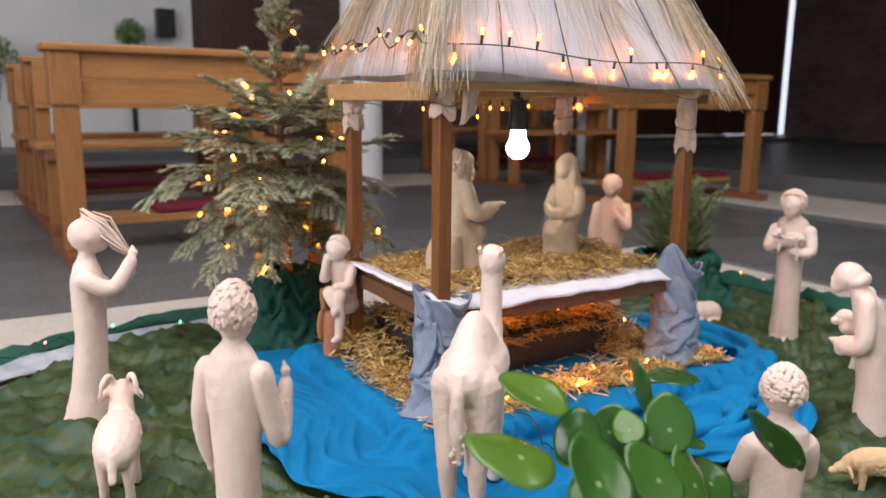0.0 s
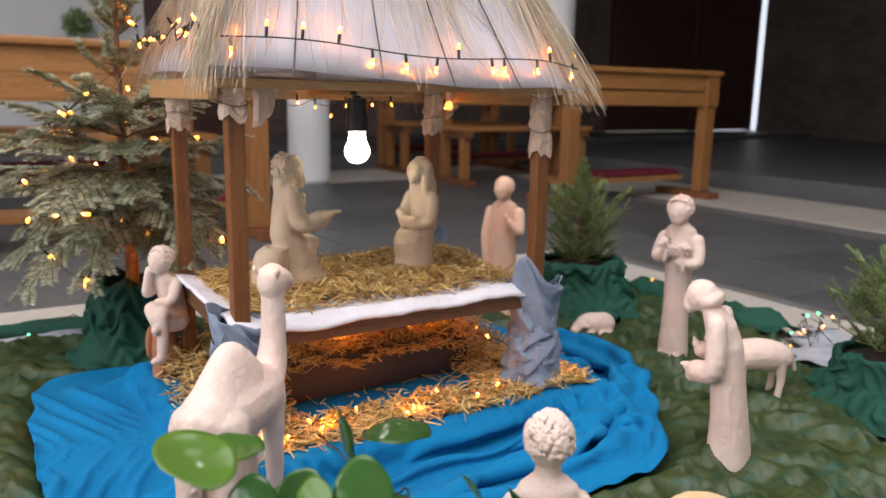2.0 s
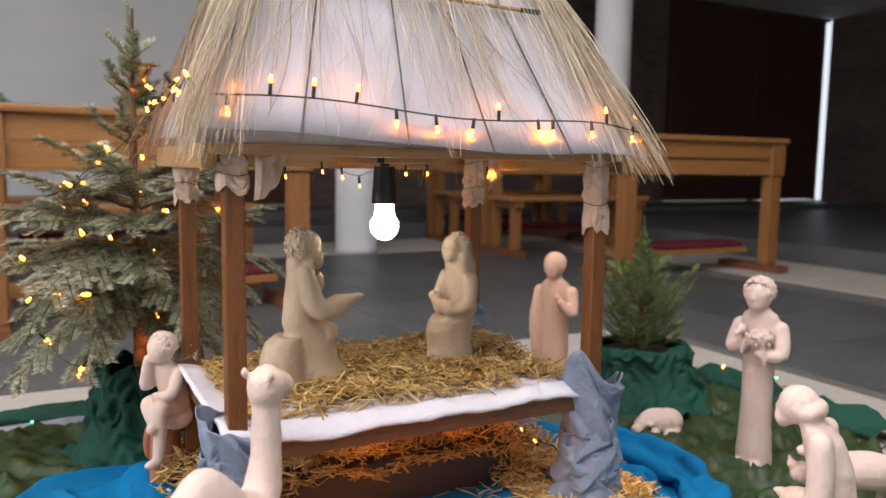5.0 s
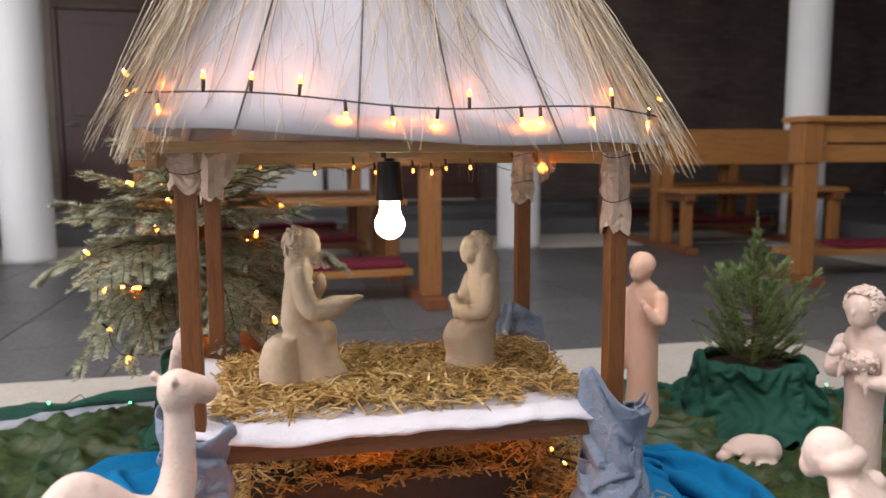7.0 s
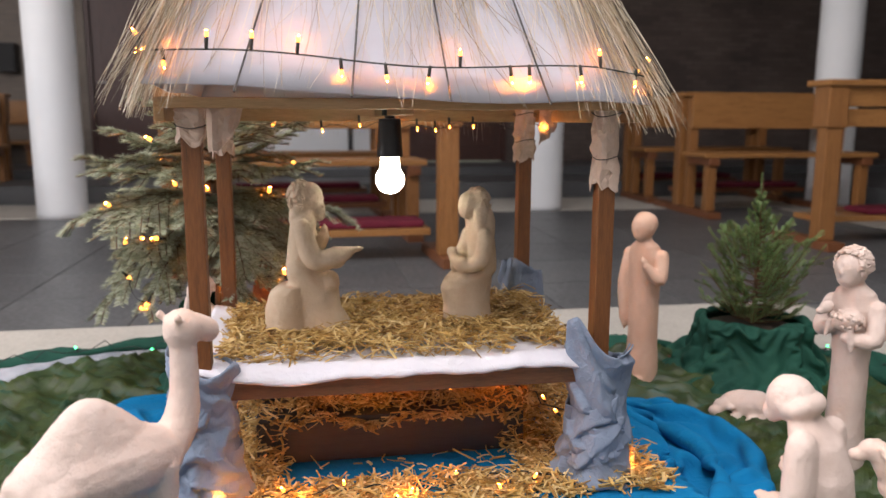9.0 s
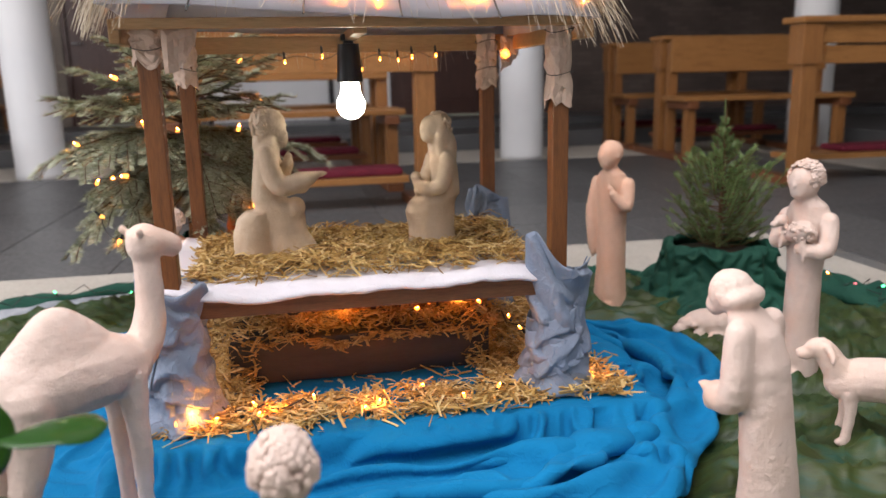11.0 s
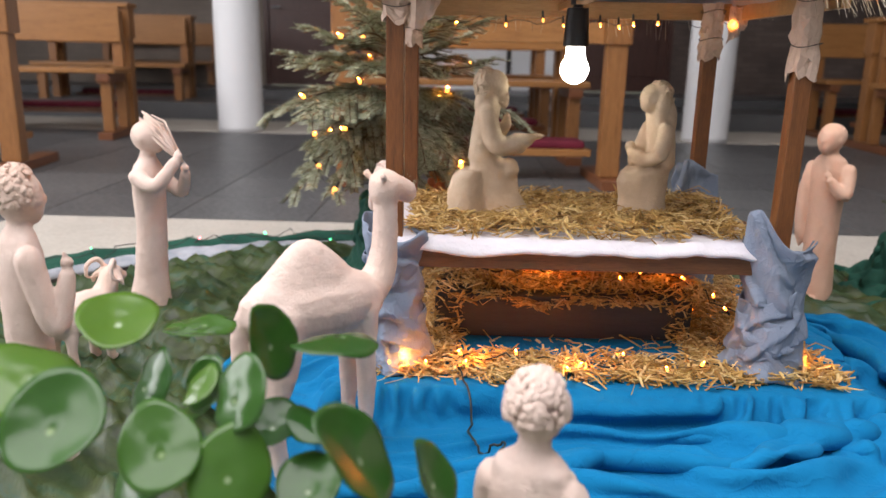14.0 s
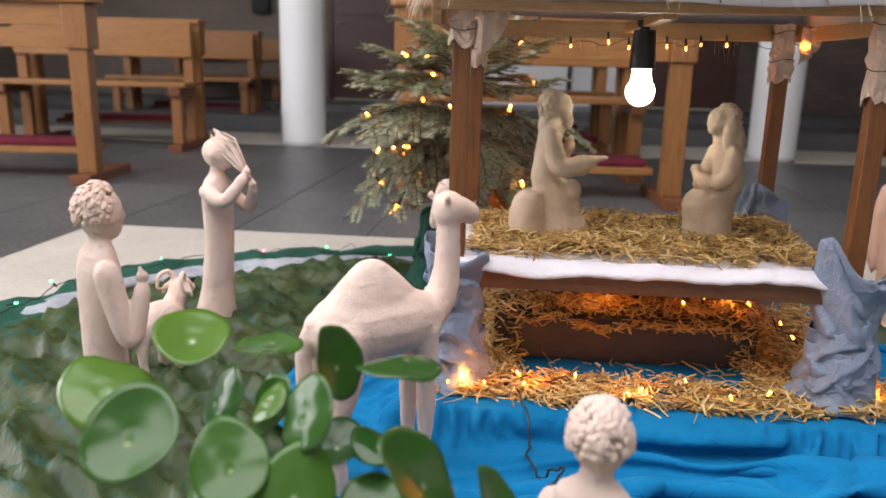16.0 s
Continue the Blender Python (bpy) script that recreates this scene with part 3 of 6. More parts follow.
def polar_sheet(name, edge, height, na, nr, material, label, category, m, thick=0.003):
    bm = bmesh.new()
    rings = [[bm.verts.new((0, 0, height(0, 0)))]]
    for j in range(1, nr + 1):
        ring = []
        for i in range(na):
            a = 2 * math.pi * i / na
            wob = 1 + 0.018 * noise.noise(Vector((math.cos(a) * 5, math.sin(a) * 5, 1.0))) + 0.010 * noise.noise(Vector((math.cos(a) * 16, math.sin(a) * 16, 2.0)))
            r = loop_radius(edge, a) * wob * j / nr
            u, v = r * math.cos(a), r * math.sin(a)
            z = height(u, v)
            if j == nr:
                z = max(0.004, z * 0.55)
            ring.append(bm.verts.new((u, v, z)))
        rings.append(ring)
    for i in range(na):
        bm.faces.new((rings[0][0], rings[1][i], rings[1][(i + 1) % na]))
    for a, c in zip(rings[1:], rings[2:]):
        for i in range(na):
            bm.faces.new((a[i], c[i], c[(i + 1) % na], a[(i + 1) % na]))
    ob = thing(name, bm, material, label, category, smooth=True, m=m)
    so = ob.modifiers.new("thickness", "SOLIDIFY")
    so.thickness, so.offset = thick, -1.0
    return ob



# long tucks of the blue cloth: distance from the base, slope, where they run (u - v), spare cloth, half width
BLUE_FOLDS = (
    (0.02, 0.05, 0.25, 1.00, 1.3, 0.020), (0.24, -0.16, 0.28, 1.25, 2.6, 0.022), (0.40, -0.24, 0.30, 1.10, 1.8, 0.020),
    (0.10, 0.07, 0.62, 1.25, 1.9, 0.018), (0.29, 0.02, -0.15, 0.55, 1.8, 0.018), (0.16, 0.10, 0.80, 1.30, 1.6, 0.020),
    (0.12, -0.25, -0.75, -0.15, 0.7, 0.022), (0.12, 0.25, -1.15, -0.55, 0.8, 0.024), (0.36, 0.12, -0.40, 0.15, 1.4, 0.020),
)


def blue_cloth():
    """A round sheet with spare cloth along some lines, so that it lies in tucks there."""
    NA, NR = 300, 66
    P = np.zeros((NR, NA, 3))
    for i in range(NA):
        a = 2 * math.pi * i / NA
        c, s = math.cos(a), math.sin(a)
        R = loop_radius(BLUE_EDGE, a) * (1 + 0.018 * noise.noise(Vector((c * 5, s * 5, 1.0))) + 0.010 * noise.noise(Vector((c * 16, s * 16, 2.0))))
        inner = 0.26
        for j in range(NR):
            r = inner + (R - inner) * j / (NR - 1)
            P[j, i] = (r * c, r * s, 0)
    u, v = P[:, :, 0], P[:, :, 1]
    P[:, :, 2] = blue_base(u, v) + 0.001
    flat = P.copy().reshape(-1, 3)
    row = np.zeros((NR, NA))
    row[:-1] = np.linalg.norm(P[1:] - P[:-1], axis=2)
    row[-1] = row[-2]
    colr = np.linalg.norm(np.roll(P, -1, axis=1) - P, axis=2)
    d = np.hypot(np.maximum(np.maximum(TRAY[0] - u, u - TRAY[1]), 0), np.maximum(np.maximum(TRAY[2] - v, v - TRAY[3]), 0))
    out = np.clip((d - 0.010) / 0.02, 0, 1)
    along = u - v

    def field(scale, z):
        return np.array([[noise.noise(Vector((x * scale, y * scale, z))) for x, y in zip(ru, rv)] for ru, rv in zip(u, v)])

    n1, n2 = field(3.5, 6.0), field(9.0, 16.0)
    spare, lift = np.zeros((NR, NA)), np.zeros((NR, NA))
    for k, (a0, slope, lo, hi, amp, wide) in enumerate(BLUE_FOLDS):
        win = np.clip((along - lo) / 0.15, 0, 1) * np.clip((hi - along) / 0.18, 0, 1)
        x = (d - a0 - slope * along - 0.05 * n1 - 0.015 * n2) / wide
        band = np.exp(-x * x) * win
        spare += amp * band
        lift = np.maximum(lift, 0.012 * band)
    row = row * (1 + out * (0.035 + 0.12 * np.maximum(0, n1) + spare))
    colr = colr * (1 + out * (0.02 + 0.05 * np.maximum(0, -n1)))
    P[:, :, 2] += out * (lift + 0.006 * np.maximum(0, n2))
    free = np.ones((NR, NA))
    free[0] = 0
    free[d < 0.004] = 0

    def collide(Y):
        Y = Y.copy()
        g = blue_base(Y[:, 0], Y[:, 1])
        Y[:, 2] = np.clip(Y[:, 2], g, g + 0.05)
        low = (Y[:, 2] - g)[:, None] < 0.001
        Y[:, :2] = np.where(low, Y[:, :2] * 0.97 + flat[:, :2] * 0.03, Y[:, :2])
        # the hem keeps its line
        Y[-NA:, :2] = Y[-NA:, :2] * 0.6 + flat[-NA:, :2] * 0.4
        return Y

    Q = settle(P, row, colr, True, free, collide, lambda X: np.array((0, 0, -0.0004)), 64, 4, 0.5, 3)
    bm = grid_mesh(Q, True)
    # the flat middle
    bm.verts.ensure_lookup_table()
    ring = [bm.verts[i] for i in range(NA)]
    for k in (0.75, 0.5, 0.25):
        nxt = [bm.verts.new((p[0] * k, p[1] * k, p[2])) for p in Q[0]]
        for i in range(NA):
            bm.faces.new((nxt[i], nxt[(i + 1) % NA], ring[(i + 1) % NA], ring[i]))
        ring = nxt
        bm.verts.ensure_lookup_table()
    mid = bm.verts.new((0, 0, ring[0].co.z))
    for i in range(NA):
        bm.faces.new((mid, ring[(i + 1) % NA], ring[i]))
    bmesh.ops.recalc_face_normals(bm, faces=bm.faces)
    if mid.normal.z < 0 or mid.link_faces[0].normal.z < 0:
        bmesh.ops.reverse_faces(bm, faces=bm.faces)
    ob = thing("blue_cloth", bm, M_BLUE, "bright blue cotton cloth draped over the low base in folds", "cloth", smooth=True, m=HALL)
    so = ob.modifiers.new("thickness", "SOLIDIFY")
    so.thickness, so.offset = 0.003, -1.0
    su = ob.modifiers.new("soften", "SUBSURF")
    su.levels = su.render_levels = 1
    return Q.reshape(-1, 3)


BLUE = blue_cloth()


def blue_height(u, v):
    """Top of the blue cloth."""
    d = (BLUE[:, 0] - u) ** 2 + (BLUE[:, 1] - v) ** 2
    if d.min() > 0.02 ** 2:
        return float(blue_base(np.array([u]), np.array([v]))[0])
    return float(BLUE[d < 0.019 ** 2 + d.min(), 2].max())


GREEN_EDGE = ((0, 1.22), (20, 1.40), (40, 1.62), (52, 1.72), (66, 1.42), (90, 1.12), (112, 1.0), (140, 1.16), (165, 1.32), (190, 1.42), (215, 1.50), (240, 1.65), (270, 1.70), (300, 1.70), (330, 1.55), (345, 1.30))
GC = (0.2, 1.85)


def green_height(x, y):
    """Wrinkled, but pressed flat where the blue cloth lies on it."""
    z = green_ground(x + GC[0], y + GC[1])
    q = HALL.inverted() @ Vector((x + GC[0], y + GC[1], 0))
    r = math.hypot(q.x, q.y) / loop_radius(BLUE_EDGE, math.atan2(q.y, q.x) % (2 * math.pi))
    return min(z, 0.010 + 0.04 * max(0.0, r - 1.0) / 0.06 if r > 1.0 else 0.008)


polar_sheet("green_cloth", GREEN_EDGE, green_height, 420, 190, M_GREEN, "shiny olive green taffeta cloth spread in wrinkles over the slab", "cloth", pose(GC[0], GC[1], -0.006))


def rolled_strip(name, pts, width, height, material, label, seed=0.0, n=14):
    """A loosely bunched length of cloth lying along a line."""
    path = smooth_path([(x, y, 0) for x, y in pts], n)
    bm = bmesh.new()
    rows = []
    K = 22
    for i, p in enumerate(path):
        d = (path[min(i + 1, len(path) - 1)] - path[max(i - 1, 0)]).normalized()
        s = Vector((-d.y, d.x, 0))
        row = []
        for k in range(K + 1):
            t = k / K * 2 - 1
            q = p + s * (t * width * (0.42 + 0.55 * noise.noise(Vector((p.x * 5, p.y * 5, seed + 3)))) + 0.03 * noise.noise(Vector((p.x * 4, p.y * 4, seed + 8))))
            dome = math.sqrt(max(0.0, 1 - t * t))
            n5 = noise.noise(Vector((q.x * 7, q.y * 5.5, seed)))
            f = max(0.0, 1 - 2.2 * abs(n5)) ** 1.2
            z = 0.006 + dome * height * (0.30 + 0.75 * f + 0.30 * noise.noise(Vector((q.x * 14, q.y * 14, seed))))
            row.append(bm.verts.new((q.x, q.y, max(0.003, z))))
        rows.append(row)
    for a, c in zip(rows, rows[1:]):
        for k in range(K):
            bm.faces.new((a[k], a[k + 1], c[k + 1], c[k]))
    ob = thing(name, bm, material, label, "cloth", smooth=True)
    so = ob.modifiers.new("thickness", "SOLIDIFY")
    so.thickness, so.offset = 0.003, -1.0
    return ob


LEFT_RIM = ((-1.00, 0.95), (-1.22, 1.30), (-1.33, 1.62), (-1.24, 2.0), (-1.0, 2.36), (-0.62, 2.62))
rolled_strip("white_cloth", LEFT_RIM, 0.10, 0.022, M_SHEET, "white cloth strip lying along the green cloth's edge", 4.0)
rolled_strip("green_edging", [(x - 0.065 - 0.012 * k, y + 0.035 + 0.010 * k) for k, (x, y) in enumerate(LEFT_RIM)], 0.15, 0.026, M_TEAL, "dark green cloth bunched along the stone slab", 6.0)
rolled_strip("green_edging", ((1.62, 2.60), (1.52, 2.85), (1.42, 3.05), (1.25, 3.25), (1.02, 3.30), (0.8, 3.2), (0.5, 3.05)), 0.17, 0.055, M_TEAL, "dark green cloth bunched along the stone slab", 9.0)
rolled_strip("white_cloth", ((1.52, 2.28), (1.66, 2.44), (1.74, 2.66)), 0.20, 0.022, M_SHEET, "white cloth lying in folds beside the green cloth", 14.0)

# ---- the stable ----
stable = empty("nativity_stable", HALL.copy(), "dark wooden model stable with a raffia and white card hip roof", "stable")
PU, PV = 0.367, 0.233
POSTS = {"fl": (-PU, -PV), "fr": (PU + 0.012, -PV), "br": (PU - 0.012, PV + 0.01), "bl": (-PU, PV)}
for key, (u, v) in POSTS.items():
    bm = boxes((u - 0.0165, u + 0.0165, v - 0.0165, v + 0.0165, 0.12, 0.808), bevel=0.003)
    post = part("post", bm, M_POST, stable)
    # two wires bind the paper at the top
    bm = bmesh.new()
    SEG, N = 20, 13
    low = {"fl": 0.742, "fr": 0.655, "br": 0.683, "bl": 0.697}[key]
    sd = {"fl": 1, "fr": 2, "br": 3, "bl": 4}[key] * 7.7
    rings = []
    rj = random.Random(int(sd))
    for j in range(N + 1):
        t = j / N
        z = low + (0.812 - low) * t
        ring = []
        for i in range(SEG):
            a = 2 * math.pi * i / SEG
            c, s = math.cos(a), math.sin(a)
            sq = 0.0232 / max(abs(c), abs(s)) ** 0.55
            pinch = 0.004 * (math.exp(-((t - 0.36) / 0.06) ** 2) + math.exp(-((t - 0.86) / 0.06) ** 2))
            r = sq + 0.006 * noise.noise(Vector((c * 1.6, s * 1.6, z * 16 + sd))) + 0.004 * abs(noise.noise(Vector((c * 3.2, s * 3.2, z * 45 + sd)))) - pinch
            zz = z + 0.020 * noise.noise(Vector((c * 1.1, s * 1.1, sd))) * max(0.0, 1 - 1.6 * t)
            ring.append(bm.verts.new((u + r * c + rj.gauss(0, 0.0013), v + r * s + rj.gauss(0, 0.0013), zz + rj.gauss(0, 0.0025))))
        rings.append(ring)
    for a_, c_ in zip(rings, rings[1:]):
        for i in range(SEG):
            bm.faces.new((a_[i], a_[(i + 1) % SEG], c_[(i + 1) % SEG], c_[i]))
    bmesh.ops.triangulate(bm, faces=bm.faces)
    wrap = part("paper_wrap", bm, M_PAPER, post, "crumpled brown paper tied round the post")
    so = wrap.modifiers.new("thickness", "SOLIDIFY")
    so.thickness = 0.0015
    for t in (0.36, 0.86):
        z = low + (0.812 - low) * t
        bm = bmesh.new()
        tube(bm, [(u + 0.0262 * math.cos(a) / max(abs(math.cos(a)), abs(math.sin(a))) ** 0.5, v + 0.0262 * math.sin(a) / max(abs(math.cos(a)), abs(math.sin(a))) ** 0.5, z + 0.004 * math.sin(a * 2 + sd)) for a in [2 * math.pi * k / 24 for k in range(25)]], 0.0009, 5)
        part("binding_wire", bm, M_WIRE, post)
    # loose flap of paper
    if key in ("br", "fl"):
        vs, fs = [], []
        K = 7
        for j in range(K):
            for i in range(K):
                a, b_ = i / (K - 1), j / (K - 1)
                bulge = 0.018 * noise.noise(Vector((a * 3, b_ * 3, sd)))
                vs.append((u + 0.03 + 0.06 * a * (1 - 0.3 * b_), v - 0.025 + bulge + 0.01 * a, 0.805 - 0.085 * b_ * (1 - 0.35 * a) + 0.012 * noise.noise(Vector((a * 4, b_ * 2, sd + 4)))))
        for j in range(K - 1):
            for i in range(K - 1):
                fs.append((j * K + i, j * K + i + 1, (j + 1) * K + i + 1, (j + 1) * K + i))
        fl = raw("paper_flap", vs, fs, M_PAPER, post)
        so = fl.modifiers.new("thickness", "SOLIDIFY")
        so.thickness = 0.0012
    # caster under each post
    bm = lathe([(0.0125, -0.011), (0.026, -0.012), (0.030, -0.006), (0.030, 0.006), (0.026, 0.012), (0.0125, 0.011)], 28)
    bmesh.ops.transform(bm, verts=bm.verts, matrix=pose(u - 0.012, v - 0.012, 0.095, 90, 0, 20))
    wheel = part("caster_wheel", bm, M_RUBBER, stable, "black rubber caster wheel")
    bm = boxes((u - 0.02, u + 0.012, v - 0.03, v - 0.026, 0.085, 0.119), (u - 0.02, u + 0.012, v + 0.003, v + 0.007, 0.085, 0.119))
    part("caster_fork", bm, M_STEEL, wheel)

for a in ((-PU + 0.0175, PU - 0.012, -PV - 0.016, -PV + 0.008, 0.278, 0.316), (-PU + 0.0175, PU - 0.036, PV - 0.008, PV + 0.016, 0.278, 0.316)):
    part("apron_rail", boxes(a, bevel=0.002), M_APRON, stable)
for u in (-PU, PU):
    part("apron_rail", boxes((u - 0.010, u + 0.010, -PV + 0.024, PV - 0.024, 0.278, 0.316), bevel=0.002), M_APRON, stable)
part("shelf_board", boxes((-PU + 0.0, PU - 0.0, -PV + 0.0, PV - 0.0, 0.3175, 0.3245)), M_APRON, stable)
for a in ((-0.41, 0.41, -PV - 0.052, -PV - 0.034, 0.797, 0.815), (-0.41, 0.41, PV + 0.046, PV + 0.064, 0.775, 0.815)):
    part("eave_beam", boxes(a, bevel=0.002), M_BEAM, stable)
for u in (-PU - 0.045, PU + 0.06):
    part("eave_beam", boxes((u - 0.009, u + 0.009, -PV - 0.032, PV + 0.044, 0.775, 0.815), bevel=0.002), M_BEAM, stable)
part("lamp_batten", boxes((-0.012, 0.012, -PV - 0.030, PV + 0.042, 0.788, 0.806), bevel=0.002), M_BEAM, stable)

# hip roof of white card
EU, EV, EZ, RU, RZ = 0.425, 0.325, 0.820, 0.20, 1.40
EAVE = [Vector(p) for p in ((-EU, -EV, EZ + 0.013), (EU, -EV, EZ - 0.013), (EU, EV, EZ - 0.013), (-EU, EV, EZ + 0.013))]
RIDGE = [Vector((-RU, 0, RZ)), Vector((RU, 0, RZ))]
FACES = {"front": (EAVE[0], EAVE[1], RIDGE[1], RIDGE[0]), "right": (EAVE[1], EAVE[2], RIDGE[1], RIDGE[1]), "back": (EAVE[2], EAVE[3], RIDGE[0], RIDGE[1]), "left": (EAVE[3], EAVE[0], RIDGE[0], RIDGE[0])}


def roof_point(face, s, t):
    """s along the eave 0-1, t up the slope 0-1."""
    a, b_, c, d = FACES[face]
    return (a.lerp(b_, s)).lerp(d.lerp(c, s), t)


def roof_normal(face):
    a, b_, c, d = FACES[face]
    return (b_ - a).cross((c + d) / 2 - a).normalized()


for face in FACES:
    bm = bmesh.new()
    n = roof_normal(face)
    NS, NT = 26, 14
    grid = []
    for j in range(NT + 1):
        row = []
        for i in range(NS + 1):
            p = roof_point(face, i / NS, j / NT)
            p = p + n * (0.006 * noise.noise(Vector((p.x * 7, p.y * 7, p.z * 4))))
            if j == 0:
                p = p + Vector((0, 0, 0.008 * noise.noise(Vector((p.x * 5, p.y * 5, 9)))))
            row.append(bm.verts.new(p))
        grid.append(row)
    for a_, c_ in zip(grid, grid[1:]):
        for i in range(NS):
            if (a_[i].co - a_[i + 1].co).length > 1e-5 and (c_[i].co - c_[i + 1].co).length > 1e-5:
                bm.faces.new((a_[i], a_[i + 1], c_[i + 1], c_[i]))
            elif (a_[i].co - a_[i + 1].co).length > 1e-5:
                bm.faces.new((a_[i], a_[i + 1], c_[i]))
    ob = part("roof_card", bm, M_CARD, stable, "white card roof slope", smooth=True)
    so = ob.modifiers.new("thickness", "SOLIDIFY")
    so.thickness, so.offset = 0.004, -1

rng = random.Random(11)


def strand(verts, faces, pts, w):
    """A thin three-sided fibre."""
    base = len(verts)
    m = len(pts)
    for i, p in enumerate(pts):
        d = (pts[min(i + 1, m - 1)] - pts[max(i - 1, 0)]).normalized()
        s = d.cross(Vector((0.31, 0.5, 0.81))).normalized()
        o = d.cross(s)
        ww = w * (1 - 0.6 * i / (m - 1))
        for k in range(3):
            a = 2 * math.pi * k / 3
            verts.append(tuple(p + s * ww * math.cos(a) + o * ww * math.sin(a)))
    for i in range(m - 1):
        for k in range(3):
            a, b_ = base + i * 3 + k, base + i * 3 + (k + 1) % 3
            faces.append((a, b_, b_ + 3, a + 3))


def thatch(face, count, lo=0.0, hi=1.0, over=0.05, wild=1.0, lift=0.012):
    verts, faces = [], []
    n = roof_normal(face)
    clumps = [lo + (hi - lo) * rng.random() for _ in range(max(6, int(26 * (hi - lo))))]
    for _ in range(count):
        s0 = rng.choice(clumps) + rng.gauss(0, 0.022)
        s1 = min(1.05, max(-0.06, s0 + rng.gauss(0, 0.085) * wild))
        t0, t1 = rng.uniform(0.75, 1.02), -rng.uniform(-0.12, over / 0.5)
        if s1 < 0.06 or s1 > 0.94:
            t1 = rng.uniform(-0.06, 0.06)
        elif face == "front" and rng.random() < 0.55:
            t1 = rng.uniform(0.04, 0.30)
        if rng.random() < 0.22:
            t0 = rng.uniform(0.35, 0.8)
        up = rng.uniform(0.002, lift)
        ph, amp = rng.uniform(0, 6), rng.uniform(0.0, 0.022) * wild
        K = 8
        pts = []
        for i in range(K):
            q = i / (K - 1)
            p = roof_point(face, s0 + (s1 - s0) * q ** 1.4, t0 + (t1 - t0) * q)
            bow = up + 0.010 * math.sin(q * math.pi) * rng.uniform(0.5, 1.5)
            side = (FACES[face][1] - FACES[face][0]).normalized()
            s_out = max(0.0, -(t0 + (t1 - t0) * q))
            pts.append(p + Vector((0, 0, -0.25 * s_out)) + n * bow + side * amp * math.sin(q * 4 + ph) + Vector((0, 0, -0.006 * q * q)))
        strand(verts, faces, pts, rng.uniform(0.0005, 0.0012))
    ob = raw("thatch", verts, faces, M_RAFFIA, stable)
    return tagged(ob, "sparse raffia fibres hanging down the roof", kind="stuff")


thatch("front", 230, 0.10, 0.98, 0.010, 1.3, 0.010)
thatch("front", 110, -0.06, 0.03, 0.05, 0.6, 0.030)
thatch("front", 150, 0.94, 1.02, 0.03, 0.6, 0.024)
thatch("left", 520, 0.0, 1.0, 0.02, 0.6, 0.016)
thatch("left", 160, 0.86, 1.0, 0.035, 0.5, 0.026)
thatch("right", 420, 0.0, 1.0, 0.02, 0.6, 0.016)
thatch("back", 350)
# dark ties over the front slope and the laths that hold the fibres
nf = roof_normal("front")
for s in (0.17, 0.385, 0.575, 0.775):
    bm = bmesh.new()
    tube(bm, [roof_point("front", s + 0.02 * t * (1 if s < 0.5 else -1), t) + nf * 0.009 for t in (-0.02, 0.1, 0.25, 0.4, 0.6, 0.8, 1.0)], 0.0018, 6)
    part("tie_string", bm, M_WIRE, stable, "dark string over the thatch")
bm = bmesh.new()
tube(bm, [roof_point("front", s, 0.47) + nf * 0.013 for s in (0.1, 0.3, 0.5, 0.7, 0.86)], 0.0042, 8)
part("roof_lath", bm, M_BEAM, stable)
bm = bmesh.new()
tube(bm, [roof_point("front", s, 0.47) + nf * 0.013 for s in (0.83, 0.9)], 0.0052, 8)
part("lath_tape", bm, M_BLACK, stable, "black tape on the lath's end")
bm = bmesh.new()
tube(bm, [RIDGE[0] + Vector((-0.03, 0, 0.006)), RIDGE[1] + Vector((0.03, 0, 0.006))], 0.012, 10)
part("ridge_pole", bm, M_BEAM, stable)

# low base board with a raised step at its back
thing("base_board", boxes((TRAY[0] + 0.01, TRAY[1] - 0.01, TRAY[2] + 0.01, TRAY[3] - 0.01, 0.018, TRAY_Z), bevel=0.003), M_RISER, "dark base board under the blue cloth", "board", m=HALL)
step_box = empty("back_step", HALL.copy(), "dark wooden step box at the back under the stable", "box")
B0, B1 = TRAY_Z + 0.026, 0.176
part("top_panel", boxes((-0.29, 0.27, -0.10, 0.32, B1 - 0.012, B1), bevel=0.003), M_RISER, step_box)
part("front_panel", boxes((-0.29, 0.27, -0.098, -0.086, B0, B1 - 0.0125), bevel=0.001), M_RISER, step_box)
part("rear_panel", boxes((-0.29, 0.27, 0.306, 0.318, B0, B1 - 0.0125), bevel=0.001), M_RISER, step_box)
for u in (-0.288, 0.256):
    part("side_panel", boxes((u, u + 0.012, -0.0855, 0.3055, B0, B1 - 0.0125), bevel=0.001), M_RISER, step_box)

# pendant bulb
lamp = empty("pendant_lamp", HALL @ pose(-0.005, -0.012, 0.039), "white opal light bulb in a black hanging holder", "lamp")
part("bulb", lathe([(0.0305 * math.sin(radians(q)), 0.6175 - 0.0305 * math.cos(radians(q))) for q in (3, 15, 30, 45, 60, 75, 90, 105, 120, 132)] + [(0.0205, 0.648), (0.0195, 0.664)], 36), M_BULB, lamp, "glowing opal bulb", smooth=True)
part("holder", lathe([(0.0215, 0.664), (0.027, 0.665), (0.0272, 0.671), (0.0235, 0.728), (0.0225, 0.742), (0.011, 0.743), (0.010, 0.7485), (0.016, 0.7495), (0.016, 0.762), (0.006, 0.763), (0.006, 0.768)], 30), M_BLACK, lamp)

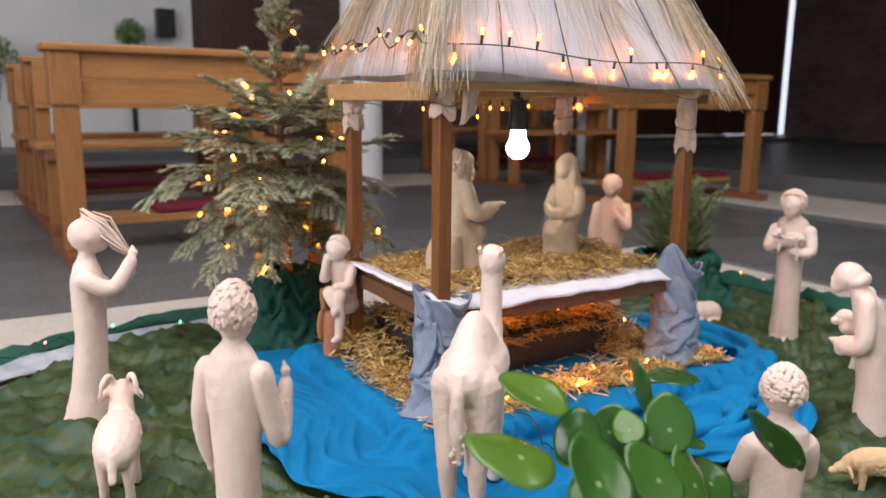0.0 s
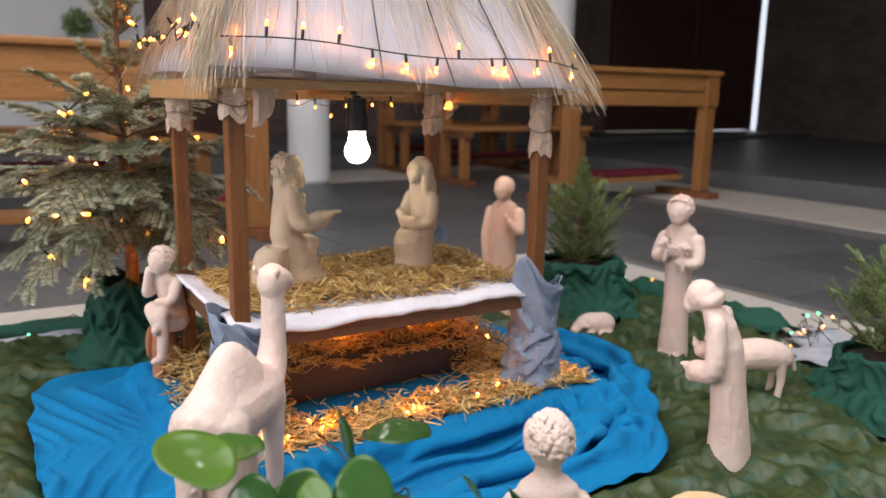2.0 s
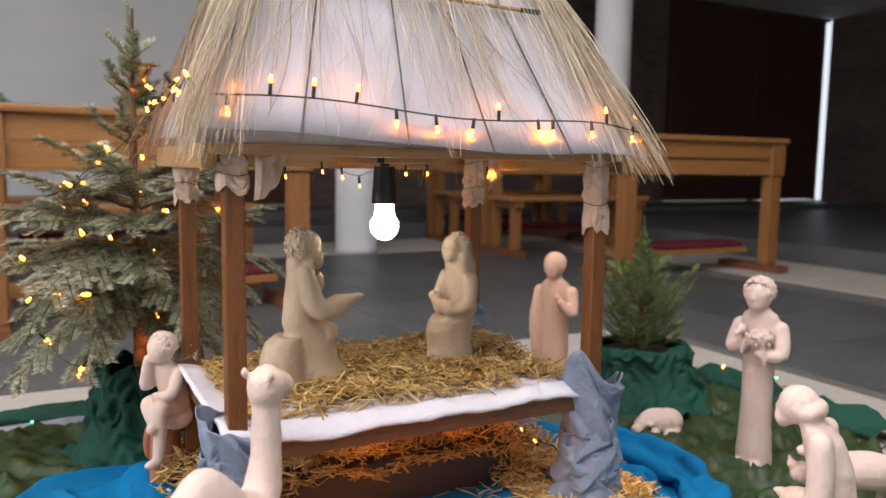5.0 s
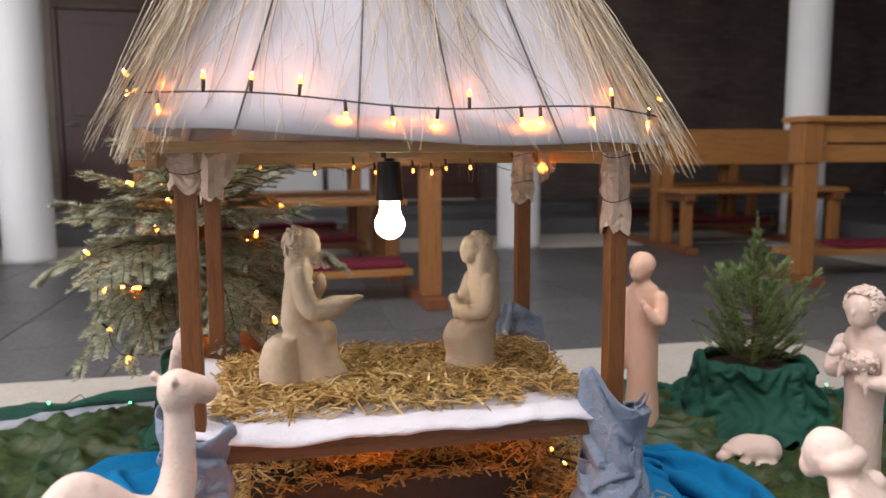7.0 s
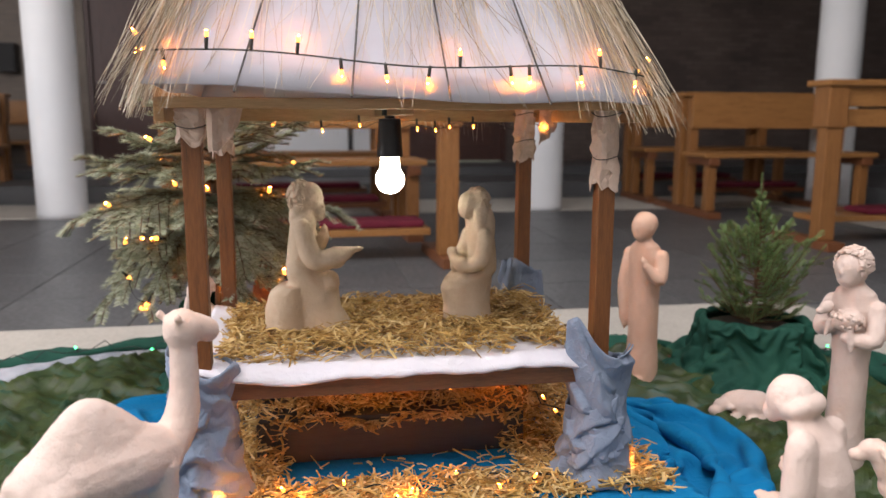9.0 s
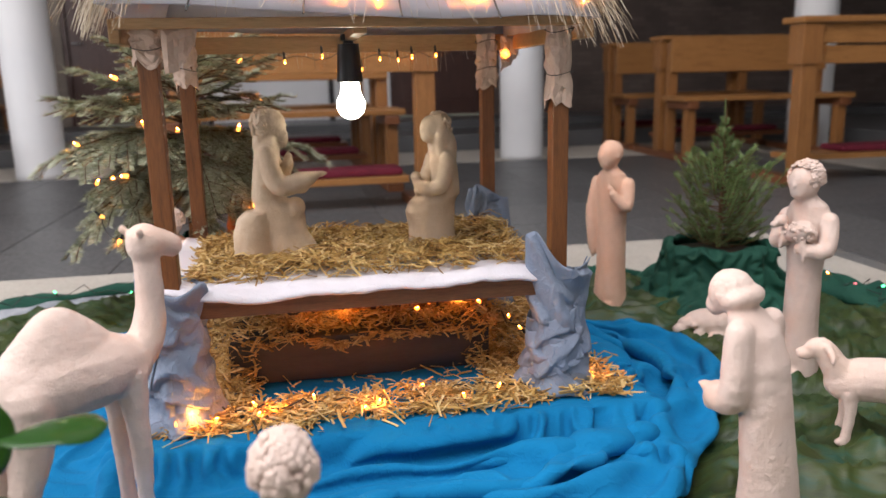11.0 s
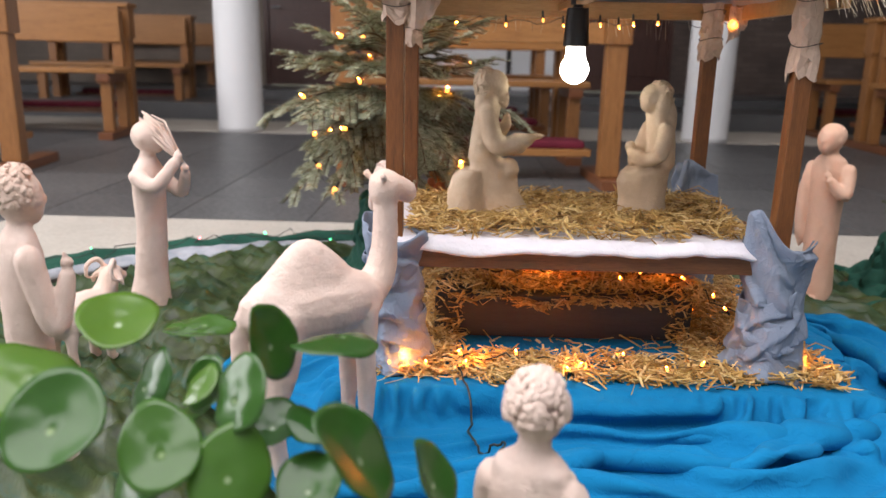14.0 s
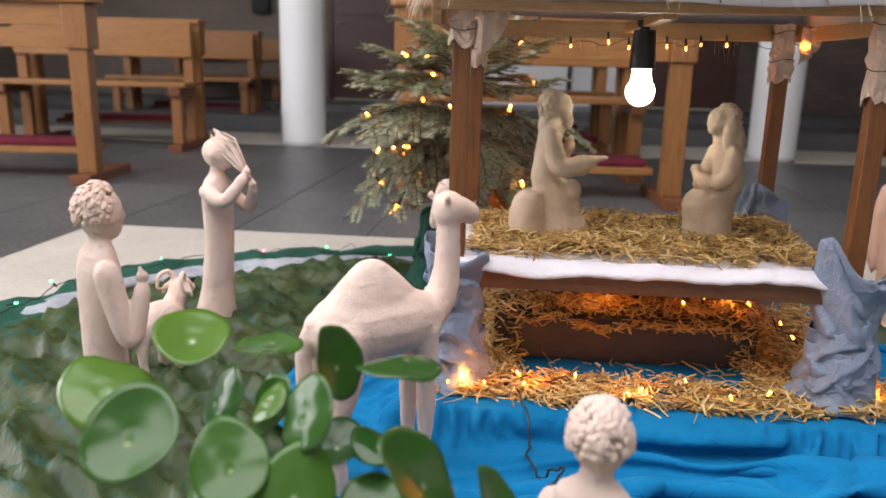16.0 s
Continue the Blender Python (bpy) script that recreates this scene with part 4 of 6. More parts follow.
# white fleece on the shelf
bm = bmesh.new()
NU, NV = 90, 60
grid = []
for j in range(NV + 1):
    row = []
    for i in range(NU + 1):
        u = -PU - 0.030 + (2 * PU + 0.060) * i / NU
        v = -PV - 0.030 + (2 * PV + 0.055) * j / NV
        z = 0.329 + 0.006 * noise.noise(Vector((u * 9, v * 9, 2))) + 0.003 * noise.noise(Vector((u * 30, v * 30, 4)))
        ou, ov = max(0, abs(u) - PU + 0.02), max(0, -v - PV + 0.012, v - PV + 0.02)
        z -= (0.35 + 0.35 * noise.noise(Vector((u * 7, 3, 1)))) * (ov + 0.6 * ou) ** 1.0
        z += 0.016 * math.exp(-((v + PV + 0.005) / 0.022) ** 2) * (0.6 + 0.5 * noise.noise(Vector((u * 6, 1, 7))))
        z += 0.03 * max(0.0, -(u + PU - 0.04) / 0.07) if u < -PU + 0.04 else 0
        row.append(bm.verts.new((u, v, z)))
    grid.append(row)
for a_, c_ in zip(grid, grid[1:]):
    for i in range(NU):
        bm.faces.new((a_[i], a_[i + 1], c_[i + 1], c_[i]))
fleece = thing("fleece_blanket", bm, M_WHITE, "white fleece blanket laid over the stable's shelf", "blanket", smooth=True, m=HALL)
so = fleece.modifiers.new("thickness", "SOLIDIFY")
so.thickness, so.offset = 0.007, -1


# grey cloths round the posts
def post_cloth(u, v, bands, seed, label):
    """A cloth wound round a post in overlapping turns with sharp slanting folds.
    bands: start heading, turns, low, high, slant, its heading, low and high radius, growth, tips (heading, height), flare."""
    ob = None
    NS, NT = 144, 30
    for n, (a0, turns, lo, hi, slant, toward, r0, r1, grow, tips, flare) in enumerate(bands):
        sd = seed + 3.7 * n
        lean = (0.9, -1.5, 1.3)[n]
        bm = bmesh.new()
        rows = []
        for i in range(NS + 1):
            s_ = i / NS
            a = radians(a0 + 360 * turns * s_)
            c, sn = math.cos(a), math.sin(a)
            tilt = slant * math.cos(a - radians(toward)) + 0.006 * noise.noise(Vector((c * 2, sn * 2, sd)))
            peak = sum(h * max(0.0, math.cos((a - radians(d)) / 1.0)) ** 7 for d, h in tips)
            row = []
            for j in range(NT + 1):
                t = j / NT
                z = lo + tilt + (hi - lo + peak) * t
                w = noise.noise(Vector((c * 1.3 + 0.4 * t, sn * 1.3, 1.8 * t + sd)))
                # slanting pleats laid over one another, each with a sharp edge
                x = (4.0 * s_ * turns + lean * t + 0.55 * w) % 1
                tri = x / 0.86 if x < 0.86 else (1 - x) / 0.14
                q2 = 2.9 * t - 1.2 * s_ * turns + 1.1 * noise.noise(Vector((c * 2.1, sn * 2.1, 3 * t + sd + 5)))
                tri2 = 1 - abs((q2 % 1) * 2 - 1)
                gate = max(0.0, noise.noise(Vector((c * 1.7, sn * 1.7, 2.4 * t + sd + 9))) + 0.25)
                r = r0 + (r1 - r0) * t + grow * s_ + 0.015 * tri + 0.006 * gate * tri2 + 0.003 * w
                r += flare * max(0.0, 1 - t / 0.35) ** 1.5 * (0.6 + 0.8 * noise.noise(Vector((c * 2.2, sn * 2.2, sd + 2))))
                r += 0.12 * peak * t ** 3
                r = max(r, 0.0195 / max(abs(c), abs(sn)))
                row.append(bm.verts.new((u + r * c, v + r * sn, max(z, GZ + 0.002))))
            rows.append(row)
        for x, y in zip(rows, rows[1:]):
            for j in range(NT):
                bm.faces.new((x[j], y[j], y[j + 1], x[j + 1]))
        if ob is None:
            ob = sheet = thing("grey_cloth", bm, M_GREY, label, "cloth", "cloths round the posts", smooth=True, m=HALL)
        else:
            sheet = part("cloth_turn", bm, M_GREY, ob, smooth=True)
        so = sheet.modifiers.new("thickness", "SOLIDIFY")
        so.thickness, so.offset = 0.002, 1
    return ob


GZ = TRAY_Z + 0.022
post_cloth(*POSTS["fr"], (
    (20, 1.1, GZ, 0.190, 0.012, 200, 0.056, 0.044, 0.006, (), 0.024),
    (250, 1.15, 0.145, 0.258, -0.034, 200, 0.047, 0.036, 0.010, (), 0.012),
    (330, 1.0, 0.205, 0.335, 0.018, 205, 0.036, 0.052, 0.006, ((212, 0.060), (335, 0.030)), 0.008),
), 4.0, "grey-blue cotton cloth twisted round the stable's post")
post_cloth(*POSTS["fl"], (
    (40, 1.1, GZ, 0.185, 0.0, 200, 0.058, 0.042, 0.006, (), 0.028),
    (160, 1.2, 0.130, 0.280, 0.024, 190, 0.046, 0.038, 0.008, (), 0.012),
    (20, 1.05, 0.225, 0.345, 0.014, 160, 0.036, 0.046, 0.005, ((150, 0.018), (330, 0.022)), 0.006),
), 2.4, "grey-blue cotton cloth twisted round the stable's post")
post_cloth(*POSTS["br"], (
    (20, 1.1, GZ, 0.25, 0.0, 200, 0.050, 0.042, 0.006, (), 0.018),
    (160, 1.2, 0.22, 0.415, 0.014, 190, 0.042, 0.038, 0.006, ((240, 0.02),), 0.010),
), 1.0, "grey-blue cotton cloth wrapped round the rear post")


# ---- straw ----
def straw(name, count, place, label, m, lmin=0.018, lmax=0.072):
    verts, faces = [], []
    for _ in range(count):
        u, v, z, tilt = place()
        L, w, h = rng.uniform(lmin, lmax) * rng.uniform(0.6, 1.0), rng.uniform(0.0008, 0.0034) * rng.uniform(0.6, 1.0), rng.uniform(0.0003, 0.0009)
        a, e, bend = rng.uniform(0, 2 * math.pi), rng.gauss(0, tilt), rng.gauss(0, 0.12) * L
        d = Vector((math.cos(a) * math.cos(e), math.sin(a) * math.cos(e), math.sin(e)))
        s = Vector((-math.sin(a), math.cos(a), rng.gauss(0, 0.3))).normalized()
        n = d.cross(s)
        c = Vector((u, v, z))
        base = len(verts)
        for q, off in ((-0.5, 0), (0.0, bend), (0.5, 0)):
            p = c + d * L * q + n * off * 0.6 + s * off
            for x, y in ((-w, -h), (w, -h), (w, h), (-w, h)):
                verts.append(tuple(p + s * x + n * y))
        for k in (0, 4):
            for i in range(4):
                a0, b0 = base + k + i, base + k + (i + 1) % 4
                faces.append((a0, b0, b0 + 4, a0 + 4))
        faces.append((base + 3, base + 2, base + 1, base))
        faces.append((base + 8, base + 9, base + 10, base + 11))
    ob = raw(name, verts, faces, M_STRAW)
    ob.matrix_world = m
    return tagged(ob, label, "straw", kind="stuff")


def on_shelf():
    while True:
        u, v = rng.uniform(-0.345, 0.35), rng.uniform(-0.215, 0.225)
        if noise.noise(Vector((u * 14, v * 14, 1))) + 6 * (v + 0.21) > rng.uniform(-0.35, 0.7):
            break
    hill = 0.015 + 0.022 * max(0, noise.noise(Vector((u * 5, v * 5, 6))) + 0.4) + 0.05 * max(0, u - 0.16) * (1 if v > -0.05 else 0.3) * 2
    return u, v, 0.332 + rng.random() ** 0.7 * hill, 0.28


def on_tray():
    while True:
        u, v = rng.uniform(-0.455, 0.53), rng.uniform(-0.352, 0.34)
        inner = abs(u) < 0.235 + 0.03 * noise.noise(Vector((v * 9, 2, 2))) and -0.205 + 0.03 * noise.noise(Vector((u * 8, 1, 1))) < v < 0.075
        if inner and rng.random() > 0.03:
            continue
        if -0.29 < u < 0.27 and -0.105 < v < 0.33:
            continue
        if u > 0.47 and v > -0.1 + 0.2 * rng.random():
            continue
        rim = min(u + 0.455, 0.53 - u, v + 0.352)
        if rim < 0.030 * (1 + 1.6 * noise.noise(Vector((u * 9, v * 9, 4)))) and rng.random() < 0.9:
            continue
        if noise.noise(Vector((u * 13, v * 13, 8))) < -0.28 and v < -0.1 and rng.random() < 0.75:
            continue
        break
    hill = 0.016 + 0.016 * max(0, noise.noise(Vector((u * 6, v * 6, 16))) + 0.3)
    if v > -0.02:
        hill += 0.05 * min(1, (v + 0.02) / 0.15)
    return u, v, TRAY_Z + 0.022 + rng.random() ** 0.8 * hill, 0.3


def on_step():
    u, v = rng.uniform(-0.31, 0.29), -0.115 + 0.43 * rng.random() ** 1.4
    front = v < -0.08
    edge = 0.02 * noise.noise(Vector((u * 9, 1, 3)))
    heap = 0.030 + 0.022 * noise.noise(Vector((u * 8, v * 8, 3)))
    if abs(u + 0.01) > 0.22 and v < 0.0:
        return u, v - 0.03 * rng.random(), TRAY_Z + 0.03 + rng.random() * 0.13, 0.4
    return u, v, B1 + (edge - 0.012 * rng.random() if front else rng.random() * heap), 0.22 if front else 0.4


straw("straw", 6000, on_shelf, "golden chopped straw heaped on the stable's shelf", HALL)
straw("straw", 7000, on_tray, "golden chopped straw strewn over the blue cloth below", HALL)
straw("straw", 3000, on_step, "golden straw piled on the dark step at the back", HALL)


# ---- clay figures ----
class Sculpt:
    """Clay lumps pressed together, then fused into one skin. Figures look along +x; their left is +y."""

    def __init__(self):
        self.bm, self.hair = bmesh.new(), bmesh.new()

    def robe(self, secs, seg=28):
        """Sections (z, x, y, half depth, half width)."""
        rings = []
        for z, x, y, rx, ry in secs:
            rings.append([self.bm.verts.new((x + rx * math.cos(2 * math.pi * k / seg), y + ry * math.sin(2 * math.pi * k / seg), z)) for k in range(seg)])
        for a, c in zip(rings, rings[1:]):
            for i in range(seg):
                self.bm.faces.new((a[i], a[(i + 1) % seg], c[(i + 1) % seg], c[i]))
        self.bm.faces.new(rings[0][::-1])
        self.bm.faces.new(rings[-1])
        return self

    def limb(self, pts, radii, seg=14):
        n = 5
        path = smooth_path(pts, n)
        rr = []
        for i in range(len(pts) - 1):
            rr += [radii[i] + (radii[i + 1] - radii[i]) * k / n for k in range(n)]
        rr.append(radii[-1])
        tube(self.bm, path, rr, seg)
        for p, r in ((path[0], rr[0]), (path[-1], rr[-1])):
            ball(self.bm, p, r * 0.99, 2)
        return self

    def blob(self, c, r, turn=(0, 0, 0)):
        ball(self.bm, c, r, 3, pose(0, 0, 0, *turn))
        return self

    def curls(self, c, r, count, size, seed, face=0.55, low=-0.2, flat=False):
        """Hair pressed on in small pieces, leaving the face free."""
        g = random.Random(seed)
        n = 0
        while n < count:
            d = Vector((g.gauss(0, 1), g.gauss(0, 1), g.gauss(0, 1))).normalized()
            if d.z < low or (d.x > face - 0.5 * max(0, d.z) + 0.9 * max(0, d.z - 0.55) * 2 and d.z < 0.75):
                continue
            p = Vector((c[0] + d.x * r[0], c[1] + d.y * r[1], c[2] + d.z * r[2]))
            s = size * g.uniform(0.7, 1.25)
            rot = d.to_track_quat("Z", "Y").to_matrix().to_4x4() @ pose(0, 0, 0, g.uniform(-35, 35), g.uniform(-35, 35), g.uniform(0, 180))
            ball(self.hair, p, (s, s * (1.6 if flat else 1.1), s * (0.42 if flat else 0.7)), 2, rot)
            n += 1
        return self

    def head(self, c, r, nose=True, turn=0):
        m = pose(0, 0, 0, 0, 0, turn)
        self.blob(c, r)
        self.blob(Vector(c) + m @ Vector((r[0] * 0.35, 0, -r[2] * 0.45)), (r[0] * 0.62, r[1] * 0.66, r[2] * 0.62))
        if nose:
            self.blob(Vector(c) + m @ Vector((r[0] * 0.97, 0, -r[2] * 0.18)), (r[0] * 0.16, r[1] * 0.13, r[2] * 0.22))
            for s in (-1, 1):
                self.blob(Vector(c) + m @ Vector((r[0] * 0.02, s * r[1] * 0.98, -r[2] * 0.1)), (r[0] * 0.2, r[1] * 0.1, r[2] * 0.24))
        return self

    def hand(self, p, d, s=0.011):
        p, d = Vector(p), Vector(d).normalized()
        self.blob(p, (s, s * 0.8, s * 0.8))
        for k in (-1, 0, 1):
            q = p + d * s * 1.2 + Vector((-d.y, d.x, 0)) * k * s * 0.5
            self.limb([p, q], [s * 0.5, s * 0.3], 6)
        return self

    def done(self, name, material, label, category, m, voxel=0.0024, smooth=11):
        tmp = new("lump", mesh_of("lump", self.bm, None))
        r = tmp.modifiers.new("fuse", "REMESH")
        r.mode, r.voxel_size = "VOXEL", voxel
        f = tmp.modifiers.new("press", "SMOOTH")
        f.factor, f.iterations = 0.5, smooth
        me = bpy.data.meshes.new_from_object(tmp.evaluated_get(bpy.context.evaluated_depsgraph_get()))
        bpy.data.objects.remove(tmp)
        bm = bmesh.new()
        bm.from_mesh(me)
        bpy.data.meshes.remove(me)
        bm.normal_update()
        for v in bm.verts:
            q = v.co
            v.co = q + v.normal * (0.0010 * noise.noise(q * 55) + 0.0005 * noise.noise(q * 150))
        hair = bpy.data.meshes.new("hair")
        self.hair.to_mesh(hair)
        self.hair.free()
        bm.from_mesh(hair)
        bpy.data.meshes.remove(hair)
        return thing(name, bm, material, label, category, "clay nativity figures", smooth=True, m=m)


def stand(x, y, z, turn):
    return pose(x, y, z, 0, 0, turn)


G = 0.006  # top of the green cloth

# standing shepherd who holds a bundle of twigs up before his face
s = Sculpt()
s.robe([(0, -0.022, 0, 0.050, 0.052), (0.012, -0.020, 0, 0.050, 0.052), (0.09, -0.010, 0, 0.037, 0.041), (0.20, 0.0, 0, 0.032, 0.039), (0.28, 0.0, 0, 0.034, 0.043), (0.325, 0.0, 0, 0.033, 0.049), (0.350, 0.0, 0, 0.026, 0.040), (0.368, 0.002, 0, 0.018, 0.020), (0.39, 0.006, 0, 0.016, 0.017)])
s.head((0.008, 0, 0.416), (0.040, 0.035, 0.037))
s.limb([(0.0, -0.046, 0.328), (0.052, -0.056, 0.312), (0.088, -0.030, 0.362)], [0.019, 0.017, 0.013]).hand((0.092, -0.022, 0.378), (0, 0.2, 1))
s.limb([(0.0, 0.044, 0.325), (0.050, 0.052, 0.282), (0.084, 0.020, 0.330)], [0.019, 0.017, 0.012]).hand((0.088, 0.012, 0.345), (0, 0, 1))
s.blob((0.048, 0.012, 0.008), (0.022, 0.013, 0.009)).blob((0.048, -0.022, 0.008), (0.022, 0.013, 0.009))
g = random.Random(3)
for k in range(46):
    a, b_, q = g.gauss(0, 0.014), g.gauss(0, 0.012), g.uniform(0.45, 0.85)
    e = Vector((0.092, -0.006, 0.368)).lerp(Vector((-0.022, a, 0.478 + b_)), q)
    m_ = Vector((0.092, -0.006, 0.368)).lerp(e, 0.55) + Vector((0, a * 0.5, b_ * 0.6 + 0.006))
    tube(s.hair, [(0.095, -0.006, 0.360), m_, e], [0.0024, 0.0026, 0.0012], 5)
s.done("shepherd_figure", M_CLAY, "pale clay shepherd raising a bundle of twigs", "figurine", stand(-0.825, 1.672, G, 20) @ Matrix.Diagonal((1.1, 1.1, 1.11, 1)))

# young man who waves, seen from behind
s = Sculpt()
s.robe([(0, 0, 0, 0.046, 0.045), (0.012, 0, 0, 0.046, 0.045), (0.12, 0, 0, 0.040, 0.041), (0.22, 0, 0, 0.038, 0.045), (0.30, 0.0, 0, 0.038, 0.053), (0.345, 0.0, 0, 0.036, 0.056), (0.372, 0, 0, 0.029, 0.045), (0.392, 0.004, 0, 0.018, 0.022), (0.41, 0.006, 0, 0.017, 0.018)])
s.head((0.010, 0, 0.432), (0.039, 0.036, 0.041)).curls((0.006, 0, 0.436), (0.040, 0.039, 0.041), 330, 0.0060, 5, 0.5, -0.35, True)
s.limb([(0.0, 0.056, 0.345), (0.004, 0.074, 0.27), (0.018, 0.070, 0.205)], [0.023, 0.020, 0.015]).hand((0.02, 0.068, 0.188), (0.1, 0, -1), 0.012)
s.limb([(0.0, -0.056, 0.345), (0.016, -0.070, 0.265), (0.032, -0.074, 0.250), (0.052, -0.076, 0.318)], [0.023, 0.021, 0.021, 0.014]).hand((0.053, -0.076, 0.338), (-0.2, 0.1, 1), 0.012)
s.blob((0.045, 0.015, 0.008), (0.02, 0.013, 0.009)).blob((0.045, -0.02, 0.008), (0.02, 0.013, 0.009))
s.done("young_man_figure", M_CLAY, "pale clay young man with curly hair raising one hand", "figurine", stand(-0.325, 1.048, G, 76) @ Matrix.Diagonal((0.9, 0.80, 1.05, 1)))

# boy with folded arms
s = Sculpt()
s.robe([(0, 0, 0, 0.044, 0.046), (0.012, 0, 0, 0.044, 0.046), (0.10, 0, 0, 0.036, 0.040), (0.17, 0, 0, 0.035, 0.044), (0.215, 0.0, 0, 0.034, 0.050), (0.242, 0, 0, 0.028, 0.044), (0.258, 0.003, 0, 0.017, 0.020), (0.275, 0.006, 0, 0.016, 0.017)])
s.head((0.009, 0, 0.300), (0.034, 0.033, 0.037)).curls((0.005, 0, 0.303), (0.035, 0.0345, 0.037), 300, 0.0050, 9, 0.5, -0.3)
s.limb([(0.0, 0.048, 0.215), (0.02, 0.058, 0.165), (0.055, 0.03, 0.180)], [0.020, 0.018, 0.014]).limb([(0.0, -0.048, 0.215), (0.024, -0.058, 0.160), (0.058, -0.026, 0.190)], [0.020, 0.019, 0.014])
s.blob((0.062, -0.008, 0.192), (0.020, 0.026, 0.018))
s.done("boy_figure", M_CLAY, "pale clay boy with curly hair and folded arms", "figurine", stand(0.530, 1.093, G, 92) @ Matrix.Diagonal((1.0, 0.95, 1.065, 1)))

# old man who stoops, hands before him
s = Sculpt()
s.robe([(0, 0, 0, 0.058, 0.054), (0.012, 0, 0, 0.057, 0.053), (0.10, 0.006, 0, 0.047, 0.047), (0.20, 0.020, 0, 0.043, 0.046), (0.27, 0.034, 0, 0.044, 0.050), (0.315, 0.050, 0, 0.038, 0.048), (0.340, 0.068, 0, 0.028, 0.036), (0.354, 0.080, 0, 0.018, 0.022)])
s.head((0.098, 0, 0.368), (0.041, 0.034, 0.035)).blob((0.078, 0, 0.362), (0.036, 0.041, 0.021), (0, 12, 0)).blob((0.126, 0, 0.344), (0.018, 0.018, 0.02))
s.limb([(0.048, 0.046, 0.318), (0.046, 0.056, 0.228), (0.094, 0.034, 0.210)], [0.025, 0.027, 0.023]).blob((0.098, 0.033, 0.204), (0.020, 0.018, 0.022)).hand((0.116, 0.028, 0.216), (1, -0.2, 0.2), 0.012)
s.limb([(0.048, -0.046, 0.318), (0.056, -0.052, 0.236), (0.094, -0.022, 0.240)], [0.023, 0.024, 0.019]).hand((0.106, -0.014, 0.254), (0.5, 0, 1), 0.012)
s.blob((0.050, 0.020, 0.010), (0.024, 0.015, 0.012)).blob((0.046, -0.022, 0.010), (0.024, 0.015, 0.012))
s.done("old_man_figure", M_CLAY, "pale clay old man stooping with his hands held out", "figurine", stand(1.032, 1.670, G, 150) @ Matrix.Diagonal((0.85, 1.05, 1.005, 1)))

# shepherd with a lamb in his arms
s = Sculpt()
s.robe([(0, 0, 0, 0.046, 0.046), (0.012, 0, 0, 0.046, 0.046), (0.12, 0, 0, 0.037, 0.039), (0.24, 0, 0, 0.034, 0.038), (0.30, 0, 0, 0.037, 0.044), (0.36, 0, 0, 0.036, 0.052), (0.392, 0.003, 0, 0.028, 0.043), (0.410, 0.008, 0, 0.018, 0.021), (0.425, 0.013, 0, 0.016, 0.017)])
s.head((0.024, 0, 0.444), (0.035, 0.033, 0.038)).curls((0.019, 0, 0.452), (0.036, 0.0345, 0.037), 420, 0.0054, 12, 0.62, -0.3, True)
s.limb([(0.0, 0.050, 0.36), (0.022, 0.062, 0.30), (0.052, 0.022, 0.300)], [0.021, 0.019, 0.014]).limb([(0.0, -0.050, 0.36), (0.022, -0.060, 0.305), (0.052, -0.02, 0.315)], [0.021, 0.019, 0.014])
s.blob((0.045, 0.012, 0.336), (0.024, 0.036, 0.022), (20, 0, 0)).blob((0.058, -0.026, 0.358), (0.018, 0.013, 0.014)).blob((0.072, -0.030, 0.350), (0.012, 0.009, 0.009))
s.curls((0.045, 0.012, 0.336), (0.024, 0.036, 0.022), 50, 0.0045, 4, 2.0, -1.0)
s.limb([(0.055, 0.03, 0.320), (0.058, 0.036, 0.275)], [0.007, 0.005], 8).limb([(0.060, -0.016, 0.33), (0.066, -0.018, 0.30)], [0.006, 0.005], 8)
s.blob((0.048, 0.024, 0.009), (0.024, 0.014, 0.011)).blob((0.044, -0.024, 0.009), (0.024, 0.014, 0.011))
s.done("shepherd_figure", M_CLAY, "pale clay shepherd carrying a lamb in his arms", "figurine", stand(1.138, 2.387, G, 228) @ Matrix.Diagonal((1.03, 1.03, 1.03, 1)))

# young shepherd with one hand on his chest
s = Sculpt()
s.robe([(0, 0, 0, 0.050, 0.048), (0.012, 0, 0, 0.050, 0.048), (0.12, 0, 0, 0.040, 0.042), (0.24, 0, 0, 0.036, 0.042), (0.32, 0, 0, 0.036, 0.047), (0.362, 0.002, 0, 0.034, 0.050), (0.388, 0.006, 0, 0.027, 0.040), (0.402, 0.010, 0, 0.019, 0.022), (0.415, 0.014, 0, 0.016, 0.018)])
s.head((0.020, 0, 0.440), (0.034, 0.032, 0.037)).blob((0.012, 0, 0.448), (0.034, 0.035, 0.034))
s.limb([(0.0, -0.050, 0.36), (0.010, -0.060, 0.27), (0.012, -0.054, 0.17)], [0.020, 0.021, 0.015]).hand((0.014, -0.052, 0.155), (0.1, 0, -1), 0.011)
s.limb([(0.0, 0.050, 0.36), (0.022, 0.060, 0.30), (0.048, 0.034, 0.335)], [0.020, 0.019, 0.013]).hand((0.050, 0.026, 0.35), (0.1, -0.3, 1), 0.012)
s.blob((0.050, 0.022, 0.010), (0.026, 0.015, 0.012)).blob((0.050, -0.022, 0.010), (0.026, 0.015, 0.012))
s.done("shepherd_boy_figure", M_CLAY_ROSE, "rose clay shepherd boy with one hand on his chest", "figurine", stand(0.645, 2.815, G, 242) @ Matrix.Diagonal((1.06, 1.06, 1.065, 1)))

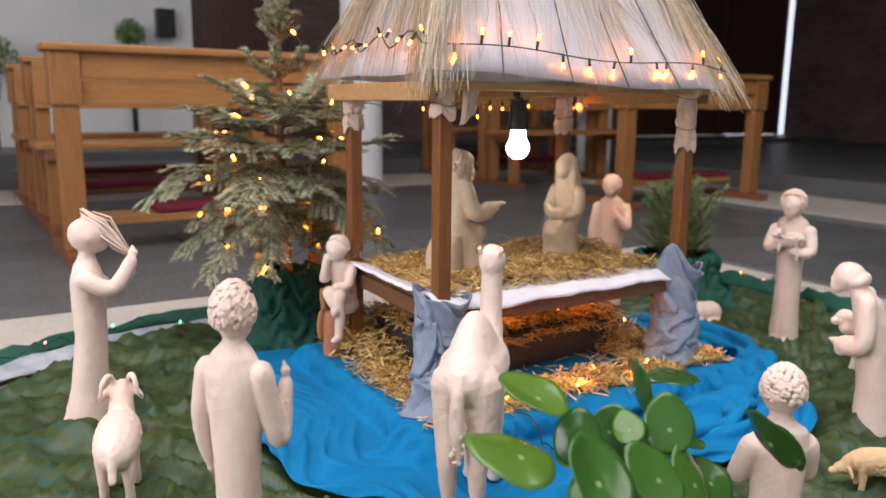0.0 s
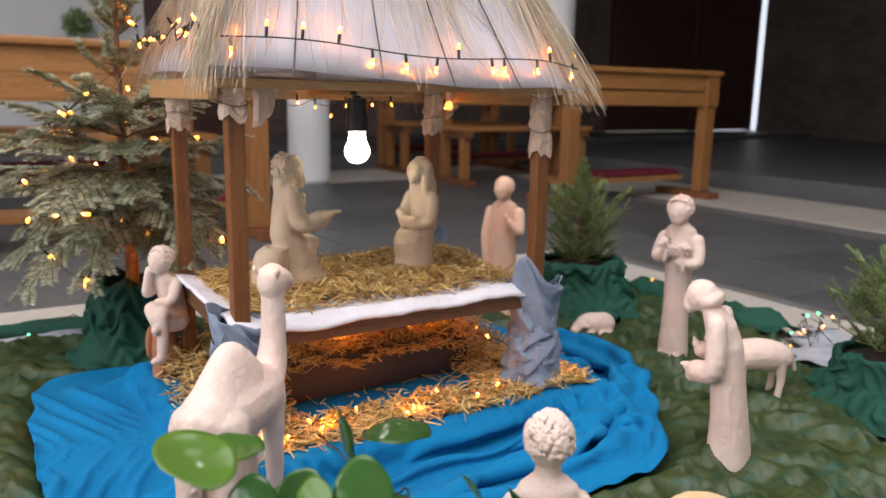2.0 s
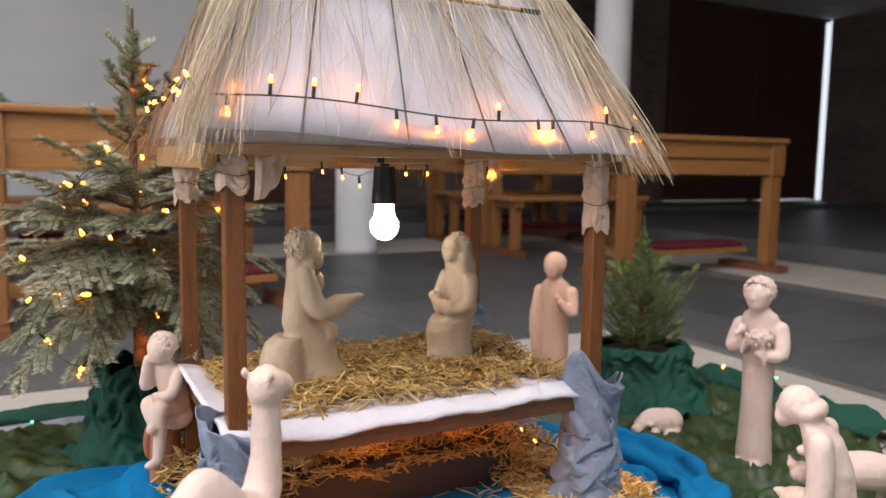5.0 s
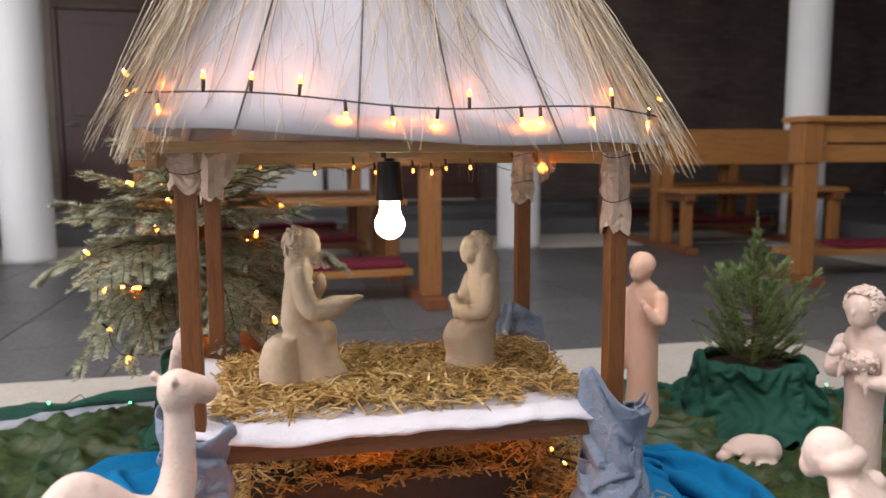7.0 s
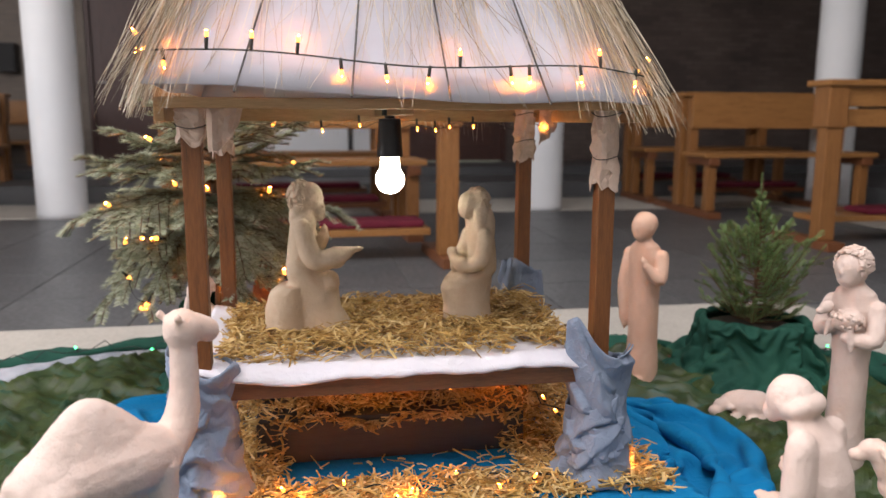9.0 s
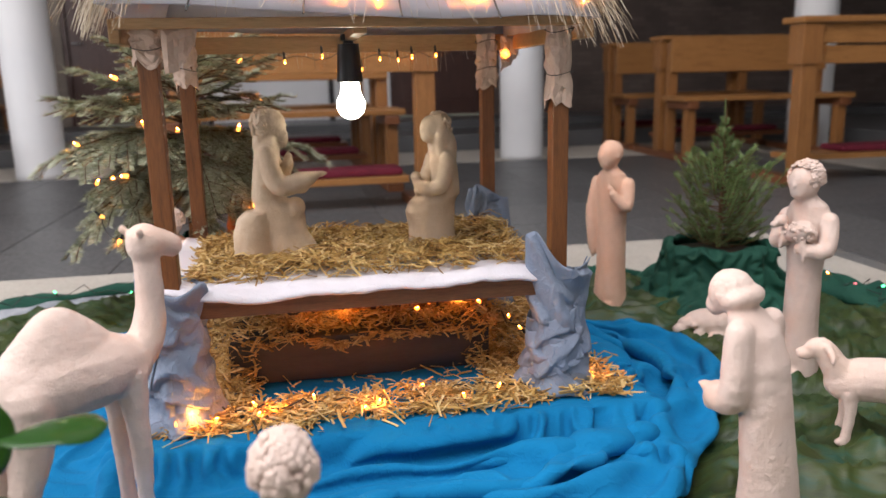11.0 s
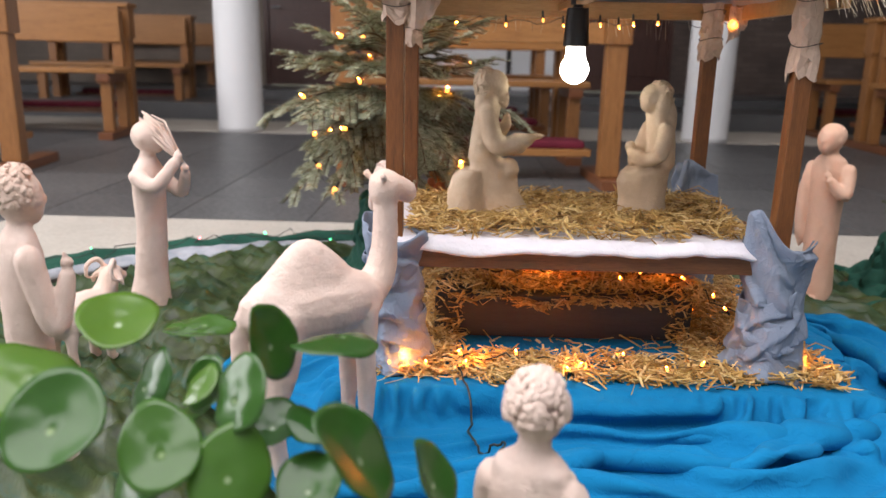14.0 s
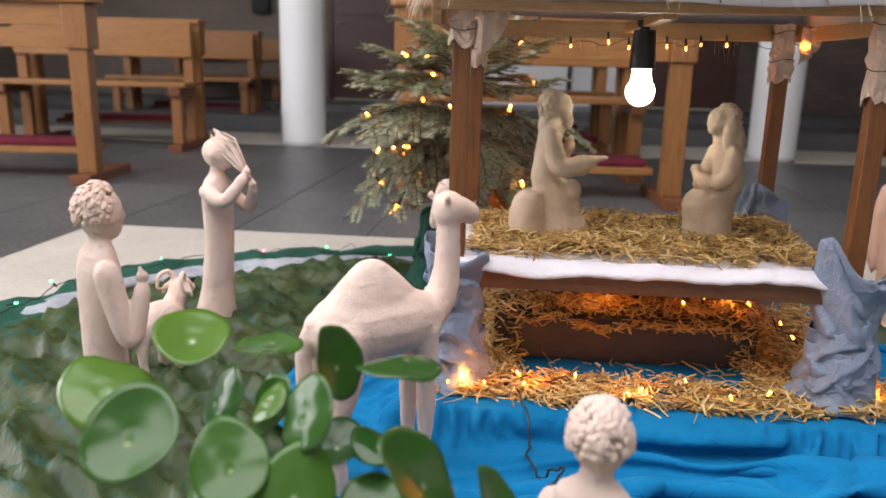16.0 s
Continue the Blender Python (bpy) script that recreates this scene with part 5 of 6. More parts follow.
# seated father on a block, hand held out
SH = 0.332
s = Sculpt()
s.robe([(0, -0.036, 0.004, 0.046, 0.050), (0.05, -0.036, 0.004, 0.044, 0.049), (0.082, -0.030, 0.004, 0.040, 0.046), (0.096, -0.022, 0, 0.030, 0.038)])
s.robe([(0, 0.044, 0, 0.058, 0.047), (0.008, 0.042, 0, 0.056, 0.045), (0.05, 0.026, 0, 0.046, 0.039), (0.085, 0.018, 0, 0.050, 0.038), (0.108, 0.012, 0, 0.046, 0.037), (0.122, -0.004, 0, 0.034, 0.036), (0.15, -0.008, 0, 0.027, 0.036), (0.19, -0.004, 0, 0.026, 0.038), (0.218, 0.0, 0, 0.026, 0.039), (0.236, 0.002, 0, 0.020, 0.028), (0.248, 0.006, 0, 0.015, 0.017)])
s.blob((0.050, 0.017, 0.098), (0.020, 0.018, 0.022)).blob((0.050, -0.017, 0.098), (0.020, 0.018, 0.022))
s.head((0.012, 0, 0.272), (0.028, 0.024, 0.029)).blob((-0.005, 0, 0.268), (0.024, 0.027, 0.034)).blob((-0.012, 0, 0.232), (0.016, 0.026, 0.036)).blob((0.032, 0, 0.244), (0.012, 0.012, 0.022))
s.limb([(0.0, -0.038, 0.214), (0.022, -0.045, 0.152), (0.066, -0.036, 0.158), (0.096, -0.032, 0.168)], [0.018, 0.021, 0.020, 0.008]).blob((0.064, -0.036, 0.150), (0.020, 0.012, 0.018)).hand((0.106, -0.030, 0.170), (1, 0.1, 0.15), 0.009)
s.limb([(0.0, 0.038, 0.214), (0.022, 0.040, 0.165), (0.040, 0.016, 0.190)], [0.017, 0.016, 0.012]).hand((0.041, 0.013, 0.204), (0, 0, 1), 0.009)
s.curls((-0.004, 0, 0.268), (0.026, 0.028, 0.036), 120, 0.0036, 51, 0.35, -0.9, True).curls((0.030, 0, 0.243), (0.013, 0.013, 0.020), 26, 0.0034, 52, 3.0, -1.0, True)
s.done("father_figure", M_CLAY_TAN, "tan clay bearded man seated on a block holding out a hand", "figurine", stand(0.034, 1.893, SH + 0.006, 28) @ Matrix.Diagonal((1.04, 1.04, 1.05, 1)))

# seated mother with a child on her lap
s = Sculpt()
s.robe([(0, 0.022, 0, 0.056, 0.047), (0.012, 0.022, 0, 0.055, 0.046), (0.05, 0.024, 0, 0.051, 0.043), (0.085, 0.026, 0, 0.056, 0.043), (0.106, 0.020, 0, 0.052, 0.042), (0.120, -0.008, 0, 0.034, 0.037), (0.15, -0.012, 0, 0.028, 0.036), (0.185, -0.008, 0, 0.027, 0.040), (0.212, -0.004, 0, 0.024, 0.036), (0.23, 0.004, 0, 0.017, 0.022), (0.245, 0.008, 0, 0.015, 0.017)])
s.blob((0.044, 0.018, 0.096), (0.020, 0.019, 0.022)).blob((0.044, -0.018, 0.096), (0.020, 0.019, 0.022))
s.head((0.018, 0, 0.260), (0.026, 0.023, 0.029)).blob((0.002, 0, 0.260), (0.027, 0.028, 0.037)).blob((-0.014, 0, 0.212), (0.022, 0.035, 0.052)).blob((0.003, 0.025, 0.232), (0.016, 0.010, 0.04)).blob((0.003, -0.025, 0.232), (0.016, 0.010, 0.04))
s.limb([(0.0, 0.040, 0.195), (0.016, 0.047, 0.145), (0.046, 0.012, 0.130)], [0.017, 0.018, 0.012]).limb([(0.0, -0.040, 0.195), (0.016, -0.046, 0.145), (0.048, -0.008, 0.128)], [0.017, 0.018, 0.012])
s.limb([(0.042, 0.028, 0.142), (0.046, -0.004, 0.138), (0.046, -0.024, 0.146)], [0.010, 0.013, 0.010]).blob((0.046, -0.030, 0.156), (0.012, 0.011, 0.012))
s.curls((0.001, 0, 0.258), (0.0275, 0.0285, 0.038), 130, 0.0038, 53, 0.30, -0.9, True)
s.done("mother_figure", M_CLAY_TAN, "tan clay seated mother holding a small child", "figurine", stand(0.348, 2.098, SH, 222) @ Matrix.Diagonal((1.03, 1.03, 1.03, 1)))

# child leaning on the rear post, head in hand
s = Sculpt()
s.robe([(0.075, -0.012, 0, 0.030, 0.034), (0.11, -0.010, 0, 0.029, 0.034), (0.15, 0.0, 0, 0.028, 0.036), (0.175, 0.008, 0, 0.022, 0.031), (0.19, 0.014, 0, 0.014, 0.016)])
s.blob((-0.012, 0, 0.06), (0.036, 0.040, 0.03))
s.head((0.022, 0, 0.218), (0.029, 0.028, 0.031)).curls((0.017, 0, 0.222), (0.029, 0.029, 0.031), 260, 0.0046, 31, 0.72, -0.15)
s.limb([(0.0, 0.018, 0.085), (0.045, 0.020, 0.098), (0.050, 0.022, 0.04), (0.056, 0.022, -0.01)], [0.022, 0.018, 0.014, 0.013]).limb([(0.0, -0.018, 0.085), (0.046, -0.014, 0.100), (0.060, 0.012, 0.070)], [0.022, 0.018, 0.013])
s.blob((0.070, 0.022, -0.018), (0.022, 0.011, 0.010)).blob((0.066, 0.018, 0.056), (0.014, 0.012, 0.014))
s.limb([(0.004, -0.032, 0.165), (0.034, -0.036, 0.135), (0.036, -0.024, 0.195)], [0.015, 0.014, 0.011]).limb([(0.004, 0.034, 0.165), (0.030, 0.036, 0.125), (0.048, 0.010, 0.120)], [0.015, 0.014, 0.011])
s.done("child_figure", M_CLAY, "pale clay curly-haired child sitting with its head in one hand", "figurine", stand(-0.276, 1.975, 0.167, 245))
# its terracotta seat
s = Sculpt()
s.robe([(0.0, 0, 0, 0.05, 0.045), (0.05, 0.0, 0, 0.046, 0.042), (0.078, 0, 0, 0.04, 0.038)]).limb([(-0.03, -0.05, 0.01), (-0.02, -0.058, 0.07), (-0.01, -0.062, 0.108)], [0.014, 0.013, 0.011]).blob((0.0, -0.058, 0.05), (0.03, 0.016, 0.03))
s.done("tree_stump", M_TERRA, "rough terracotta stump that the clay child sits on", "tree stump", stand(-0.30, 2.0, 0.078, 245) @ Matrix.Diagonal((0.75, 0.75, 1.55, 1)))


# camel
s = Sculpt()
s.limb([(-0.090, 0, 0.250), (-0.05, 0, 0.252), (0.02, 0, 0.250), (0.066, 0, 0.245)], [0.045, 0.056, 0.055, 0.043])
s.robe([(0.235, -0.022, 0, 0.100, 0.046), (0.262, -0.022, 0, 0.106, 0.047), (0.282, -0.023, 0, 0.090, 0.043), (0.303, -0.024, 0, 0.070, 0.036), (0.325, -0.024, 0, 0.047, 0.027), (0.342, -0.024, 0, 0.027, 0.018), (0.350, -0.024, 0, 0.012, 0.009)])
s.blob((-0.085, 0, 0.250), (0.038, 0.046, 0.052)).blob((0.066, 0, 0.242), (0.034, 0.037, 0.046))
s.limb([(0.070, 0, 0.245), (0.106, 0, 0.268), (0.120, 0, 0.318), (0.122, 0, 0.388)], [0.036, 0.027, 0.021, 0.019])
s.blob((0.122, 0, 0.410), (0.028, 0.025, 0.030)).limb([(0.124, 0, 0.413), (0.150, 0, 0.406), (0.166, 0, 0.400)], [0.024, 0.020, 0.0175]).blob((0.166, 0, 0.390), (0.012, 0.012, 0.009))
for q in (-1, 1):
    s.blob((0.102, q * 0.020, 0.432), (0.007, 0.005, 0.008)).blob((0.144, q * 0.015, 0.416), (0.006, 0.004, 0.005))
    s.limb([(0.062, q * 0.021, 0.235), (0.064, q * 0.023, 0.165), (0.066, q * 0.023, 0.110), (0.064, q * 0.023, 0.05), (0.066, q * 0.023, 0.014)], [0.026, 0.0165, 0.0155, 0.0115, 0.0125])
    s.blob((0.066, q * 0.023, 0.108), (0.016, 0.015, 0.017)).blob((0.074, q * 0.023, 0.011), (0.020, 0.016, 0.011))
    s.limb([(-0.084, q * 0.023, 0.245), (-0.090, q * 0.025, 0.175), (-0.104, q * 0.025, 0.115), (-0.096, q * 0.025, 0.05), (-0.092, q * 0.025, 0.014)], [0.037, 0.028, 0.018, 0.0125, 0.0125])
    s.blob((-0.104, q * 0.025, 0.114), (0.016, 0.015, 0.018)).blob((-0.084, q * 0.025, 0.011), (0.020, 0.016, 0.011))
s.limb([(-0.124, 0, 0.270), (-0.136, 0.002, 0.235), (-0.134, 0.002, 0.185), (-0.130, 0.0, 0.135)], [0.010, 0.011, 0.014, 0.008])
s.curls((-0.134, 0.002, 0.175), (0.010, 0.012, 0.045), 40, 0.0045, 8, 2.0, -1.0)
s.done("camel_figure", M_CLAY, "pale clay camel with one hump, standing", "figurine", stand(0.055, 1.311, 0.022, 75) @ Matrix.Diagonal((1.08, 1.08, 1.08, 1)), smooth=18)


def sheep(m, material, label, lying=False, k=1.0, horns=False, name="sheep_figure", head_down=0.0, wool=260):
    s = Sculpt()
    h = 0.040 if lying else 0.105
    s.limb([(-0.055, 0, h), (-0.02, 0, h + 0.006), (0.025, 0, h + 0.006), (0.050, 0, h)], [0.032, 0.037, 0.036, 0.030])
    s.curls((-0.003, 0, h + 0.003), (0.078, 0.0345, 0.036), wool, 0.0048, 3, 2.0, -1.0)
    hz = h + 0.055 - head_down
    if lying:
        hz = 0.022
    s.limb([(0.050, 0, h + 0.008), (0.070, 0, (h + hz) / 2 + 0.008), (0.082, 0, hz)], [0.026, 0.021, 0.018])
    s.blob((0.090, 0, hz), (0.022, 0.017, 0.018)).blob((0.110, 0, hz - 0.010), (0.015, 0.012, 0.011))
    for q in (-1, 1):
        s.limb([(0.080, q * 0.016, hz + 0.008), (0.074, q * 0.03, hz - 0.004), (0.074, q * 0.034, hz - 0.014)], [0.007, 0.006, 0.004], 8)
        if horns:
            s.limb([(0.082, q * 0.010, hz + 0.014), (0.072, q * 0.018, hz + 0.032), (0.054, q * 0.026, hz + 0.026), (0.052, q * 0.030, hz + 0.004), (0.064, q * 0.034, hz - 0.004)], [0.006, 0.0058, 0.0052, 0.0045, 0.0035], 8)
        if lying:
            s.limb([(0.035, q * 0.030, 0.018), (0.060, q * 0.034, 0.010)], [0.012, 0.009], 8).limb([(-0.05, q * 0.032, 0.02), (-0.02, q * 0.040, 0.010)], [0.014, 0.009], 8)
        else:
            for x in (0.042, -0.052):
                s.limb([(x, q * 0.018, h - 0.01), (x - 0.003, q * 0.019, 0.05), (x + 0.002, q * 0.019, 0.008)], [0.015, 0.0085, 0.0085], 10).blob((x + 0.006, q * 0.019, 0.007), (0.012, 0.009, 0.007))
    s.limb([(-0.082, 0, h + 0.006), (-0.094, 0, h - 0.03)], [0.009, 0.007], 8)
    ob = s.done(name, material, label, "figurine", m @ Matrix.Diagonal((k, k, k, 1)))
    return ob


sheep(stand(-0.632, 1.335, G, 106), M_CLAY, "pale clay ram with curled horns, standing", k=1.15, horns=True, name="ram_figure")
sheep(stand(1.235, 2.025, G, 184), M_CLAY, "pale clay sheep with a smooth coat, standing", k=1.16, wool=0)
s = Sculpt()
s.blob((0, 0, 0.026), (0.052, 0.036, 0.030)).blob((-0.022, 0.004, 0.028), (0.034, 0.034, 0.029)).blob((0.046, 0.014, 0.026), (0.020, 0.017, 0.017)).blob((0.064, 0.024, 0.018), (0.014, 0.012, 0.011))
s.limb([(0.020, 0.030, 0.010), (0.052, 0.040, 0.008)], [0.011, 0.008], 8).limb([(-0.03, 0.032, 0.012), (0.0, 0.042, 0.008)], [0.012, 0.008], 8).blob((0.036, 0.032, 0.030), (0.008, 0.012, 0.006)).blob((0.040, -0.006, 0.036), (0.008, 0.010, 0.006))
s.done("sheep_figure", M_CLAY, "pale clay sheep lying curled on the green cloth", "figurine", stand(0.935, 2.59, G + 0.004, 190) @ Matrix.Diagonal((1.25, 1.3, 1.3, 1)))
sheep(stand(0.85, 1.345, G, 172), M_CLAY_ORANGE_LIT, "clay sheep in orange-lit colour grazing with its head low", k=0.72, head_down=0.075)


# ---- conifers ----
def needles(verts, faces, a, b_, g, length, per, w=0.0012, flat=True):
    """Needles round a twig from a to b_."""
    d = (b_ - a)
    L = d.length
    if L < 1e-4:
        return
    d.normalize()
    side = d.cross(Vector((0, 0, 1)))
    side = side.normalized() if side.length > 1e-3 else Vector((1, 0, 0))
    up = side.cross(d)
    n = max(4, int(L * per))
    for i in range(n):
        p = a + d * L * (i + g.random()) / n
        an = (0.0 if g.random() < 0.5 else math.pi) + g.gauss(0, 0.42) * (1 if flat else 3)
        out = side * math.cos(an) + up * abs(math.sin(an)) * 0.8
        q = p + (out * 0.86 + d * 0.5).normalized() * length * g.uniform(0.75, 1.1)
        s = (q - p).cross(up if abs((q - p).normalized().dot(up)) < 0.9 else side).normalized() * w
        mid = p.lerp(q, 0.45)
        base = len(verts)
        verts.extend((tuple(p), tuple(mid + s), tuple(q), tuple(mid - s)))
        faces.append((base, base + 1, base + 2, base + 3))


def fir_tree(base, trunk_z, height, whorls, label):
    """base: place; whorls: (height, reach, number, droop)."""
    g = random.Random(17)
    t = empty("christmas_tree", pose(*base), label, "tree")
    bm = bmesh.new()
    tube(bm, smooth_path([(0.0, 0, trunk_z), (0.004, 0.0, 0.3), (-0.004, 0.004, 0.55), (0, 0, height * 0.8), (0.006, 0, height)], 4), [0.024 - 0.021 * k / 16 for k in range(17)], 10)
    part("trunk", bm, M_BARK, t)
    verts, faces = [], []
    bb = bmesh.new()
    tips = []
    for z, reach, n, droop in whorls:
        a0 = g.uniform(0, 6.28)
        for k in range(n):
            a = a0 + 2 * math.pi * (k + g.uniform(-0.25, 0.25)) / n
            R = reach * g.uniform(0.7, 1.12)
            zz = z + g.uniform(-0.025, 0.025)
            dirv = Vector((math.cos(a), math.sin(a), 0))
            pts = [Vector((0, 0, zz)) + dirv * R * q + Vector((0, 0, 0.30 * R * q - droop * R * q * q + 0.015 * g.uniform(-1, 1) * q)) for q in (0, 0.2, 0.4, 0.6, 0.8, 1.0)]
            tube(bb, pts, [0.0042, 0.0038, 0.0032, 0.0026, 0.002, 0.0013], 5)
            side = Vector((-dirv.y, dirv.x, 0))
            for i in range(1, 5):
                needles(verts, faces, pts[i], pts[i + 1], g, 0.023, 1800, 0.0010)
                # side shoots in one flat spray
                run = (pts[i + 1] - pts[i]).normalized()
                for sgn in (-1, 1):
                    for rep in range(2):
                        o = pts[i].lerp(pts[i + 1], (rep + g.random()) / 2)
                        ln = R * g.uniform(0.28, 0.46) * (1.25 - 0.18 * i)
                        e = o + (run * 0.8 + side * sgn * g.uniform(0.55, 0.85) + Vector((0, 0, g.uniform(-0.22, 0.0)))).normalized() * ln
                        m_ = o.lerp(e, 0.5) + Vector((0, 0, 0.05 * ln))
                        e = e - Vector((0, 0, 0.10 * ln))
                        tube(bb, [o, m_, e], [0.0018, 0.0015, 0.001], 4)
                        needles(verts, faces, o, m_, g, 0.021, 1700, 0.00095)
                        needles(verts, faces, m_, e, g, 0.020, 1800, 0.00095)
                        for s2 in (-1, 1):
                            o2 = o.lerp(m_, g.uniform(0.5, 1.0))
                            e2 = o2 + ((m_ - o).normalized() * 0.8 + side * s2 * 0.6).normalized() * ln * g.uniform(0.25, 0.45)
                            needles(verts, faces, o2, e2, g, 0.018, 1600, 0.0009)
            tips.append(pts)
    # the leader
    for q in range(9):
        z0 = height * (0.74 + 0.03 * q)
        needles(verts, faces, Vector((0, 0, z0)), Vector((0.002, 0, z0 + 0.034)), g, 0.022, 1500, 0.0015, False)
        if q in (2, 5):
            for k in range(4):
                a = g.uniform(0, 6.28)
                e = Vector((math.cos(a) * 0.07, math.sin(a) * 0.07, z0 + 0.055))
                needles(verts, faces, Vector((0, 0, z0)), e, g, 0.02, 1300, 0.0014, False)
                tube(bb, [(0, 0, z0), e], [0.002, 0.001], 4)
    part("branch_wood", bb, M_BARK, t, kind="stuff")
    tagged(raw("crown", verts, faces, M_NEEDLE, t), "silvery green fir needles", kind="stuff")
    return t, tips


TREE = (-0.50, 2.32, 0.0)
tree, tips = fir_tree(TREE, 0.06, 1.17, ((0.40, 0.18, 6, 0.7), (0.45, 0.30, 9, 0.75), (0.50, 0.36, 10, 0.6), (0.55, 0.34, 11, 0.4), (0.61, 0.31, 10, 0.15), (0.67, 0.28, 8, 0.0), (0.73, 0.23, 6, -0.2), (0.84, 0.09, 5, -0.6), (0.97, 0.07, 5, -1.0)), "fir tree hung with fairy lights in a cloth-wrapped pot")


def wrapped_pot(x, y, r, h, seed, label):
    """A pot hidden in gathered dark green cloth."""
    C, N = 112, 40
    P = np.zeros((N, C, 3))
    for j in range(N):
        t = j / (N - 1)
        for i in range(C):
            a = 2 * math.pi * i / C
            c, s = math.cos(a), math.sin(a)
            R = r * (1.05 + 0.75 * (1 - t) ** 3)
            z = 0.006 + h * t * (1 + 0.12 * noise.noise(Vector((c * 2, s * 2, seed + 5))))
            if t > 0.88:
                R -= (t - 0.88) / 0.12 * r * 0.30
                z -= (t - 0.88) * h * 0.5
            P[j, i] = (R * c, R * s, z)
    row = np.zeros((N, C))
    row[:-1] = np.linalg.norm(P[1:] - P[:-1], axis=2)
    row[-1] = row[-2]
    colr = np.linalg.norm(np.roll(P, -1, axis=1) - P, axis=2)
    lump = np.array([[noise.noise(Vector((q[0] * 9, q[1] * 9, q[2] * 6 + seed))) for q in rw] for rw in P])
    ridge = np.array([[max(0.0, 1 - 3.5 * abs(noise.noise(Vector((q[0] * 11 + q[2] * 6, q[1] * 11 - q[2] * 5, q[2] * 8 + seed))))) ** 2 for q in rw] for rw in P])
    row, colr = row * (1.04 + 0.1 * lump + 0.5 * ridge), colr * (1.06 - 0.1 * lump + 0.8 * ridge)
    P[:, :, :2] *= (1 + 0.08 * ridge)[:, :, None]
    home = P.reshape(-1, 3).copy()

    def collide(Y):
        Y = Y * 0.985 + home * 0.015
        rr = np.hypot(Y[:, 0], Y[:, 1]) + 1e-9
        grow = np.maximum(1.0, np.where(Y[:, 2] < h * 0.9, r * 0.92, r * 0.6) / rr)
        Y[:, :2] *= grow[:, None]
        Y[:, 2] = np.clip(Y[:, 2], 0.006, h * 1.12)
        return Y

    def pull(X):
        f = np.zeros_like(X)
        f[:, 2] = -0.00015
        return f

    bm = grid_mesh(settle(P, row, colr, True, np.ones((N, C)), collide, pull, 40, 4, 0.4, int(seed)), True)
    p = empty("wrapped_pot", pose(x, y, 0), label, "plant pot", "cloth-wrapped pots")
    w = part("cloth_wrap", bm, M_TEAL, p, "gathered dark green cloth", smooth=True)
    so = w.modifiers.new("thickness", "SOLIDIFY")
    so.thickness, so.offset = 0.003, -1
    su = w.modifiers.new("soften", "SUBSURF")
    su.levels = su.render_levels = 1
    part("soil", lathe([(r * 0.95, h * 0.3), (r * 0.95, h * 0.80), (r * 0.4, h * 0.86)], 28), M_SOIL, p)
    return p


wrapped_pot(TREE[0], TREE[1], 0.105, 0.27, 2.0, "tree pot wrapped in gathered dark green cloth")


bm = lathe([(0.026, 0.02), (0.034, 0.03), (0.045, 0.10), (0.047, 0.17), (0.043, 0.22), (0.0445, 0.228), (0.041, 0.25), (0.042, 0.258), (0.036, 0.285), (0.037, 0.293), (0.030, 0.325), (0.0305, 0.333), (0.025, 0.37), (0.027, 0.378), (0.022, 0.378), (0.020, 0.34), (0.01, 0.33)], 36)
thing("terracotta_vase", bm, M_TERRA, "slender ribbed terracotta vase standing beside the tree pot", "vase", smooth=True, m=pose(-0.40, 2.40, 0))


def wall_plant(u, v, z, r, label):
    g = random.Random(int(z * 100))
    p = empty("potted_plant", HALL @ pose(u, v, 0), label, "houseplant", "plants by the far wall")
    part("stand", lathe([(0.14, STEP_Z), (0.13, STEP_Z + 0.02), (0.035, STEP_Z + 0.03), (0.03, z - r - 0.22), (0.10, z - r - 0.21), (0.10, z - r - 0.20)], 24), M_BLACK, p)
    part("pot", lathe([(0.07, z - r - 0.198), (0.09, z - r - 0.05), (0.095, z - r - 0.04), (0.085, z - r - 0.04), (0.05, z - r - 0.06)], 24), M_POT, p)
    verts, faces = [], []
    for k in range(700):
        d = Vector((g.gauss(0, 1), g.gauss(0, 1), g.gauss(0, 1) * 0.9)).normalized() * r * g.uniform(0.3, 1.1)
        c = Vector((0, 0, z)) + d
        a, b_ = Vector((g.gauss(0, 1), g.gauss(0, 1), g.gauss(0, 1))).normalized(), Vector((g.gauss(0, 1), g.gauss(0, 1), g.gauss(0, 1))).normalized()
        s_ = 0.035
        base = len(verts)
        verts.extend(tuple(c + q) for q in (a * s_, b_ * s_ * 0.5, -a * s_, -b_ * s_ * 0.5))
        faces.append((base, base + 1, base + 2, base + 3))
    tagged(raw("foliage", verts, faces, M_NEEDLE_FRESH, p), "small green leaves", kind="stuff")


wall_plant(0.33, 8.3, 1.56, 0.16, "round green potted plant on a black stand")
wall_plant(-1.15, 8.1, 1.25, 0.26, "bushy green potted plant on a black stand")


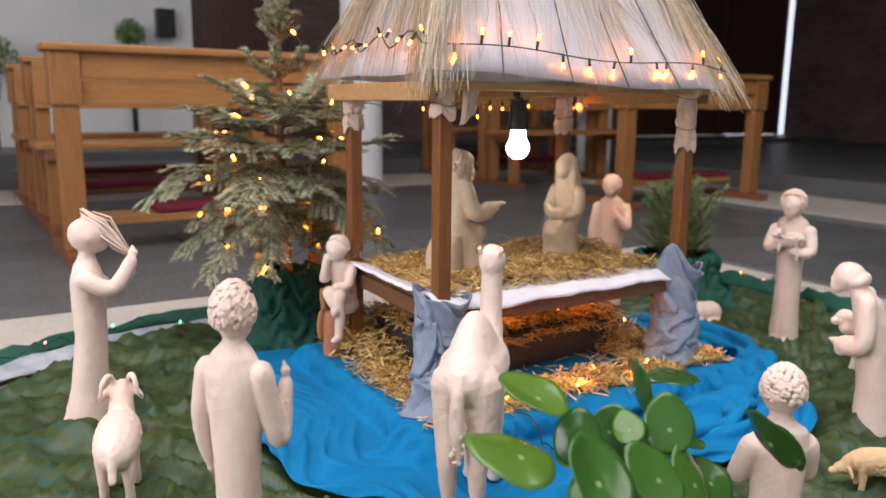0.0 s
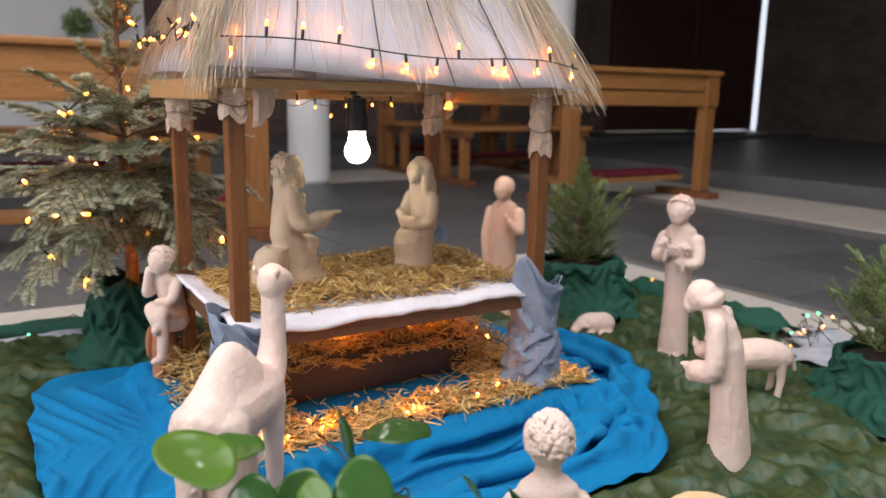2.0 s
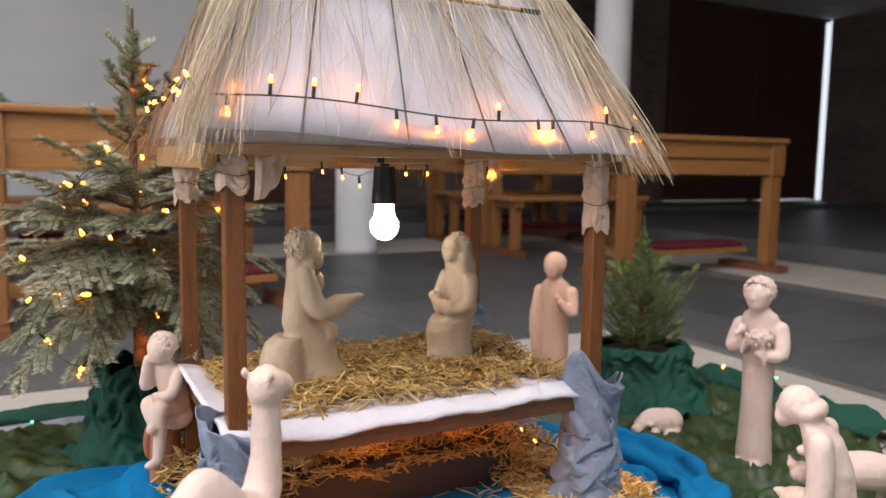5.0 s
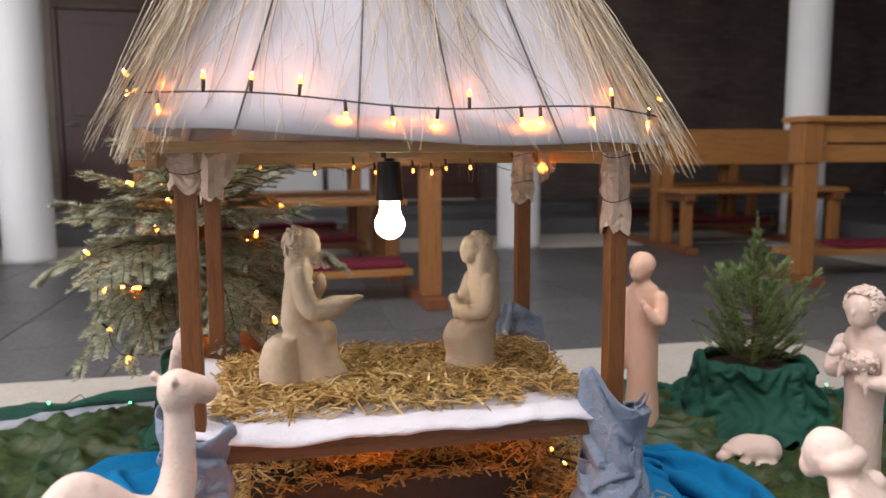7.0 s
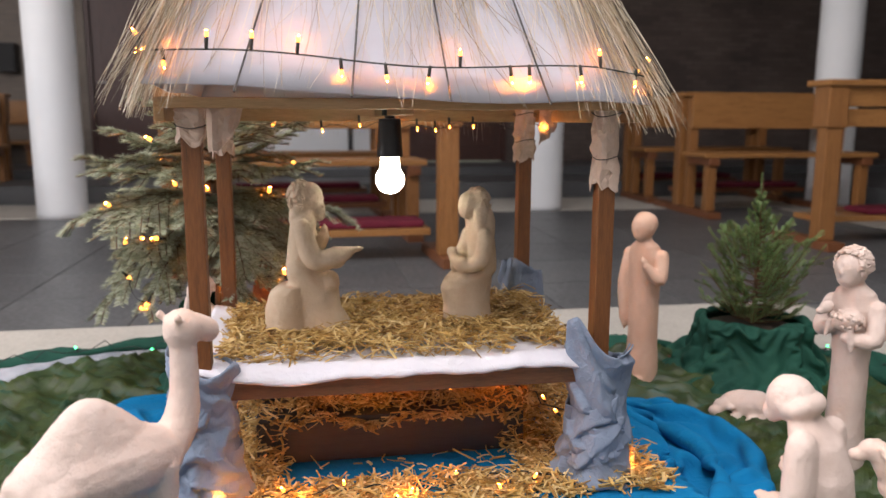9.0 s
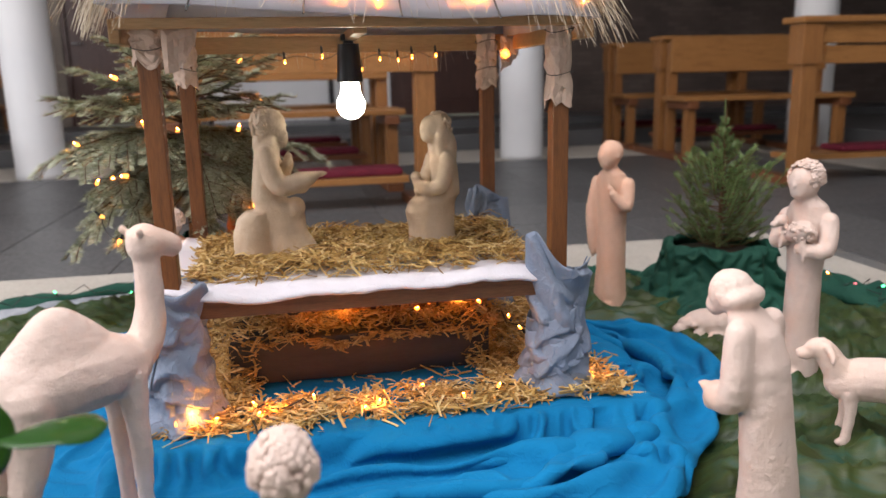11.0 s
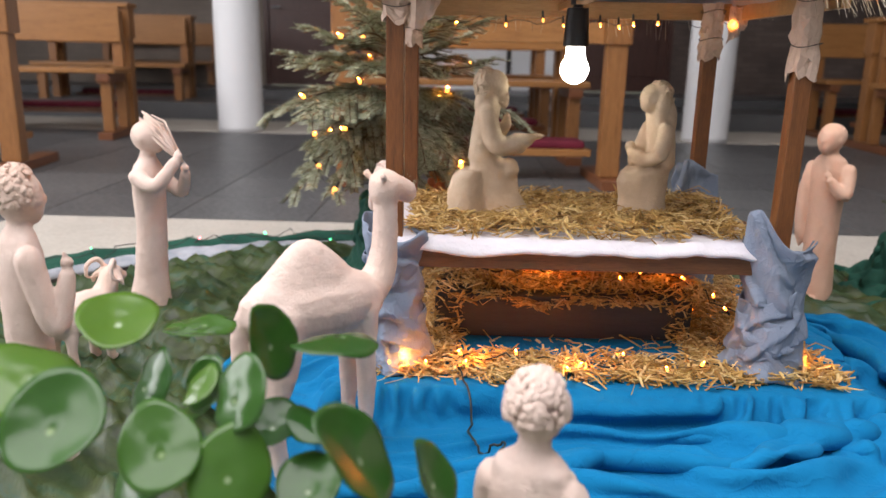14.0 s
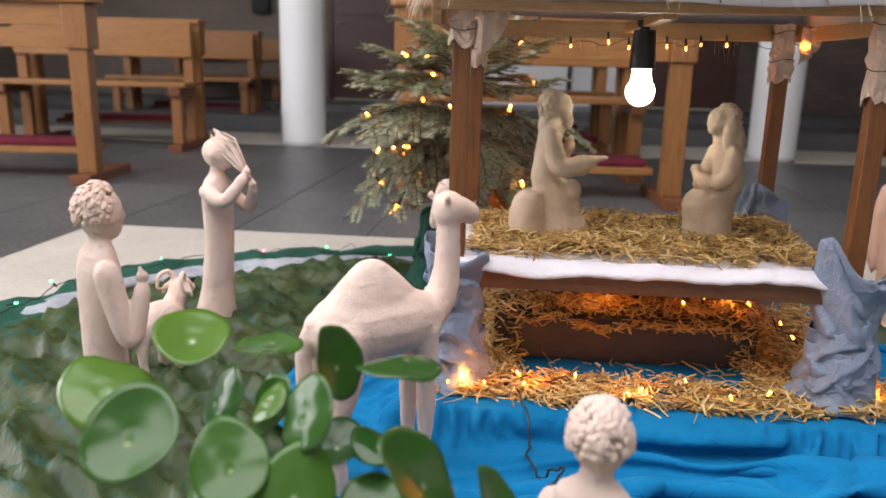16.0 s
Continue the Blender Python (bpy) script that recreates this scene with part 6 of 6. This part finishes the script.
def small_spruce(x, y, z0, h, r, seed, label):
    """A young spruce: upswept shoots of uneven length round a slender leader."""
    g = random.Random(seed)
    t = empty("small_spruce", pose(x, y, 0), label, "shrub", "small potted spruces")
    bm = bmesh.new()
    tube(bm, [(0, 0, z0 - 0.06), (0.004, 0, z0 + h * 0.5), (0.002, 0, z0 + h * 0.97)], [0.008, 0.005, 0.0015], 8)
    part("trunk", bm, M_BARK, t)
    verts, faces = [], []
    bb = bmesh.new()
    outline = ((0.0, 0.72), (0.12, 0.95), (0.3, 0.92), (0.5, 0.66), (0.66, 0.36), (0.8, 0.17), (1.0, 0.06))

    def reach(q):
        for (q0, r0), (q1, r1) in zip(outline, outline[1:]):
            if q <= q1:
                return r0 + (r1 - r0) * (q - q0) / (q1 - q0)
        return 0.05

    N = 120
    for k in range(N):
        q = ((k + 0.5) / N) ** 1.15
        a = k * 2.39996 + g.uniform(-0.4, 0.4)
        R = r * reach(q) * g.choice((0.55, 0.75, 0.9, 1.0, 1.12)) * g.uniform(0.92, 1.08)
        o = Vector((0, 0, z0 + h * 0.86 * q))
        d = Vector((math.cos(a), math.sin(a), 0))
        lift = g.uniform(0.25, 0.75) + 0.5 * q
        m = o + d * R * 0.55 + Vector((0, 0, R * 0.18 * lift))
        e = o + d * R + Vector((0, 0, R * lift))
        tube(bb, [o, m, e], [0.0020, 0.0015, 0.0007], 4)
        needles(verts, faces, o.lerp(m, 0.35), m, g, 0.012, 800, 0.0009, False)
        needles(verts, faces, m, e, g, 0.0125, 1300, 0.0009, False)
        for rep in range(5):
            o2 = o.lerp(m, 0.5).lerp(e, g.uniform(0.0, 0.85))
            side = Vector((-d.y, d.x, 0)) * g.choice((-1, 1)) * g.uniform(0.4, 0.9)
            e2 = o2 + (d * 0.6 + side + Vector((0, 0, g.uniform(0.1, 0.9)))).normalized() * R * g.uniform(0.22, 0.42)
            tube(bb, [o2, e2], [0.001, 0.0005], 3)
            needles(verts, faces, o2, e2, g, 0.0115, 1300, 0.0009, False)
    for q in range(8):
        zz = z0 + h * (0.76 + 0.03 * q)
        needles(verts, faces, Vector((0, 0, zz)), Vector((0.002, 0, zz + h * 0.032)), g, 0.012, 1700, 0.0009, False)
    part("branch_wood", bb, M_BARK, t, kind="stuff")
    tagged(raw("crown", verts, faces, M_NEEDLE_FRESH, t), "dense fresh green spruce needles", kind="stuff")
    return t


SPRUCES = ((0.955, 2.985, 0.165, 0.46, 0.185, 41), (1.585, 2.0, 0.15, 0.36, 0.16, 42))
for x, y, z0, h, r, sd in SPRUCES:
    small_spruce(x, y, z0, h, r, sd, "small bushy green spruce in a cloth-wrapped pot")
wrapped_pot(0.955, 2.985, 0.150, 0.195, 5.0, "spruce pot wrapped in gathered dark green cloth")
wrapped_pot(1.585, 2.0, 0.125, 0.155, 9.0, "spruce pot wrapped in gathered dark green cloth")

# ---- pilea plant ----
plant = empty("pilea_plant", pose(0.235, 0.93, 0), "pilea houseplant with round glossy green leaves", "houseplant")
part("pot", lathe([(0.042, 0.012), (0.050, 0.014), (0.056, 0.05), (0.060, 0.088), (0.063, 0.090), (0.063, 0.098), (0.058, 0.098), (0.055, 0.08), (0.03, 0.08)], 40), M_POT, plant, "dark grey plastic pot", smooth=True)
part("soil", lathe([(0.02, 0.07), (0.0545, 0.083), (0.03, 0.088), (0.01, 0.090)], 28), M_SOIL, plant)
bm = bmesh.new()
tube(bm, smooth_path([(0, 0, 0.07), (0.006, 0.003, 0.13), (0.0, 0.008, 0.225)], 5), 0.0055, 8)
part("stalk", bm, M_BARK, plant)


def leaf_mesh(seed, cup):
    g = random.Random(seed)
    bm = bmesh.new()
    SEG, N = 30, 7
    top = [[bm.verts.new((0, 0, 0.0))]]
    ph = g.uniform(0, 6)
    for j in range(1, N + 1):
        t = j / N
        ring = []
        for i in range(SEG):
            a = 2 * math.pi * i / SEG
            r = t * (1 + 0.06 * math.cos(a) + 0.025 * math.sin(3 * a + ph) + 0.10 * max(0.0, math.cos(a)) ** 12)
            z = cup * t * t + 0.07 * t * t * math.sin(2 * a + ph) + 0.03 * t ** 3 * math.sin(5 * a + 2 * ph) - 0.05 * math.exp(-(t / 0.2) ** 2)
            ring.append(bm.verts.new((r * math.cos(a) * 1.06 + 0.12, r * math.sin(a) * 0.93, z)))
        top.append(ring)
    top[0][0].co.x = 0.02
    for i in range(SEG):
        bm.faces.new((top[0][0], top[1][i], top[1][(i + 1) % SEG]))
    for a_, c_ in zip(top[1:], top[2:]):
        for i in range(SEG):
            bm.faces.new((a_[i], c_[i], c_[(i + 1) % SEG], a_[(i + 1) % SEG]))
    geo = bmesh.ops.extrude_face_region(bm, geom=list(bm.faces))
    bmesh.ops.translate(bm, verts=[q for q in geo["geom"] if isinstance(q, bmesh.types.BMVert)], vec=(0, 0, 0.016))
    bmesh.ops.recalc_face_normals(bm, faces=bm.faces)
    return mesh_of("leaf", bm, M_LEAF, True)


LEAF_MESHES = [leaf_mesh(k, c) for k, c in enumerate((0.10, -0.10, 0.18, -0.18, 0.02))]
# leaf place in the room, half width, heading of its face and how far it leans over
LEAVES = (
    (0.113, 0.906, 0.388, 0.052, 325, 19), (0.082, 0.822, 0.346, 0.060, 330, 20), (0.170, 0.785, 0.330, 0.055, 312, 42),
    (0.165, 0.893, 0.331, 0.040, 258, 60), (0.258, 0.839, 0.307, 0.048, 305, 45), (0.215, 0.930, 0.330, 0.034, 262, 66),
    (0.289, 0.905, 0.345, 0.042, 265, 62), (0.262, 0.985, 0.370, 0.046, 8, 76), (0.325, 1.030, 0.382, 0.052, 100, 7),
    (0.118, 1.018, 0.355, 0.050, 100, 5), (0.434, 0.920, 0.318, 0.058, 20, 55), (0.315, 0.868, 0.285, 0.048, 320, 55),
    (0.480, 0.975, 0.280, 0.042, 15, 62), (0.190, 0.860, 0.255, 0.045, 270, 45), (0.240, 0.930, 0.265, 0.042, 255, 50),
    (0.360, 0.930, 0.255, 0.040, 300, 30), (0.235, 0.905, 0.345, 0.026, 250, 40), (0.285, 0.960, 0.290, 0.034, 310, 25),
    (0.340, 0.965, 0.308, 0.030, 350, 20), (0.175, 0.955, 0.290, 0.038, 230, 35), (0.330, 0.850, 0.235, 0.032, 330, 60),
)
for k, (x, y, z, r, face, lean) in enumerate(LEAVES):
    lf = new("leaf", LEAF_MESHES[k % 5])
    lf.parent = plant
    lf.matrix_local = pose(x - 0.235, y - 0.93, z, 0, 0, face) @ pose(0, 0, 0, 0, lean, 0) @ pose(0, 0, 0, 0, 0, 180 + 25 * math.sin(k * 2.1)) @ Matrix.Diagonal((r * 0.89, r * 0.89, r * 0.89, 1))
    bm = bmesh.new()
    o = Vector((0.004 * math.cos(k), 0.004 * math.sin(k), 0.12 + 0.12 * (k % 5) / 5))
    e = lf.matrix_local @ Vector((0.02, 0, 0.0))
    tube(bm, smooth_path([o, o.lerp(e, 0.55) + Vector((0, 0, 0.018)), e], 6), [0.0024] * 6 + [0.0020] * 7, 7)
    part("leaf_stem", bm, M_STEM, plant, smooth=True)


# ---- fairy lights ----
BULB_MESHES = {}


def bulb_mesh(material, r):
    key = (material.name, r)
    if key not in BULB_MESHES:
        bm = lathe([(r * 0.75, 0.0), (r * 0.95, r * 0.8), (r * 0.9, r * 1.9), (r * 0.5, r * 2.7), (r * 0.1, r * 2.95)], 10)
        me = mesh_of("bulb", bm, material, True)
        if material is M_LED:
            core = bmesh.new()
            core.from_mesh(me)
            old = len(core.faces)
            ball(core, (0, 0, r * 3.0), r * 0.36, 1)
            core.faces.ensure_lookup_table()
            for f in core.faces[old:]:
                f.material_index = 1
            core.to_mesh(me)
            core.free()
            me.materials.append(M_FILAMENT)
        BULB_MESHES[key] = me
    return BULB_MESHES[key]


def sockets():
    if "socket" not in BULB_MESHES:
        BULB_MESHES["socket"] = mesh_of("socket", lathe([(0.0014, -0.020), (0.0030, -0.016), (0.0032, -0.001), (0.0026, 0.0)], 8), M_CABLE, True)
    return BULB_MESHES["socket"]


def light_string(cable, spots, label, r=0.0034, materials=(M_LED,), cable_r=0.0016):
    """spots: (place, direction) of each little bulb."""
    st = empty("fairy_lights", Matrix(), label, "fairy lights", "strings of fairy lights")
    bm = bmesh.new()
    tube(bm, cable, cable_r, 6)
    part("cable", bm, M_CABLE, st, "dark green cable", smooth=True)
    for k, (p, d) in enumerate(spots):
        q = Vector(d).normalized().to_track_quat("Z", "Y").to_matrix().to_4x4()
        so = new("socket", sockets())
        so.parent = st
        so.matrix_local = Matrix.Translation(p) @ q
        b_ = new("bulb", bulb_mesh(materials[k % len(materials)], r))
        b_.parent = so
    return st


def wander(pts, amp, seed, n=6):
    g = random.Random(seed)
    return [p + Vector((g.gauss(0, amp), g.gauss(0, amp), g.gauss(0, amp))) for p in smooth_path(pts, n)]


# along the eaves
H3 = HALL
rg = random.Random(5)
spots, cable = [], []
nf_w = (H3.to_3x3() @ roof_normal("front"))
for k in range(41):
    s = k / 40
    p = H3 @ (roof_point("front", s, 0.075 + 0.012 * math.sin(s * 9) - 0.03 * max(0, s - 0.9) * 5) + roof_normal("front") * 0.020)
    cable.append(p)
for k, s in enumerate((0.02, 0.10, 0.185, 0.275, 0.36, 0.45, 0.535, 0.60, 0.71, 0.75, 0.865, 0.905, 0.985)):
    p = H3 @ (roof_point("front", s, 0.075 + 0.012 * math.sin(s * 9)) + roof_normal("front") * 0.022)
    up = 1 if k in (1, 2, 3, 7, 11) else -1
    spots.append((p + Vector((0, 0, 0.018 * up)), (0.15 * rg.uniform(-1, 1), 0, up)))
light_string(cable, spots, "string of warm fairy lights along the stable's front eave")
for face, ss in (("left", (0.08, 0.2, 0.3, 0.42, 0.5, 0.62, 0.7, 0.8, 0.9, 0.97)), ("right", (0.03, 0.15, 0.3, 0.5, 0.7, 0.9))):
    n = roof_normal(face)
    cable = [H3 @ (roof_point(face, k / 24, 0.10 + 0.03 * math.sin(k)) + n * 0.034) for k in range(25)]
    spots = []
    for k, s in enumerate(ss):
        p = H3 @ (roof_point(face, s, 0.08 + 0.05 * rg.random()) + n * 0.042)
        spots.append((p, (rg.uniform(-1, 1), rg.uniform(-1, 1), rg.uniform(-0.6, 1))))
    light_string(cable, spots, "string of warm fairy lights caught in the roof's raffia")
# one hanging inside under the back eave
cable = [H3 @ Vector((-0.40 + 0.84 * k / 30, PV + 0.035, 0.775 - 0.018 * abs(math.sin(k * 0.9)))) for k in range(31)]
spots = [(H3 @ Vector((u, PV + 0.03, 0.759 + dz)), (0.1, 0, -1)) for u, dz in ((-0.14, 0.0), (-0.05, 0.012), (0.0, 0.0), (0.045, -0.022), (0.09, 0.004), (0.135, 0.0), (0.17, 0.008), (0.23, 0.01), (0.38, 0.0), (0.41, 0.004))]
light_string(cable, spots, "string of tiny warm lights under the rear eave", 0.0026, (M_LED,), 0.001)
# in the straw below
TZ = TRAY_Z + 0.038
pts = [H3 @ Vector(p) for p in ((-0.40, -0.20, TZ + 0.03), (-0.33, -0.24, TZ + 0.015), (-0.25, -0.26, TZ + 0.004), (-0.14, -0.27, TZ + 0.012), (-0.03, -0.25, TZ), (0.08, -0.28, TZ), (0.20, -0.24, TZ), (0.33, -0.27, TZ), (0.45, -0.25, TZ))]
STRAW_SPOTS = ((-0.37, -0.312), (-0.30, -0.30), (-0.23, -0.255), (-0.225, -0.295), (-0.12, -0.245), (-0.02, -0.31), (0.0, -0.29), (0.10, -0.235), (0.17, -0.30), (0.245, -0.27), (0.44, -0.285), (0.455, -0.22))
spots = [(H3 @ Vector((u, v, TZ + 0.006 * rg.random())), (rg.uniform(-0.7, 0.7), rg.uniform(-0.7, 0.7), 0.9)) for u, v in STRAW_SPOTS]
light_string(wander(pts, 0.004, 2), spots, "string of warm fairy lights lying in the straw")
pts = [H3 @ Vector(p) for p in ((-0.28, 0.02, 0.212), (-0.12, 0.0, 0.208), (0.04, 0.03, 0.210), (0.18, 0.0, 0.208), (0.28, -0.02, 0.19), (0.40, -0.05, 0.12), (0.45, -0.14, TZ))]
BACK_SPOTS = ((-0.12, -0.01, 0.214), (-0.01, 0.01, 0.214), (0.05, 0.03, 0.216), (0.12, -0.05, 0.204), (0.17, -0.02, 0.212), (0.27, -0.02, 0.200), (0.33, -0.05, 0.17), (0.35, -0.08, 0.15))
spots = [(H3 @ Vector(p), (rg.uniform(-0.5, 0.5), -0.6, 0.7)) for p in BACK_SPOTS]
light_string(wander(pts, 0.005, 3), spots, "string of warm fairy lights in the straw at the back")
# the cable that runs down over the blue cloth
bm = bmesh.new()
run = smooth_path([Vector((u, v, 0)) for u, v in ((-0.239, -0.29), (-0.209, -0.415), (-0.216, -0.463), (-0.204, -0.505), (-0.183, -0.523), (-0.156, -0.548), (-0.182, -0.599), (-0.189, -0.651), (-0.209, -0.731))], 14)
tube(bm, [H3 @ Vector((p.x, p.y, max(blue_height(p.x, p.y) + 0.005, TZ if p.y > -0.33 else 0))) for p in run], 0.0021, 6)
thing("power_cable", bm, M_CABLE, "thin black cable running down over the blue cloth", "cable", smooth=True)

# on the tree
T = Vector(TREE)
picks = sorted((p for p in (rg.choice(br[2:]) for br in tips * 2) if p.z < 0.80), key=lambda p: p.z)[::4]
picks = [p + Vector((0, 0, 0.012)) for p in picks] + [Vector((0.03, -0.02, 0.80)), Vector((0.06, -0.03, 0.90)), Vector((0.05, 0.0, 0.97))]
cable = smooth_path([T + p for p in sorted(picks, key=lambda p: round(p.z * 9) * 7 + math.atan2(p.y, p.x))], 5)
spots = [(T + p, (rg.uniform(-1, 1), rg.uniform(-1, 1), rg.uniform(-1, 1))) for p in picks]
light_string(cable, spots, "string of warm fairy lights wound round the fir tree", 0.0056, (M_LED,), 0.0011)
# along the cloths' edges
for line, mats, lab, sd in ((LEFT_RIM, (M_LED_GREEN, M_LED_RED, M_LED_GREEN), "string of coloured fairy lights along the white cloth", 7), (((1.46, 2.35), (1.60, 2.44), (1.66, 2.55), (1.80, 2.60)), (M_LED, M_LED_GREEN), "string of fairy lights lying on the white cloth", 8), (((1.50, 2.9), (1.38, 3.06), (1.2, 3.2), (0.95, 3.16), (0.7, 2.98)), (M_LED, M_LED_GREEN, M_LED_RED), "string of coloured fairy lights on the dark green edging", 9)):
    path = wander([Vector((x, y, 0.050)) for x, y in line], 0.024 if sd == 8 else 0.013, sd, 11)
    spots = [(p + Vector((0, 0, 0.012)), (rg.uniform(-1, 1), rg.uniform(-1, 1), rg.uniform(0, 1))) for p in path[2::5]]
    light_string(path, spots, lab, 0.0034, mats)

# the little lamps' light where they lie close together
for p in ((-0.34, -0.305), (-0.2, -0.28), (0.0, -0.30), (0.45, -0.25)):
    point("fairy_light_glow", H3 @ Vector((p[0], p[1], TZ + 0.022)), 0.26, (1.0, 0.30, 0.04), 0.006)
for p in ((-0.05, -0.02, 0.236), (0.22, -0.02, 0.228)):
    point("fairy_light_glow", H3 @ Vector(p), 0.26, (1.0, 0.30, 0.04), 0.006)
for s, t in ((0.03, 0.09), (0.275, 0.13), (0.58, 0.12), (0.725, 0.06), (0.89, 0.11)):
    point("fairy_light_glow", H3 @ (roof_point("front", s, t) + roof_normal("front") * 0.030), 0.042, (1.0, 0.26, 0.03), 0.008)
point("fairy_light_glow", H3 @ Vector((0.40, PV - 0.01, 0.765)), 0.10, (1.0, 0.32, 0.05), 0.008)
point("fairy_light_glow", H3 @ (roof_point("left", 0.75, 0.05) + roof_normal("left") * 0.05), 0.06, (1.0, 0.30, 0.05), 0.008)
for p in ((0.05, -0.05, 0.30), (-0.08, -0.10, 0.40), (0.07, 0.03, 0.48)):
    point("fairy_light_glow", T + Vector(p), 0.16, (1.0, 0.30, 0.04), 0.006)

# ---- floor tiles and pale kerb stones ----
TILE = 0.60
tm = mesh_of("tile", boxes((-TILE / 2 + 0.003, TILE / 2 - 0.003, -TILE / 2 + 0.003, TILE / 2 - 0.003, -0.02, 0.0), bevel=0.002), M_SLATE)
for i in range(-10, 11):
    for j in range(-5, 12):
        u, v = -2.1 + TILE * (i + 0.5), 1.42 + TILE * (j - 2 + 0.5)
        if v < 1.42 and -2.10 < u < 1.95:
            continue
        if u > 4.1 or v > 5.0 or u < -6.9:
            continue
        o = new("tile", tm)
        o.parent = floor
        o.matrix_local = pose(u, v, FLOOR_Z)
km = mesh_of("kerb_stone", boxes((-0.222, 0.222, -0.54, 0.54, -0.02, 0.0), bevel=0.003), M_PALE)
for i in range(26):
    o = new("kerb_stone", km)
    o.parent = floor
    o.matrix_local = pose(-6.7 + 0.45 * i, 5.62, FLOOR_Z + 0.002)
for i in range(25):
    o = new("kerb_stone", km)
    o.parent = floor
    o.matrix_local = pose(4.74, 4.75 - 0.45 * i, FLOOR_Z + 0.002, 0, 0, 90)
